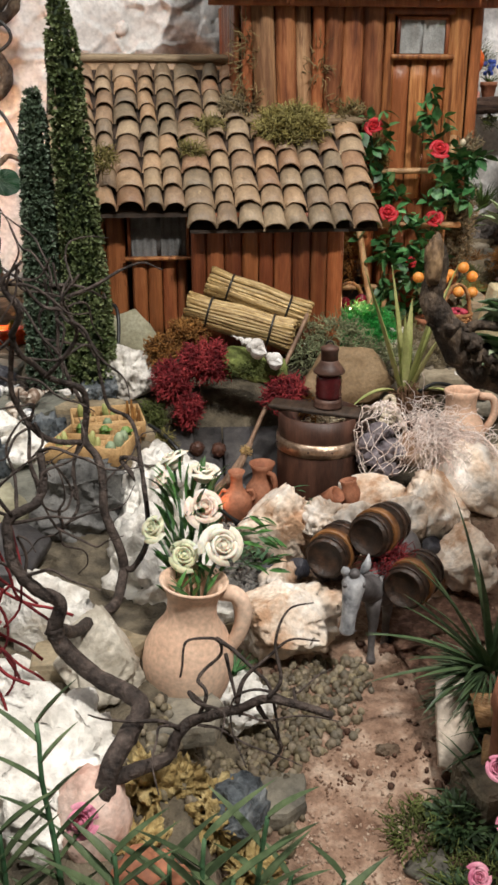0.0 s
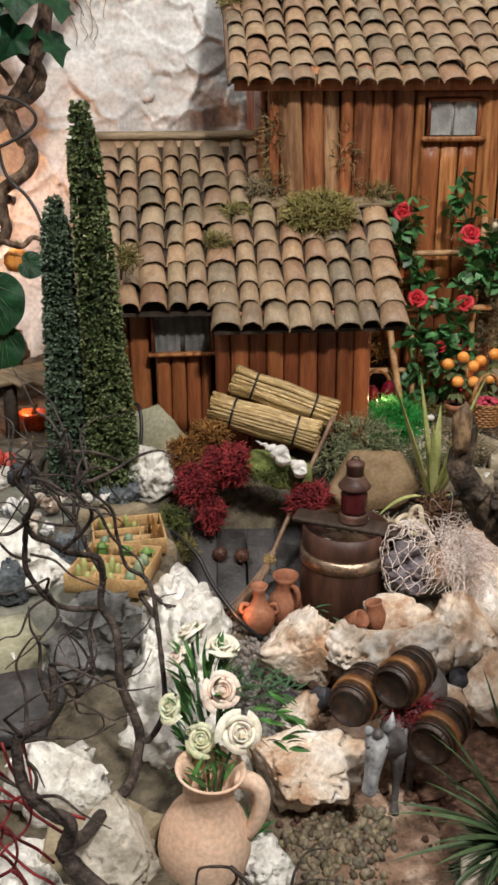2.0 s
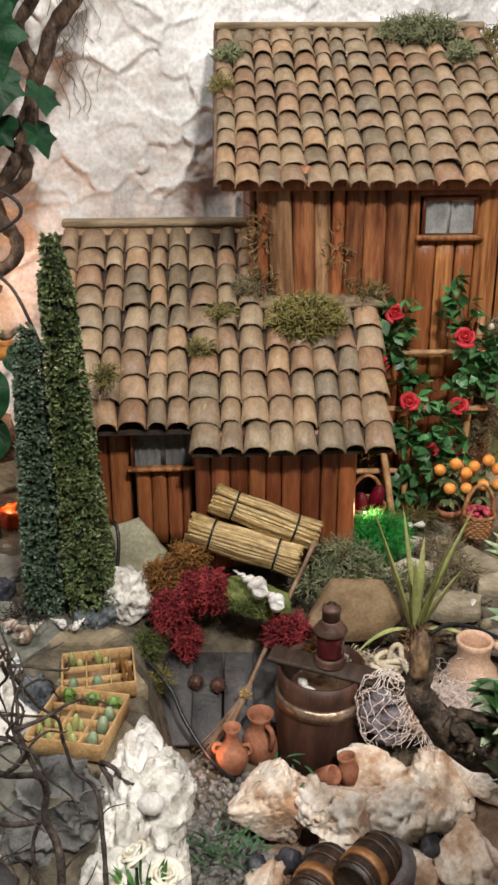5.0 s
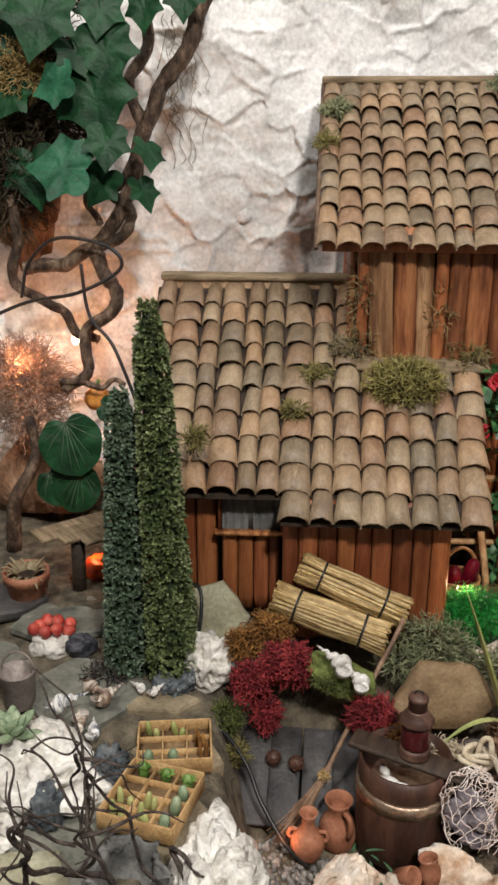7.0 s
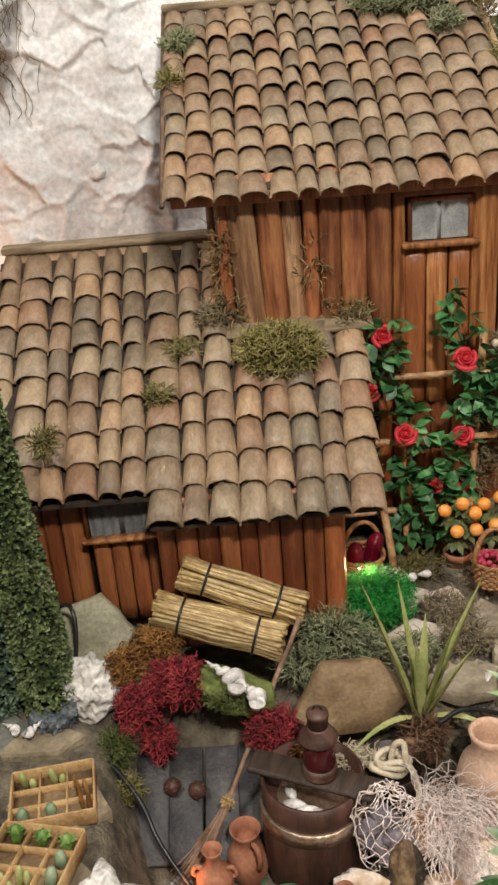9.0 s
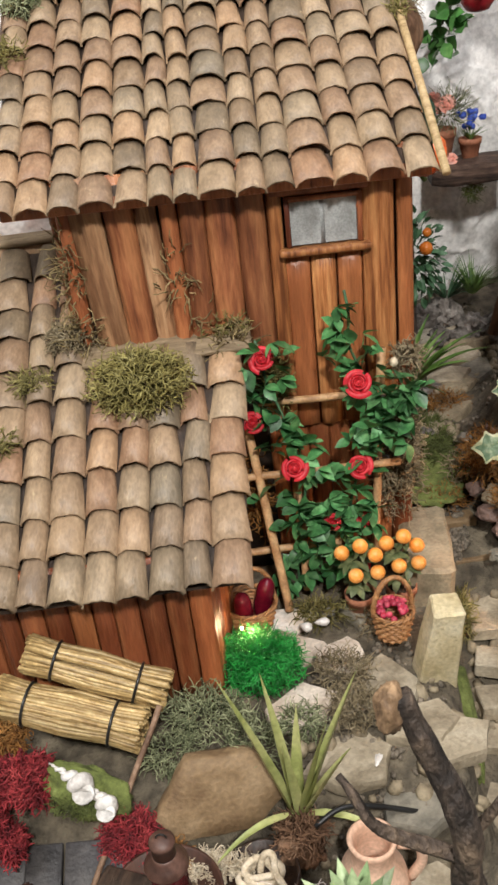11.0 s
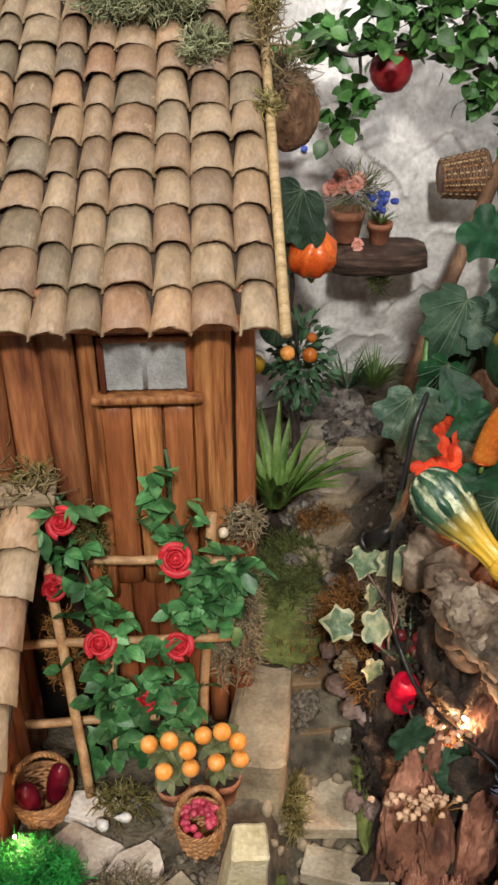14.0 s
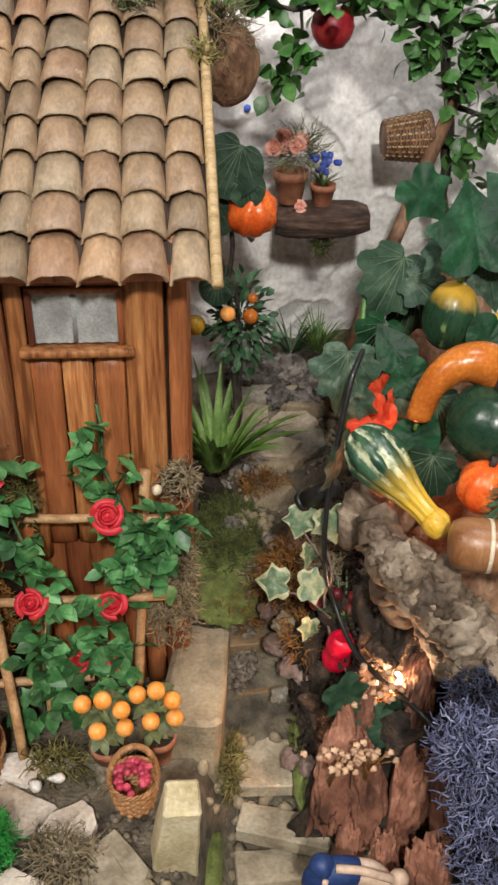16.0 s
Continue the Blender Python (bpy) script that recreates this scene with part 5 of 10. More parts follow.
dk = donkey()
ob = solid("donkey_figurine", dk, "donkey", (0, 0, 0), "grey painted clay donkey figurine with pale muzzle", "figurine")
ob.data.materials.append(M["muzzle"])
for q in ob.data.polygons:
    q.material_index = 1 if dk.head[0] <= min(q.vertices) and max(q.vertices) < dk.head[1] else 0


def barrel_thing(at, axis, r, length, label):
    m = Matrix.Translation(at) @ Vector(axis).normalized().to_track_quat("Z", "Y").to_matrix().to_4x4()
    b = thing("small_barrel", m, label, "barrel", "barrels on the donkey")
    prof = [(0.001, -length / 2 + 0.003), (r * 0.74, -length / 2 + 0.003), (r * 0.78, -length / 2), (r * 0.84, -length / 2)] + [(r * (0.84 + 0.16 * math.cos(math.pi * (t - 0.5))), length * (t - 0.5)) for t in (0.15, 0.3, 0.5, 0.7, 0.85)] + [(r * 0.84, length / 2), (r * 0.78, length / 2), (r * 0.74, length / 2 - 0.003), (0.001, length / 2 - 0.003)]
    part("body", lathe(Geo(), prof, 32, None, 16, 0.03), "barrel", b)
    for t, mt in ((0.12, "barrel"), (0.34, "barrel"), (0.66, "copper_hoop"), (0.88, "barrel")):
        rr = r * (0.84 + 0.16 * math.cos(math.pi * (t - 0.5))) + 0.0004
        h = length * (t - 0.5)
        hw = 0.0045 if mt == "copper_hoop" else 0.0018
        part("hoop", lathe(Geo(), [(rr, h - hw), (rr + 0.0008, h - hw), (rr + 0.0008, h + hw), (rr, h + hw)], 32), mt, b)


for at, ax in (((0.078, 0.720, 0.236), (-0.42, -0.88, 0.06)), ((0.117, 0.715, 0.258), (-0.55, -0.80, 0.08)), ((0.145, 0.690, 0.222), (-0.52, -0.84, 0.05))):
    barrel_thing(at, ax, 0.0205, 0.054, "dark stained toy barrel with ochre hoops on the donkey")
solid("red_packing", curls(Geo(), (0.125, 0.70, 0.235), (0.022, 0.018, 0.012), 260, 4, 0.0006, 0.014), "moss_red", (0, 0, 0), "red shredded moss between the barrels", "moss")

# ---- tub with plank and lantern ----
tub = thing("wooden_tub", (0.080, 0.945, 0.183), "brown wooden tub with brass band on rocks", "tub")
part("body", lathe(Geo(), [(0.043, 0.0), (0.0465, 0.004), (0.0485, 0.04), (0.0480, 0.076), (0.0455, 0.083), (0.0470, 0.088), (0.0470, 0.111), (0.0440, 0.111), (0.0435, 0.086), (0.001, 0.084)], 48), "tub", tub)
part("band", lathe(Geo(), [(0.0483, 0.071), (0.0494, 0.071), (0.0490, 0.0855), (0.0478, 0.0855)], 48), "brass", tub, "worn brass band with rivets")
for k in range(12):
    a = math.tau * k / 12 + 0.2
    part("rivet", rock(Geo(), (0.0013, 0.0013, 0.0013), 1, None, 0, 1, 0), "tub", tub, at=Matrix.Translation((0.0494 * math.cos(a), 0.0494 * math.sin(a), 0.078)))
solid("plank", box(Geo(), 0.124, 0.028, 0.006, c=0.0018), "dark", pose(0.084, 0.938, 0.2975, 0, 2, -17), "dark weathered plank laid across the tub", "plank")
for i, (x, y, rz) in enumerate(((0.064, 0.930, 75), (0.074, 0.922, 100), (0.060, 0.944, 20), (0.086, 0.918, 60))):
    solid("seashell", lathe(Geo(), [(0.0004, 0), (0.004, 0.005), (0.0058, 0.012), (0.0035, 0.019), (0.0004, 0.024)], 14, None, 6, 0.12), "shell", pose(x, y, 0.272, 82, 0, rz) @ Matrix.Translation((0, 0, -0.012)), "pale grey seashell lying in the tub", "shell", "shells in the tub")
lan = thing("lantern", (0.088, 0.94, 0.3010), "small rusty brown ship's lantern with red glass", "lantern")
part("base", lathe(Geo(), [(0.0162, 0), (0.0164, 0.002), (0.0152, 0.004), (0.0158, 0.006), (0.0148, 0.010)], 28), "rusty", lan)
part("glass", lathe(Geo(), [(0.0138, 0.010), (0.0147, 0.014), (0.0139, 0.018), (0.0147, 0.022), (0.0139, 0.026), (0.0147, 0.030), (0.0138, 0.034), (0.0130, 0.037)], 28), "wine_glass", lan, "dark red ribbed glass")
part("hood", lathe(Geo(), [(0.0135, 0.037), (0.0172, 0.039), (0.0176, 0.041), (0.0140, 0.046), (0.0104, 0.051), (0.0098, 0.053)], 28), "rusty", lan)
part("chimney", lathe(Geo(), [(0.0094, 0.053), (0.0094, 0.063), (0.0102, 0.064), (0.0100, 0.067), (0.006, 0.069), (0.004, 0.070), (0.001, 0.071)], 24), "rusty", lan)
part("ring", tube(Geo(), [(0.004 * math.cos(a), 0, 0.070 + 0.004 * math.sin(a)) for a in (math.tau * k / 12 for k in range(13))], 0.0008, 5), "cable", lan)

# jugs
jug = thing("clay_jug", (-0.014, 0.915, 0.172), "orange clay jug with two small handles", "jug", "clay jugs")
part("body", lathe(Geo(), [(0.008, 0), (0.0095, 0.001), (0.0150, 0.010), (0.0182, 0.021), (0.0172, 0.029), (0.0120, 0.036), (0.0078, 0.041), (0.0066, 0.047), (0.0068, 0.055), (0.0098, 0.061), (0.0088, 0.061), (0.0052, 0.053), (0.005, 0.042)], 32), "terra", jug)
for s in (1, -1):
    part("handle", tube(Geo(), smooth_path([(s * 0.011, 0, 0.037), (s * 0.0175, 0, 0.038), (s * 0.0205, 0, 0.031), (s * 0.0172, 0, 0.026)], 4), 0.0022, 7), "terra", jug)
jug = thing("clay_jug", pose(0.015, 0.938, 0.168, 0, 0, -55) @ Matrix.Diagonal((1, 1, 1.10, 1)), "brownish clay jug with open mouth and one handle", "jug", "clay jugs")
part("body", lathe(Geo(), [(0.011, 0), (0.0125, 0.001), (0.0185, 0.012), (0.0205, 0.022), (0.0180, 0.034), (0.0120, 0.042), (0.0105, 0.047), (0.0120, 0.054), (0.0150, 0.060), (0.0140, 0.060), (0.0095, 0.050), (0.009, 0.040)], 36), "terra", jug, "dull brown fired clay")
part("handle", tube(Geo(), smooth_path([(0.012, 0, 0.052), (0.022, 0, 0.052), (0.0255, 0, 0.042), (0.0215, 0, 0.030)], 4), 0.0028, 7), "terra", jug)
solid("broken_jug_neck", lathe(Geo(), [(0.0125, 0), (0.0125, 0.022), (0.0118, 0.026), (0.0100, 0.026), (0.0100, 0.004)], 26), "terra", pose(0.080, 0.858, 0.220, 0, 48, -35) @ Matrix.Scale(0.8, 4), "broken brown clay jug neck lying among rocks", "shard", "jug shards")
solid("broken_jug_neck", lathe(Geo(), [(0.0145, 0), (0.0135, 0.014), (0.0108, 0.023), (0.0100, 0.029), (0.0120, 0.033), (0.0105, 0.033), (0.0085, 0.027), (0.0085, 0.012)], 26), "terra", pose(0.110, 0.862, 0.218, -6, -12, 0) @ Matrix.Scale(0.8, 4), "broken brown clay jug neck standing among rocks", "shard", "jug shards")

# broom
br = thing("broom", (0, 0, 0), "small twig broom leaning against the straw", "broom")
tip, bind, top = Vector((-0.040, 0.93, 0.181)), Vector((-0.003, 0.965, 0.238)), Vector((0.071, 1.066, 0.378))
part("handle", tube(Geo(), wobble([bind - (top - bind) * 0.2, bind, bind.lerp(top, 0.5), top], 0.0012, 2), 0.0027, 6), "broom_stick", br, "thin brown stick")
g = Geo()
for i in range(90):
    o = Vector((rng.gauss(0, 0.004), rng.gauss(0, 0.004), rng.gauss(0, 0.003)))
    tube(g, wobble([bind.lerp(top, 0.06) + o * 0.3, bind + o * 0.35, bind.lerp(tip, 0.5) + o, tip + o * 1.9 + Vector((0, 0, rng.uniform(-0.004, 0.012)))], 0.0016, i, 3), 0.0006, 4)
tagged(part("brush", g, "broom_stick", br), kind="stuff")
g = curls(Geo(), bind, (0.0052, 0.0052, 0.0048), 110, 3, 0.0008, 0.005, 0.9)
part("binding", g, "reed", br, "yellow straw binding")

# dark boards by the water place
deck3 = thing("dark_planking", pose(-0.03, 0.985, 0.216, 28, 0, 4), "wet-looking black boards laid side by side", "boards")
for i, x in enumerate((-0.052, -0.018, 0.018, 0.052)):
    part("board", box(Geo(), 0.034, 0.112, 0.006, c=0.001), "slate", deck3, at=Matrix.Translation((x, 0, 0.0006 * (i % 2))))
for x, y in ((-0.062, 0.992), (-0.036, 0.988)):
    b = rock(Geo(), (0.0085, 0.0085, 0.0085), 4, None, 0.05, 3, 0)
    for k in range(60):
        q = Vector((rng.gauss(0, 1), rng.gauss(0, 1), rng.gauss(0, 1))).normalized() * 0.0083
        rock(b, (0.0013, 0.0013, 0.0013), k, Matrix.Translation(q), 0, 1, 0)
    solid("seed_ball", b, "tub", (x, y, 0.2315), "brown knobbly seed ball on the boards", "seed ball", "seed balls")

# mosses round the straw
for at, sz, n, mt, lb in (((-0.052, 1.035, 0.325), (0.034, 0.022, 0.026), 900, "moss_red", "dark red curly moss cushion"), ((-0.092, 1.02, 0.305), (0.022, 0.018, 0.028), 450, "moss_red", "dark red curly moss cushion"),
                         ((-0.072, 1.012, 0.272), (0.014, 0.011, 0.022), 330, "moss_red", "dark red moss hanging over the boards"), ((0.042, 1.0, 0.295), (0.026, 0.018, 0.024), 480, "moss_red", "dark red moss beside the broom"),
                         ((-0.075, 1.062, 0.355), (0.022, 0.014, 0.02), 380, "moss_rust", "rust-brown curly moss under the straw"), ((-0.105, 1.05, 0.335), (0.02, 0.015, 0.022), 300, "moss_rust", "rust-brown curly moss under the straw"),
                         ((0.108, 1.085, 0.345), (0.045, 0.025, 0.03), 700, "moss_sage", "grey-green reindeer moss before the cottage"), ((0.075, 1.06, 0.325), (0.03, 0.02, 0.025), 350, "moss_sage", "grey-green reindeer moss before the cottage"), ((0.148, 1.07, 0.325), (0.03, 0.025, 0.025), 350, "moss_sage", "grey-green reindeer moss before the cottage"),
                         ((-0.12, 1.01, 0.262), (0.02, 0.02, 0.022), 260, "moss_green", "dark dull moss by the cable"), ((0.11, 0.985, 0.27), (0.045, 0.012, 0.012), 420, "rope", "pale fibrous moss below the slab"), ((0.075, 0.99, 0.28), (0.014, 0.01, 0.014), 160, "moss_rust", "rust-brown moss tuft beside the stones"),
                         ((-0.10, 0.975, 0.245), (0.012, 0.012, 0.012), 90, "moss", "dry olive moss sprig by boards")):
    solid("moss", curls(Geo(), at, sz, int(n * (0.62 if mt == "moss_sage" else 1.6)), int(at[0] * 9000) % 997, 0.0009 if mt in ("moss_red", "moss_rust") else 0.0007, 0.017 if mt == "moss_sage" else 0.014, 1.2 if mt == "moss_sage" else 1.3), mt, (0, 0, 0), lb, "moss")
pad = rock(Geo(), (0.042, 0.020, 0.010), 55, None, 0.3, 4, 0)
solid("moss_pad", pad, "moss_green", pose(0.006, 1.022, 0.326, 38, 14, -16), "green velvety moss pad carrying shells", "moss")
solid("moss", curls(Geo(), (0.006, 1.012, 0.322), (0.036, 0.012, 0.012), 620, 77, 0.0006, 0.007, 1.2), "moss_green", (0, 0, 0), "short green moss round the shells", "moss")
# straw bundles
for ends, r, sd in ((((-0.048, 1.103, 0.412), (0.072, 1.093, 0.370)), 0.0175, 1), (((-0.074, 1.078, 0.384), (0.052, 1.064, 0.352)), 0.0195, 2)):
    a, b = Vector(ends[0]), Vector(ends[1])
    bun = thing("straw_bundle", (0, 0, 0), "bundle of yellow straw tied with dark cord", "straw", "straw bundles")
    d = (b - a).normalized()
    s1, s2 = d.orthogonal().normalized(), d.cross(d.orthogonal().normalized())
    g, rg = Geo(), random.Random(sd)
    for k in range(150):
        an, rr = rg.uniform(0, math.tau), r * (math.sqrt(rg.random()) if k < 70 else rg.uniform(0.88, 1.0))
        o = rr * (math.cos(an) * s1 + math.sin(an) * s2)
        e0, e1 = rg.uniform(-0.004, 0.003), rg.uniform(-0.004, 0.004)
        sq = lambda t: 1 - 0.12 * (math.exp(-((t - 0.2) / 0.06) ** 2) + math.exp(-((t - 0.8) / 0.06) ** 2))
        part("straw", tube(Geo(), [a + d * e0 + (b - a) * t + o * sq(t) + rg.uniform(-1, 1) * 0.0007 * s1 for t in (0, 0.2, 0.5, 0.8, 1)] + [b + d * e1 + o], rg.uniform(0.0013, 0.0024), 5), "reed", bun)
    for t in (0.2, 0.8):
        c = a.lerp(b, t)
        part("cord", tube(Geo(), [c + (r * 0.93 + 0.0015) * (math.cos(q) * s1 + math.sin(q) * s2) for q in (math.tau * k / 20 for k in range(21))], 0.0014, 6), "cable", bun, "dark tying cord")

# cypresses
def cypress(at, height, r0, r1, lean, mat, seed, label):
    """A slender cone of tufted shoots round a leaning stem."""
    t = thing("cypress", at, label, "tree", "cypresses")
    part("trunk", tube(Geo(), [(0, 0, 0), (lean, 0, height * 0.95)], [0.006, 0.002], 7), "bark", t)
    rg, g = random.Random(seed), Geo()
    wide = lambda h: (r0 + (r1 - r0) * h) * (1 - step(h, 0.86, 1.06) * 0.75) * (0.82 + 0.18 * step(h, 0.0, 0.06))
    # dark inner cone: shade between the shoots, put into its colour
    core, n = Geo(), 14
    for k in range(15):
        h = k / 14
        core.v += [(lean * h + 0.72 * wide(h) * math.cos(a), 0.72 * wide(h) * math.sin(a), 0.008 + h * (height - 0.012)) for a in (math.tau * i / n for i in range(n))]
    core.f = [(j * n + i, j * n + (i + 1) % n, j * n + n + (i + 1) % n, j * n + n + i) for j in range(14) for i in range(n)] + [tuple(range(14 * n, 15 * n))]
    part("core", core, "cypress_shade_core", t)
    for k in range(int(3900 * height * (r0 + r1) / 0.44 / 0.040)):
        h = rg.random()
        if rg.random() > wide(h) / r0:
            continue
        an = rg.uniform(0, math.tau)
        lump = 1 + 0.10 * noise.noise((math.cos(an) * 2.2, math.sin(an) * 2.2, h * 22 + seed))
        rad = wide(h) * lump * rg.uniform(0.86, 1.0)
        p = Vector((lean * h + rad * math.cos(an), rad * math.sin(an), 0.008 + h * (height - 0.010)))
        out = Vector((math.cos(an), math.sin(an), rg.uniform(0.3, 1.0))).normalized()
        for j in range(6):
            d = out + 0.75 * Vector((rg.gauss(0, 1), rg.gauss(0, 1), rg.gauss(0, 1))).normalized()
            ln = rg.uniform(0.0042, 0.0066)
            leaf(g, ln, ln * 0.60, aim(p, d, rg.uniform(-1.5, 1.5)), 0.25, 0.4)
    part("crown", g, mat, t)


cypress((-0.188, 1.045, 0.282), 0.447, 0.0285, 0.0135, -0.016, "cypress", 1, "tall narrow artificial cypress with small green leaves")
cypress((-0.246, 1.050, 0.276), 0.357, 0.0245, 0.0125, 0.006, "cypress_blue", 2, "shorter narrow cypress of bluish green")
solid("moss", curls(Geo(), (-0.265, 1.03, 0.290), (0.03, 0.02, 0.012), 170, 77, 0.0008, 0.016), "bark", (0, 0, 0), "dark twiggy moss at the cypress foot", "moss")

# seedling trays
def tray(at, w, d, rows, seed):
    """A board tray in compartments; rows run from the back, a letter for each plant."""
    t = thing("seedling_tray", at, "kraft-board tray of tiny cacti in compartments", "tray", "seedling trays")
    h, nxc, nyc = 0.018, len(rows[0]), len(rows)
    part("base", box(Geo(), w, d, 0.002), "cardboard", t, at=Matrix.Translation((0, 0, 0.001)))
    for sd in (-1, 1):
        part("side", box(Geo(), w, 0.002, h, c=0.0004), "cardboard", t, at=Matrix.Translation((0, sd * d / 2, h / 2)))
        part("side", box(Geo(), 0.002, d - 0.002, h, c=0.0004), "cardboard", t, at=Matrix.Translation((sd * w / 2, 0, h / 2)))
    for i in range(1, nxc):
        part("divider", box(Geo(), 0.0014, d - 0.002, h * 0.72), "cardboard", t, at=Matrix.Translation((-w / 2 + w * i / nxc, 0, h * 0.40)))
    for j in range(1, nyc):
        part("divider", box(Geo(), w - 0.002, 0.0014, h * 0.72), "cardboard", t, at=Matrix.Translation((0, -d / 2 + d * j / nyc, h * 0.40)))
    rg = random.Random(seed)
    part("soil", box(Geo(), w - 0.004, d - 0.004, 0.004), "brown_slab", t, at=Matrix.Translation((0, 0, 0.004)))
    kinds = {"y": ("agave", 0.0036, 0.022, 5, 0.08), "g": ("succulent", 0.0056, 0.019, 9, 0.16), "b": ("grass", 0.0062, 0.016, 5, 0.30), "t": ("moss_rust", 0.0022, 0.033, 4, 0.25)}
    for j, row in enumerate(rows):
        for i, c in enumerate(row):
            if c == ".":
                continue
            mt, r, hh, ribs, dp = kinds[c]
            x, y = -w / 2 + w * (i + 0.5) / nxc, d / 2 - d * (j + 0.5) / nyc
            for k in range(2 if c in "yt" else 1):
                q = Matrix.Translation((x + rg.uniform(-0.002, 0.002) + 0.006 * k, y + rg.uniform(-0.002, 0.002), 0.004)) @ pose(0, 0, 0, rg.uniform(-8, 8), rg.uniform(-8, 8), 40 * k)
                hk = hh * rg.uniform(0.85, 1.15) * (1 - 0.35 * k)
                body = lathe(Geo(), [(r * 0.8, 0), (r, hk * 0.4), (r * 0.95, hk * 0.7), (r * 0.55, hk * 0.95), (0.0003, hk)], 18, None, ribs, dp)
                cactus = part("cactus", body, mt, t, at=q)
                for m in range(7 if c == "b" else 0):
                    part("leaf", leaf(Geo(), 0.010, 0.006, aim((0, 0, hk * 0.5), (math.cos(m * 0.9), math.sin(m * 0.9), 0.8), 0.3), 0.3), mt, cactus)


tray(pose(-0.156, 0.925, 0.278, 1, 0, 14), 0.075, 0.061, ["yy.", "..t", "ggt"], 1)
tray(pose(-0.156, 0.840, 0.283, -4, 0, -7), 0.074, 0.084, ["bbb", "..g", "yyg", "yyg"], 2)
for i, (x, y, sx, sy) in enumerate([(-0.153, 0.93, 0.05, 0.045), (-0.15, 0.835, 0.05, 0.05)]):
    solid("flagstone", flat_stone(Geo(), 2 * sx, 2 * sy, 0.024, 230 + i), "slab", Matrix.Translation((x, y, 0.268)), "flat greenish-grey flagstone under a tray", "stone", "flagstones", smooth=False)

# twisted bare branch in front of the bank
def branch(name, runs, mat, label, cat="branch", rough=0.004):
    t = thing(name, (0, 0, 0), label, cat)
    for i, (pts, r0, r1) in enumerate(runs):
        p = wobble(pts, rough, i + 3, 7)
        rad = [r * (1 + 0.22 * noise.noise((k * 0.5, i, 7))) for k, r in enumerate(taper(r0, r1, len(p)))]
        part("limb" if r0 > 0.002 else "twig", tube(Geo(), p, rad, 7 if r0 > 0.002 else 5), mat, t)
    return t


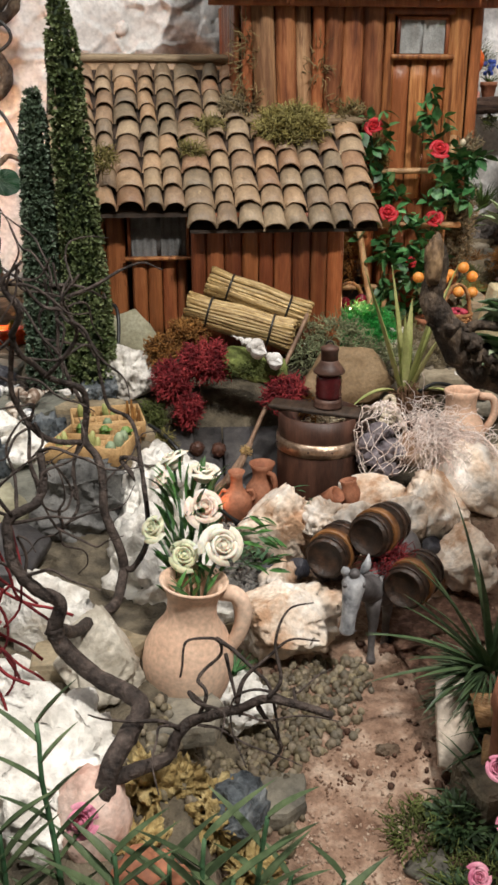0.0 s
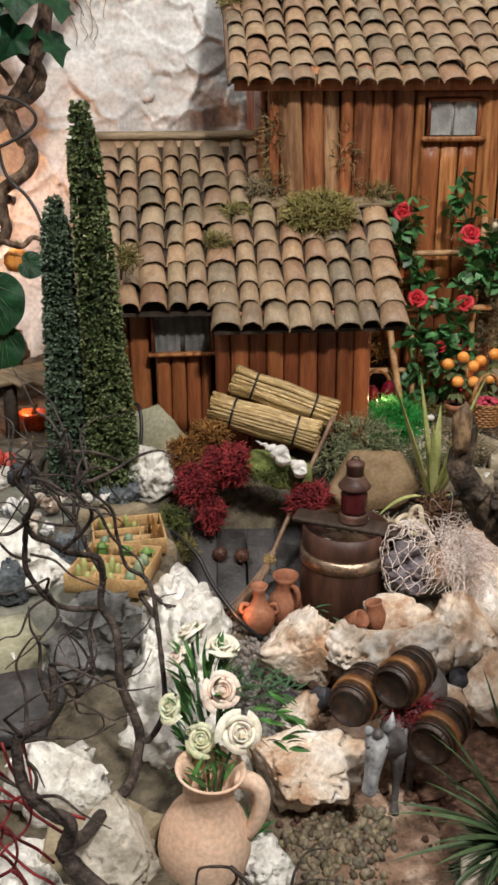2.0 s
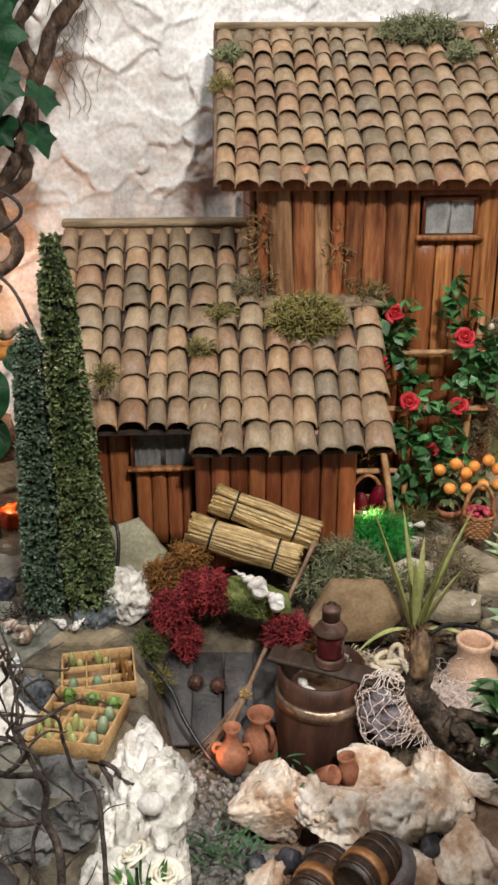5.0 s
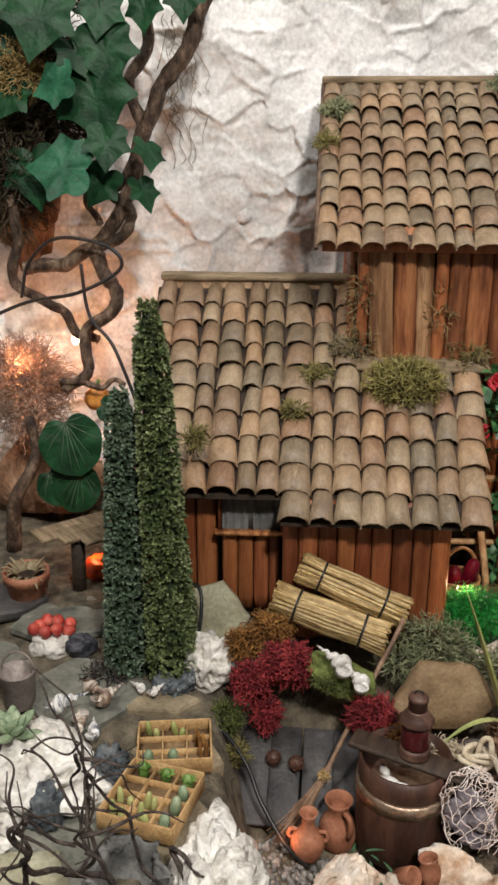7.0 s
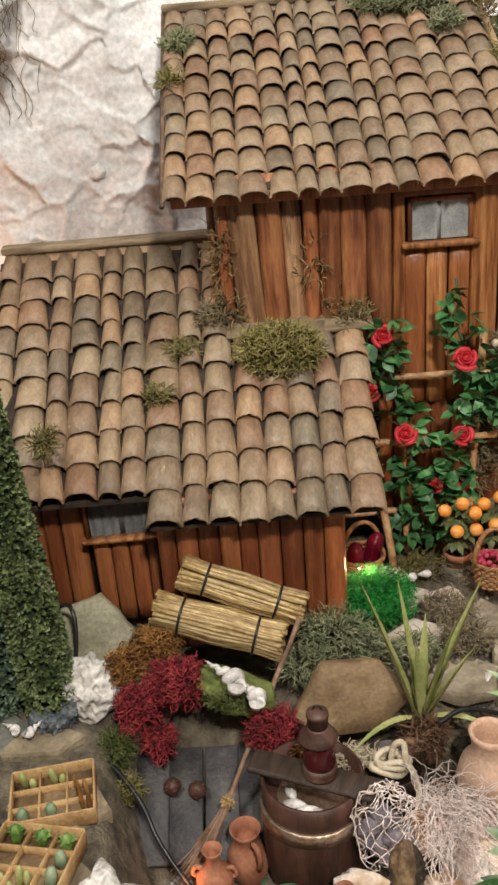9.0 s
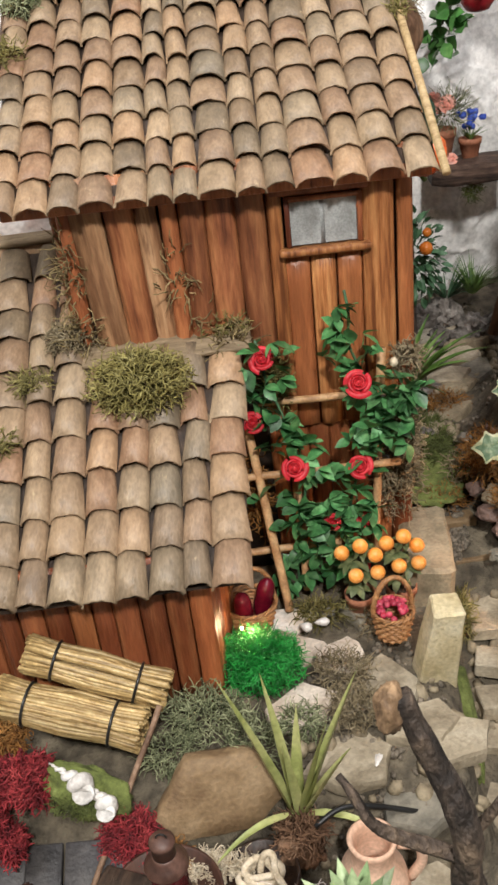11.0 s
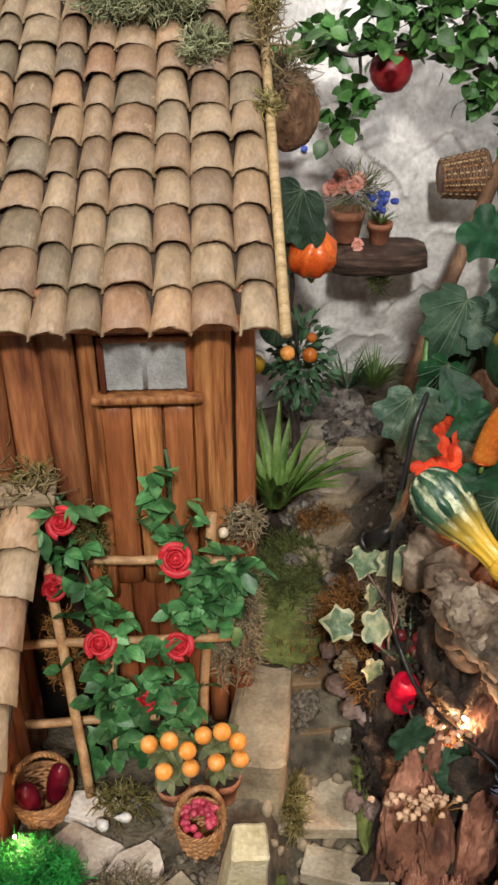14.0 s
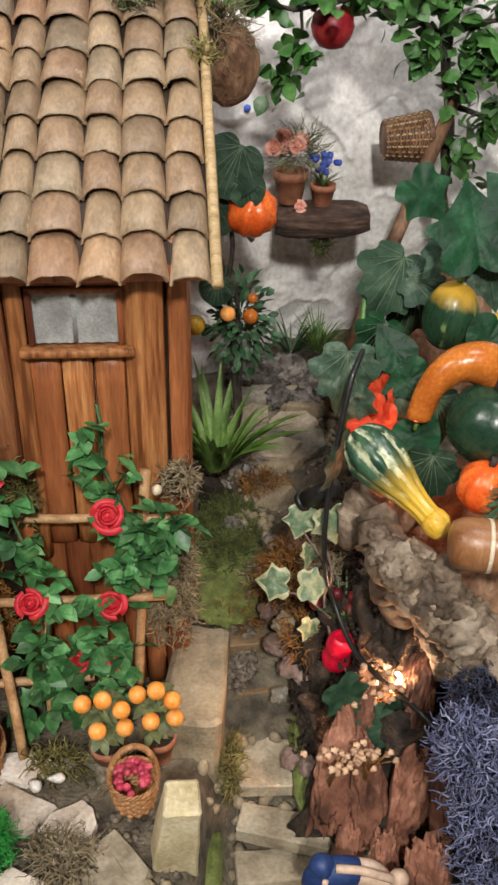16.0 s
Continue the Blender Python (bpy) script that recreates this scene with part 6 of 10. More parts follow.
runs = [([(-0.100, 0.385, 0.130), (-0.093, 0.39, 0.175), (-0.086, 0.395, 0.215), (-0.079, 0.40, 0.258), (-0.068, 0.42, 0.270), (-0.064, 0.44, 0.275), (-0.074, 0.45, 0.279), (-0.093, 0.455, 0.285), (-0.114, 0.46, 0.303), (-0.116, 0.46, 0.314)], 0.0066, 0.0052),
        ([(-0.116, 0.46, 0.312), (-0.110, 0.46, 0.331), (-0.124, 0.462, 0.337), (-0.135, 0.465, 0.348), (-0.143, 0.47, 0.366), (-0.144, 0.475, 0.378), (-0.129, 0.48, 0.386), (-0.124, 0.49, 0.397), (-0.126, 0.50, 0.412)], 0.0046, 0.0024),
        ([(-0.116, 0.46, 0.311), (-0.114, 0.50, 0.290), (-0.106, 0.54, 0.272), (-0.097, 0.57, 0.270), (-0.095, 0.60, 0.277), (-0.100, 0.605, 0.299), (-0.109, 0.61, 0.323), (-0.111, 0.62, 0.345), (-0.118, 0.63, 0.359), (-0.127, 0.64, 0.369), (-0.123, 0.64, 0.391), (-0.125, 0.635, 0.413), (-0.147, 0.62, 0.424), (-0.158, 0.60, 0.443), (-0.161, 0.59, 0.463)], 0.0046, 0.0019),
        ([(-0.127, 0.64, 0.368), (-0.149, 0.63, 0.374), (-0.161, 0.62, 0.389), (-0.167, 0.61, 0.415), (-0.165, 0.60, 0.443), (-0.162, 0.59, 0.462)], 0.0023, 0.0019),
        ([(-0.128, 0.64, 0.365), (-0.136, 0.63, 0.346), (-0.132, 0.62, 0.321), (-0.142, 0.61, 0.308), (-0.147, 0.60, 0.320)], 0.0018, 0.0010),
        ([(-0.097, 0.60, 0.282), (-0.088, 0.595, 0.282), (-0.078, 0.60, 0.296), (-0.076, 0.61, 0.314), (-0.079, 0.62, 0.336), (-0.083, 0.64, 0.359), (-0.092, 0.66, 0.377), (-0.111, 0.67, 0.384), (-0.117, 0.67, 0.408), (-0.119, 0.67, 0.435), (-0.131, 0.66, 0.455), (-0.141, 0.65, 0.485), (-0.144, 0.65, 0.504)], 0.0025, 0.0009),
        ([(-0.079, 0.402, 0.250), (-0.062, 0.41, 0.252), (-0.046, 0.42, 0.250), (-0.042, 0.425, 0.261), (-0.034, 0.43, 0.269), (-0.019, 0.425, 0.280), (-0.005, 0.42, 0.288), (0.012, 0.412, 0.300), (0.045, 0.411, 0.291)], 0.0046, 0.0022),
        ([(-0.034, 0.43, 0.269), (-0.026, 0.43, 0.288), (-0.032, 0.44, 0.291), (-0.027, 0.45, 0.294), (-0.016, 0.45, 0.303), (-0.019, 0.45, 0.313), (-0.034, 0.45, 0.314), (-0.040, 0.45, 0.306), (-0.043, 0.45, 0.288)], 0.0013, 0.0007),
        ([(-0.019, 0.45, 0.313), (-0.007, 0.44, 0.312), (0.004, 0.43, 0.307), (0.012, 0.42, 0.300), (0.016, 0.415, 0.270)], 0.0015, 0.0008),
        ([(-0.016, 0.45, 0.303), (-0.011, 0.44, 0.288), (-0.007, 0.43, 0.272)], 0.0013, 0.0008),
        ([(0.004, 0.416, 0.292), (0.012, 0.42, 0.274), (0.020, 0.42, 0.258), (0.014, 0.42, 0.245)], 0.0016, 0.0008),
        ([(-0.123, 0.64, 0.391), (-0.134, 0.65, 0.410), (-0.145, 0.656, 0.433), (-0.160, 0.66, 0.448), (-0.175, 0.665, 0.470), (-0.19, 0.67, 0.478)], 0.0019, 0.0008),
        ([(-0.145, 0.656, 0.433), (-0.146, 0.66, 0.462), (-0.150, 0.66, 0.490)], 0.0018, 0.0008),
        ([(-0.161, 0.59, 0.463), (-0.150, 0.58, 0.480), (-0.158, 0.575, 0.50), (-0.146, 0.57, 0.515)], 0.0024, 0.0010),
        ([(-0.147, 0.62, 0.424), (-0.135, 0.61, 0.437), (-0.120, 0.60, 0.462), (-0.126, 0.59, 0.485), (-0.112, 0.59, 0.503)], 0.0020, 0.0008),
        ([(-0.105, 0.76, 0.285), (-0.118, 0.775, 0.300), (-0.108, 0.765, 0.306), (-0.098, 0.755, 0.304), (-0.082, 0.745, 0.306)], 0.0026, 0.0018)]
rng = random.Random(31)
limbs = [smooth_path(p, 4) for p, r0, r1 in runs[1:7]] + [smooth_path(p, 4) for p, r0, r1 in runs[11:15]]
for k in range(58):
    p = rng.choice(limbs)
    p = p[rng.randrange(len(p) // 3, len(p))]
    pts = [p]
    d = Vector((rng.gauss(-0.2, 1), rng.gauss(0, 0.4), rng.gauss(0.35, 0.9))).normalized()
    for j in range(4):
        d = (d + 0.8 * Vector((rng.uniform(-1, 1), rng.uniform(-0.5, 0.5), rng.uniform(-1, 1)))).normalized()
        pts.append(pts[-1] + d * rng.uniform(0.012, 0.022))
    runs.append((pts, rng.uniform(0.0008, 0.0017), 0.0004))
branch("twisted_branch", runs, "twig_bark", "dark crooked corkscrew branch rooted in the bank", "branch", 0.004)
rng = random.Random(32)
g = Geo()
for k in range(26):
    p = Vector((rng.uniform(-0.19, -0.145), 0.47 + rng.uniform(-0.03, 0.03), rng.uniform(0.30, 0.37)))
    pts = [p]
    d = Vector((rng.gauss(0, 1), rng.gauss(0, 0.5), -0.6)).normalized()
    for j in range(5):
        d = (d + 0.6 * Vector((rng.uniform(-1, 1), rng.uniform(-0.5, 0.5), rng.uniform(-1, 0.6)))).normalized()
        pts.append(pts[-1] + d * 0.014)
    tube(g, smooth_path(pts, 3), 0.0010, 4)
solid("root_tangle", g, "moss_red", (0, 0, 0), "dark reddish dried root tangle", "roots", kind="stuff")
# crumpled grey cloth sack standing open on the bank
sk_ = thing("cloth_sack", (-0.180, 0.766, 0.180), "crumpled grey cloth sack standing open", "sack")
n, rows = 110, 54
g = Geo()
for j in range(rows):
    h = j / (rows - 1)
    c = Vector((-0.016, -0.006, 0)).lerp(Vector((0.028, -0.010, 0.118)), h)
    r = float(np.interp(h, (0, 0.1, 0.4, 0.7, 0.88, 0.96, 1.0), (0.034, 0.052, 0.054, 0.046, 0.034, 0.031, 0.034)))
    for i in range(n):
        a = math.tau * i / n
        sag = 0.014 * math.cos(a + 0.6) * math.sin(math.pi * h)
        fold = (1 - abs(noise.noise((math.cos(a) * 1.3, math.sin(a) * 1.3, h * 4.2 + 1.3 * math.sin(a + 1))))) ** 3
        fine = (1 - abs(noise.noise((math.cos(a) * 3.0 + 5, math.sin(a) * 3.0, h * 15 + 1.3 * math.cos(a))))) ** 4
        q = r * (0.78 + 0.34 * fold + 0.13 * fine + 0.10 * noise.noise((math.cos(a) * 0.9, math.sin(a) * 0.9, h * 2 + 4)))
        g.v.append((c.x + q * math.cos(a), c.y + 0.86 * q * math.sin(a), c.z + sag))
g.f = [(j * n + i, j * n + (i + 1) % n, j * n + n + (i + 1) % n, j * n + n + i) for j in range(rows - 1) for i in range(n)]
k = (rows - 1) * n
for d, (sc, dz) in enumerate(((0.90, -0.002), (0.82, -0.02), (0.78, -0.05))):
    o = len(g.v)
    c = Vector((0.028, -0.010, 0))
    g.v += [(c.x + (g.v[k + i][0] - c.x) * sc, c.y + (g.v[k + i][1] - c.y) * sc, g.v[k + i][2] + dz) for i in range(n)]
    p = k if d == 0 else o - n
    g.f += [(p + i, p + (i + 1) % n, o + (i + 1) % n, o + i) for i in range(n)]
g.f.append(tuple(range(len(g.v) - n, len(g.v))))
part("cloth", g, "sackcloth", sk_)

# more of the white rock under the trays
stone("rock", (-0.094, 0.735, 0.246), (0.030, 0.030, 0.040), 461, "white", "white rough rock before the trays", 0.36, 0.9, 5, 0.7, "white rocks", 4)
stone("rock", (-0.052, 0.722, 0.225), (0.026, 0.022, 0.036), 462, "white", "white rough rock before the trays", 0.36, 0.9, 5, 1.9, "white rocks", 4)

# cable along the bank
solid("cable", tube(Geo(), smooth_path([(-0.20, 1.10, 0.37), (-0.166, 1.085, 0.385), (-0.160, 1.06, 0.345), (-0.172, 1.035, 0.30), (-0.155, 1.01, 0.268), (-0.115, 0.985, 0.262), (-0.085, 0.955, 0.248), (-0.066, 0.93, 0.225), (-0.035, 0.905, 0.195), (-0.01, 0.9, 0.176)], 6), 0.0024, 8), "cable", (0, 0, 0), "black electric cable winding down the bank", "cable")

# bank details: tin can, strawberries, shells, dull succulent
can = thing("tin_bucket", (-0.345, 0.968, 0.284), "small dull tin bucket with arched handle", "bucket")
part("body", lathe(Geo(), [(0.0165, 0), (0.0172, 0.001), (0.0200, 0.041), (0.0206, 0.042), (0.0206, 0.044), (0.0190, 0.044), (0.0165, 0.004), (0.001, 0.004)], 36), "tin_warm", can)
part("handle", tube(Geo(), [(0.0195 * math.cos(a), 0.006 * math.sin(a), 0.041 + 0.022 * math.sin(a)) for a in (math.pi * k / 24 for k in range(25))], 0.0013, 6), "tin_warm", can)
wst = thing("strawberry_bowl", lib(-0.350, 1.085, 0.006), "white rough stone bowl heaped with strawberries", "bowl")
part("bowl", rock(Geo(), (0.032, 0.026, 0.020), 71, None, 0.3, 4, 2, 0.5), "white", wst)
for k, (x, y) in enumerate(((-0.020, 0.004), (-0.006, -0.010), (0.008, -0.008), (0.020, 0.0), (-0.012, 0.012), (0.003, 0.006), (0.014, 0.014), (-0.024, -0.008))):
    part("strawberry", lathe(Geo(), [(0.0005, -0.008), (0.0050, -0.004), (0.0082, 0.002), (0.0070, 0.007), (0.001, 0.0085)], 16), "strawberry", wst, at=pose(x, y, 0.021 + 0.003 * (k % 3), 60 + 37 * k, 25 * k, 0))
stone("rock", lib(-0.315, 1.075, 0.010), (0.020, 0.014, 0.018), 139, "coal", "black pointed stone beside the bowl", 0.35, 0.2, 4)
sc_ = thing("succulent", (-0.316, 0.885, 0.308), "grey-green thick-leaved rosette on white rock", "plant")
for k in range(15):
    an, t = k * 2.4, k / 14
    body = lathe(Geo(), [(0.0015, 0), (0.0045, 0.006), (0.0068, 0.016), (0.0062, 0.026), (0.003, 0.032), (0.0003, 0.034)], 12)
    d = Vector((math.cos(an), math.sin(an), 0.25 + 1.9 * t)).normalized()
    part("leaf", body, "succulent", sc_, at=Matrix.Translation((0, 0, 0.004 * t)) @ d.to_track_quat("Z", "Y").to_matrix().to_4x4() @ Matrix.Diagonal((1.0, 0.62, 1.05 - 0.45 * t, 1)))


def conch(at, length, width, mat, label, group):
    """A spiral shell: whorls swelling from the spire, with a lip."""
    g, n, turns, m = Geo(), 12, 4.0, 110
    for i in range(m + 1):
        t = i / m
        big = t ** 1.5
        a = turns * math.tau * t
        c = Vector((math.cos(a) * width * 0.17 * big, math.sin(a) * width * 0.17 * big, length * (1 - t ** 1.1)))
        r = width * (0.04 + 0.33 * big) * (1 + 0.04 * math.cos(9 * a))
        out = Vector((math.cos(a), math.sin(a), 0))
        g.v += [tuple(c + r * (math.cos(q) * out + Vector((0, 0, 0.95 * math.sin(q))))) for q in (math.tau * k / n for k in range(n))]
    g.f = [(i * n + k, i * n + (k + 1) % n, i * n + n + (k + 1) % n, i * n + n + k) for i in range(m) for k in range(n)]
    g.f += [tuple(range(n - 1, -1, -1)), tuple(range(m * n, m * n + n))]
    return solid("seashell", g, mat, at, label, "shell", group)


for x, y, z, rx, rz, ln, w, mt in ((-0.275, 0.992, 0.302, 100, 70, 0.034, 0.020, "striped_shell"), (-0.250, 0.965, 0.304, 95, 160, 0.040, 0.022, "striped_shell"), (-0.290, 0.930, 0.316, 80, 120, 0.040, 0.024, "blue_shell"), (-0.240, 0.915, 0.298, 95, 200, 0.034, 0.017, "blue_shell"), (-0.262, 0.935, 0.305, 110, 20, 0.034, 0.018, "striped_shell"), (-0.212, 1.000, 0.298, 90, 240, 0.022, 0.012, "shell"), (-0.200, 0.995, 0.298, 85, 150, 0.022, 0.012, "shell")):
    conch(pose(x, y, z, rx, 0, rz), ln, w, mt, "banded spiral seashell lying on the bank", "bank shells")
for i, (x, y, dz, s) in enumerate([(-0.212, 0.882, 0.020, 0.021), (-0.17, 1.03, 0.01, 0.014), (-0.193, 1.02, 0.012, 0.015), (-0.258, 0.825, 0.016, 0.026), (-0.175, 1.015, 0.012, 0.012)]):
    stone("rock", lib(x, y, dz), (s, s * 0.8, s * 1.15), 130 + i, "blue_stone", "dark bluish porous stone", 0.4, 1.4, 4, i, "porous stones", 2)

conch(pose(-0.001, 1.012, 0.355, 72, 0, -118) @ Matrix.Translation((0, 0, -0.018)), 0.040, 0.026, "shell", "white spiral seashell lying on moss", "white shells")
conch(pose(0.024, 1.002, 0.341, 78, 0, -135) @ Matrix.Translation((0, 0, -0.014)), 0.031, 0.022, "shell", "white spiral seashell lying on moss", "white shells")

# small shed and grotto corner behind the cypresses
shed = thing("shelter", (0, 0, 0), "low rough wooden lean-to on a post", "shelter")
for i in range(4):
    part("roof_board", box(Geo(), 0.034, 0.16, 0.006, c=0.001), "board_pale", shed, at=pose(-0.355 + 0.028 * i, 1.235 + 0.006 * i, 0.383 - 0.002 * i, -3, 6, -38))
part("post", tube(Geo(), [(-0.36, 1.20, 0.28), (-0.358, 1.20, 0.38)], 0.010, 8), "dark", shed)
part("post", tube(Geo(), [(-0.30, 1.28, 0.28), (-0.30, 1.28, 0.38)], 0.010, 8), "dark", shed)
pk = thing("pumpkin", (-0.345, 1.255, 0.30), "small orange ribbed pumpkin under the shelter", "pumpkin")
part("fruit", lathe(Geo(), [(0.004, -0.02), (0.022, -0.017), (0.031, -0.004), (0.031, 0.008), (0.022, 0.019), (0.006, 0.017), (0.001, 0.015)], 40, None, 9, 0.13), "pumpkin", pk)
part("stem", tube(Geo(), [(0, 0, 0.014), (0.002, 0, 0.024), (0.006, 0, 0.03)], [0.004, 0.003, 0.003], 6), "grass", pk)


def flower_pot(at, r, h, label, group=""):
    t = thing("flower_pot", at, label, "pot", group)
    part("pot", lathe(Geo(), [(r * 0.66, 0), (r * 0.68, 0.001), (r * 0.92, h * 0.72), (r, h * 0.73), (r * 1.02, h), (r * 0.92, h), (r * 0.86, h * 0.78), (0.001, h * 0.76)], 32), "terra", t)
    return t


POT_AT = (-0.419, 1.165, 0.292)
pot = flower_pot(POT_AT, 0.030, 0.050, "terracotta pot with dry twiggy plant")
part("soil", rock(Geo(), (0.025, 0.025, 0.004), 3, Matrix.Translation((0, 0, 0.040)), 0.4, 3, 0), "soil", pot)
for k in range(34):
    g = Geo()
    blade(g, (0.012 * math.cos(k * 2.4), 0.012 * math.sin(k * 2.4), 0.042), (math.cos(k * 2.4), math.sin(k * 2.4), rng.uniform(0.4, 2.2)), rng.uniform(0.016, 0.034), 0.006, rng.uniform(0.5, 2.0), 5, 0.0015)
    part("leaf", g, "moss_grey", pot)
solid("dry_bush", curls(Geo(), (-0.495, 1.38, 0.52), (0.070, 0.05, 0.085), 2300, 12, 0.0008, 0.030, 1.2), "dry_twig", (0, 0, 0), "tangle of dry pale twigs lit from inside", "bush", kind="stuff")
solid("bulb", rock(Geo(), (0.006, 0.006, 0.008), 2, None, 0, 3, 0), "bulb", (-0.44, 1.45, 0.585), "small glowing warm bulb in the grotto", "lamp")
stone("rock", (-0.50, 1.42, 0.36), (0.10, 0.06, 0.07), 141, "cork", "brown rock of the grotto", 0.35, 0.5, 4)
branch("dead_root", [([(-0.50, 1.30, 0.30), (-0.487, 1.30, 0.384), (-0.46, 1.32, 0.44), (-0.47, 1.33, 0.50)], 0.012, 0.007)], "vine", "dark leaning root in the grotto", "root")
yg = thing("gourd", (-0.386, 1.384, 0.515), "small yellow gourd hanging in the vine", "gourd")
part("fruit", lathe(Geo(), [(0.002, -0.018), (0.014, -0.015), (0.0195, -0.004), (0.018, 0.008), (0.009, 0.016), (0.002, 0.018)], 30, None, 8, 0.1), "orange", yg)
part("stem", tube(Geo(), [(0, 0, 0.016), (0.003, 0, 0.028)], 0.0025, 6), "grass", yg)

# vine trunk and its ivy on the wall
vr = [([(-0.23, 1.53, 1.12), (-0.246, 1.50, 1.05), (-0.262, 1.485, 1.00), (-0.30, 1.475, 0.945), (-0.328, 1.46, 0.87), (-0.345, 1.45, 0.812), (-0.368, 1.435, 0.76), (-0.397, 1.42, 0.727), (-0.44, 1.41, 0.705), (-0.495, 1.40, 0.70)], 0.0125, 0.010),
      ([(-0.335, 1.49, 1.06), (-0.322, 1.485, 1.0), (-0.345, 1.475, 0.95), (-0.330, 1.465, 0.89), (-0.345, 1.455, 0.83), (-0.366, 1.44, 0.80), (-0.34, 1.44, 0.775), (-0.352, 1.43, 0.745), (-0.39, 1.42, 0.73)], 0.009, 0.008),
      ([(-0.397, 1.42, 0.727), (-0.375, 1.41, 0.70), (-0.356, 1.40, 0.675), (-0.362, 1.395, 0.64), (-0.395, 1.395, 0.62), (-0.40, 1.39, 0.58), (-0.395, 1.375, 0.55), (-0.43, 1.36, 0.535)], 0.011, 0.008),
      ([(-0.505, 1.40, 0.80), (-0.50, 1.40, 0.74), (-0.508, 1.40, 0.68), (-0.47, 1.40, 0.655), (-0.43, 1.40, 0.635), (-0.415, 1.40, 0.605), (-0.385, 1.40, 0.60)], 0.008, 0.007),
      ([(-0.43, 1.36, 0.545), (-0.40, 1.355, 0.548), (-0.37, 1.355, 0.535), (-0.352, 1.36, 0.55), (-0.335, 1.36, 0.545)], 0.006, 0.003),
      ([(-0.40, 1.43, 0.93), (-0.395, 1.43, 0.86), (-0.405, 1.43, 0.80), (-0.385, 1.43, 0.76)], 0.0055, 0.005)]
branch("vine", vr, "vine", "thick twisted brown vine stem against the wall", "vine", 0.006)
solid("cable", tube(Geo(), smooth_path([(-0.56, 1.35, 0.62), (-0.48, 1.37, 0.655), (-0.40, 1.37, 0.672), (-0.342, 1.385, 0.705), (-0.36, 1.385, 0.735), (-0.43, 1.38, 0.745), (-0.475, 1.38, 0.71), (-0.49, 1.38, 0.66)], 7), 0.0026, 8), "cable", (0, 0, 0), "black electric cable looped round the vine", "cable")
solid("cable", tube(Geo(), smooth_path([(-0.40, 1.385, 0.71), (-0.388, 1.375, 0.64), (-0.35, 1.36, 0.60), (-0.315, 1.35, 0.52)], 7), 0.0026, 8), "cable", (0, 0, 0), "black electric cable hanging from the vine", "cable")
ivy1 = thing("ivy", (-0.40, 1.38, 0.9), "large dark green ivy leaves on the vine", "ivy")
for x, y, z, sz, tilt, spin, roll in [(-0.429, 1.365, 1.020, 0.086, 70, 165, 10), (-0.414, 1.365, 0.943, 0.058, 66, 110, -10), (-0.366, 1.385, 0.925, 0.098, 74, 195, 0), (-0.412, 1.365, 0.840, 0.084, 60, 85, 5), (-0.463, 1.395, 0.828, 0.078, 74, 190, 0), (-0.357, 1.395, 1.030, 0.056, 70, 170, 20), (-0.305, 1.42, 1.035, 0.050, 68, 185, -15), (-0.300, 1.40, 0.857, 0.046, 50, 160, 60), (-0.308, 1.40, 0.806, 0.046, 60, 185, 55), (-0.352, 1.395, 0.982, 0.076, 76, 190, 10), (-0.350, 1.375, 0.868, 0.056, 70, 175, 20),
                                      (-0.369, 1.395, 0.816, 0.056, 72, 150, 0), (-0.259, 1.45, 1.050, 0.050, 70, 180, 0), (-0.389, 1.385, 0.980, 0.050, 64, 200, 25), (-0.470, 1.38, 1.045, 0.070, 70, 200, 0), (-0.485, 1.38, 0.930, 0.060, 70, 150, 0), (-0.400, 1.41, 1.085, 0.075, 72, 180, 0), (-0.330, 1.43, 1.095, 0.060, 72, 200, 0), (-0.505, 1.39, 0.99, 0.07, 72, 170, 10)]:
    part("leaf", curve_leaf_shape(Geo(), sz, None, "ivy", 0.25), "ivy_light" if sz in (0.058, 0.084) else "ivy", ivy1, at=Matrix.Translation((x + 0.40, y - 1.38, z - 0.9)) @ Matrix.Rotation(radians(roll), 4, "Z") @ Matrix.Rotation(radians(tilt), 4, "X") @ Matrix.Rotation(radians(spin), 4, "Z") @ Matrix.Translation((0, -0.42 * sz, 0)))
stone("rock", (-0.53, 1.47, 0.90), (0.09, 0.04, 0.17), 146, "cork", "dark mossy bark panel on the wall", 0.4, 0.6, 4)
big = thing("leaf_plant", (-0.42, 1.335, 0.465), "broad round dark green leaves near the grotto light", "plant")
for x, z, s, rz in ((0.0, 0.03, 0.085, 200), (0.022, -0.042, 0.070, 165), (-0.03, -0.05, 0.06, 220), (0.055, 0.055, 0.036, 250)):
    part("rib", leaf_veins(s, 0.3), "leaf_rib", part("leaf", curve_leaf_shape(Geo(), s, None, "disc", 0.3), "ivy", big, at=Matrix.Translation((x, 0, z)) @ Matrix.Rotation(radians(68), 4, "X") @ Matrix.Rotation(radians(rz), 4, "Z")))
for i, (x, y, z, sx, sz) in enumerate([(-0.50, 1.44, 1.0, 0.08, 0.10), (-0.44, 1.44, 0.92, 0.05, 0.10), (-0.52, 1.42, 0.82, 0.06, 0.09), (-0.46, 1.45, 1.08, 0.06, 0.06)]):
    solid("moss", curls(Geo(), (x, y, z), (sx, 0.03, sz), 1100, 600 + i, 0.0013, 0.035, 0.9), "thatch", (0, 0, 0), "dark brown tangled dry growth on the wall", "moss", "wall growth")
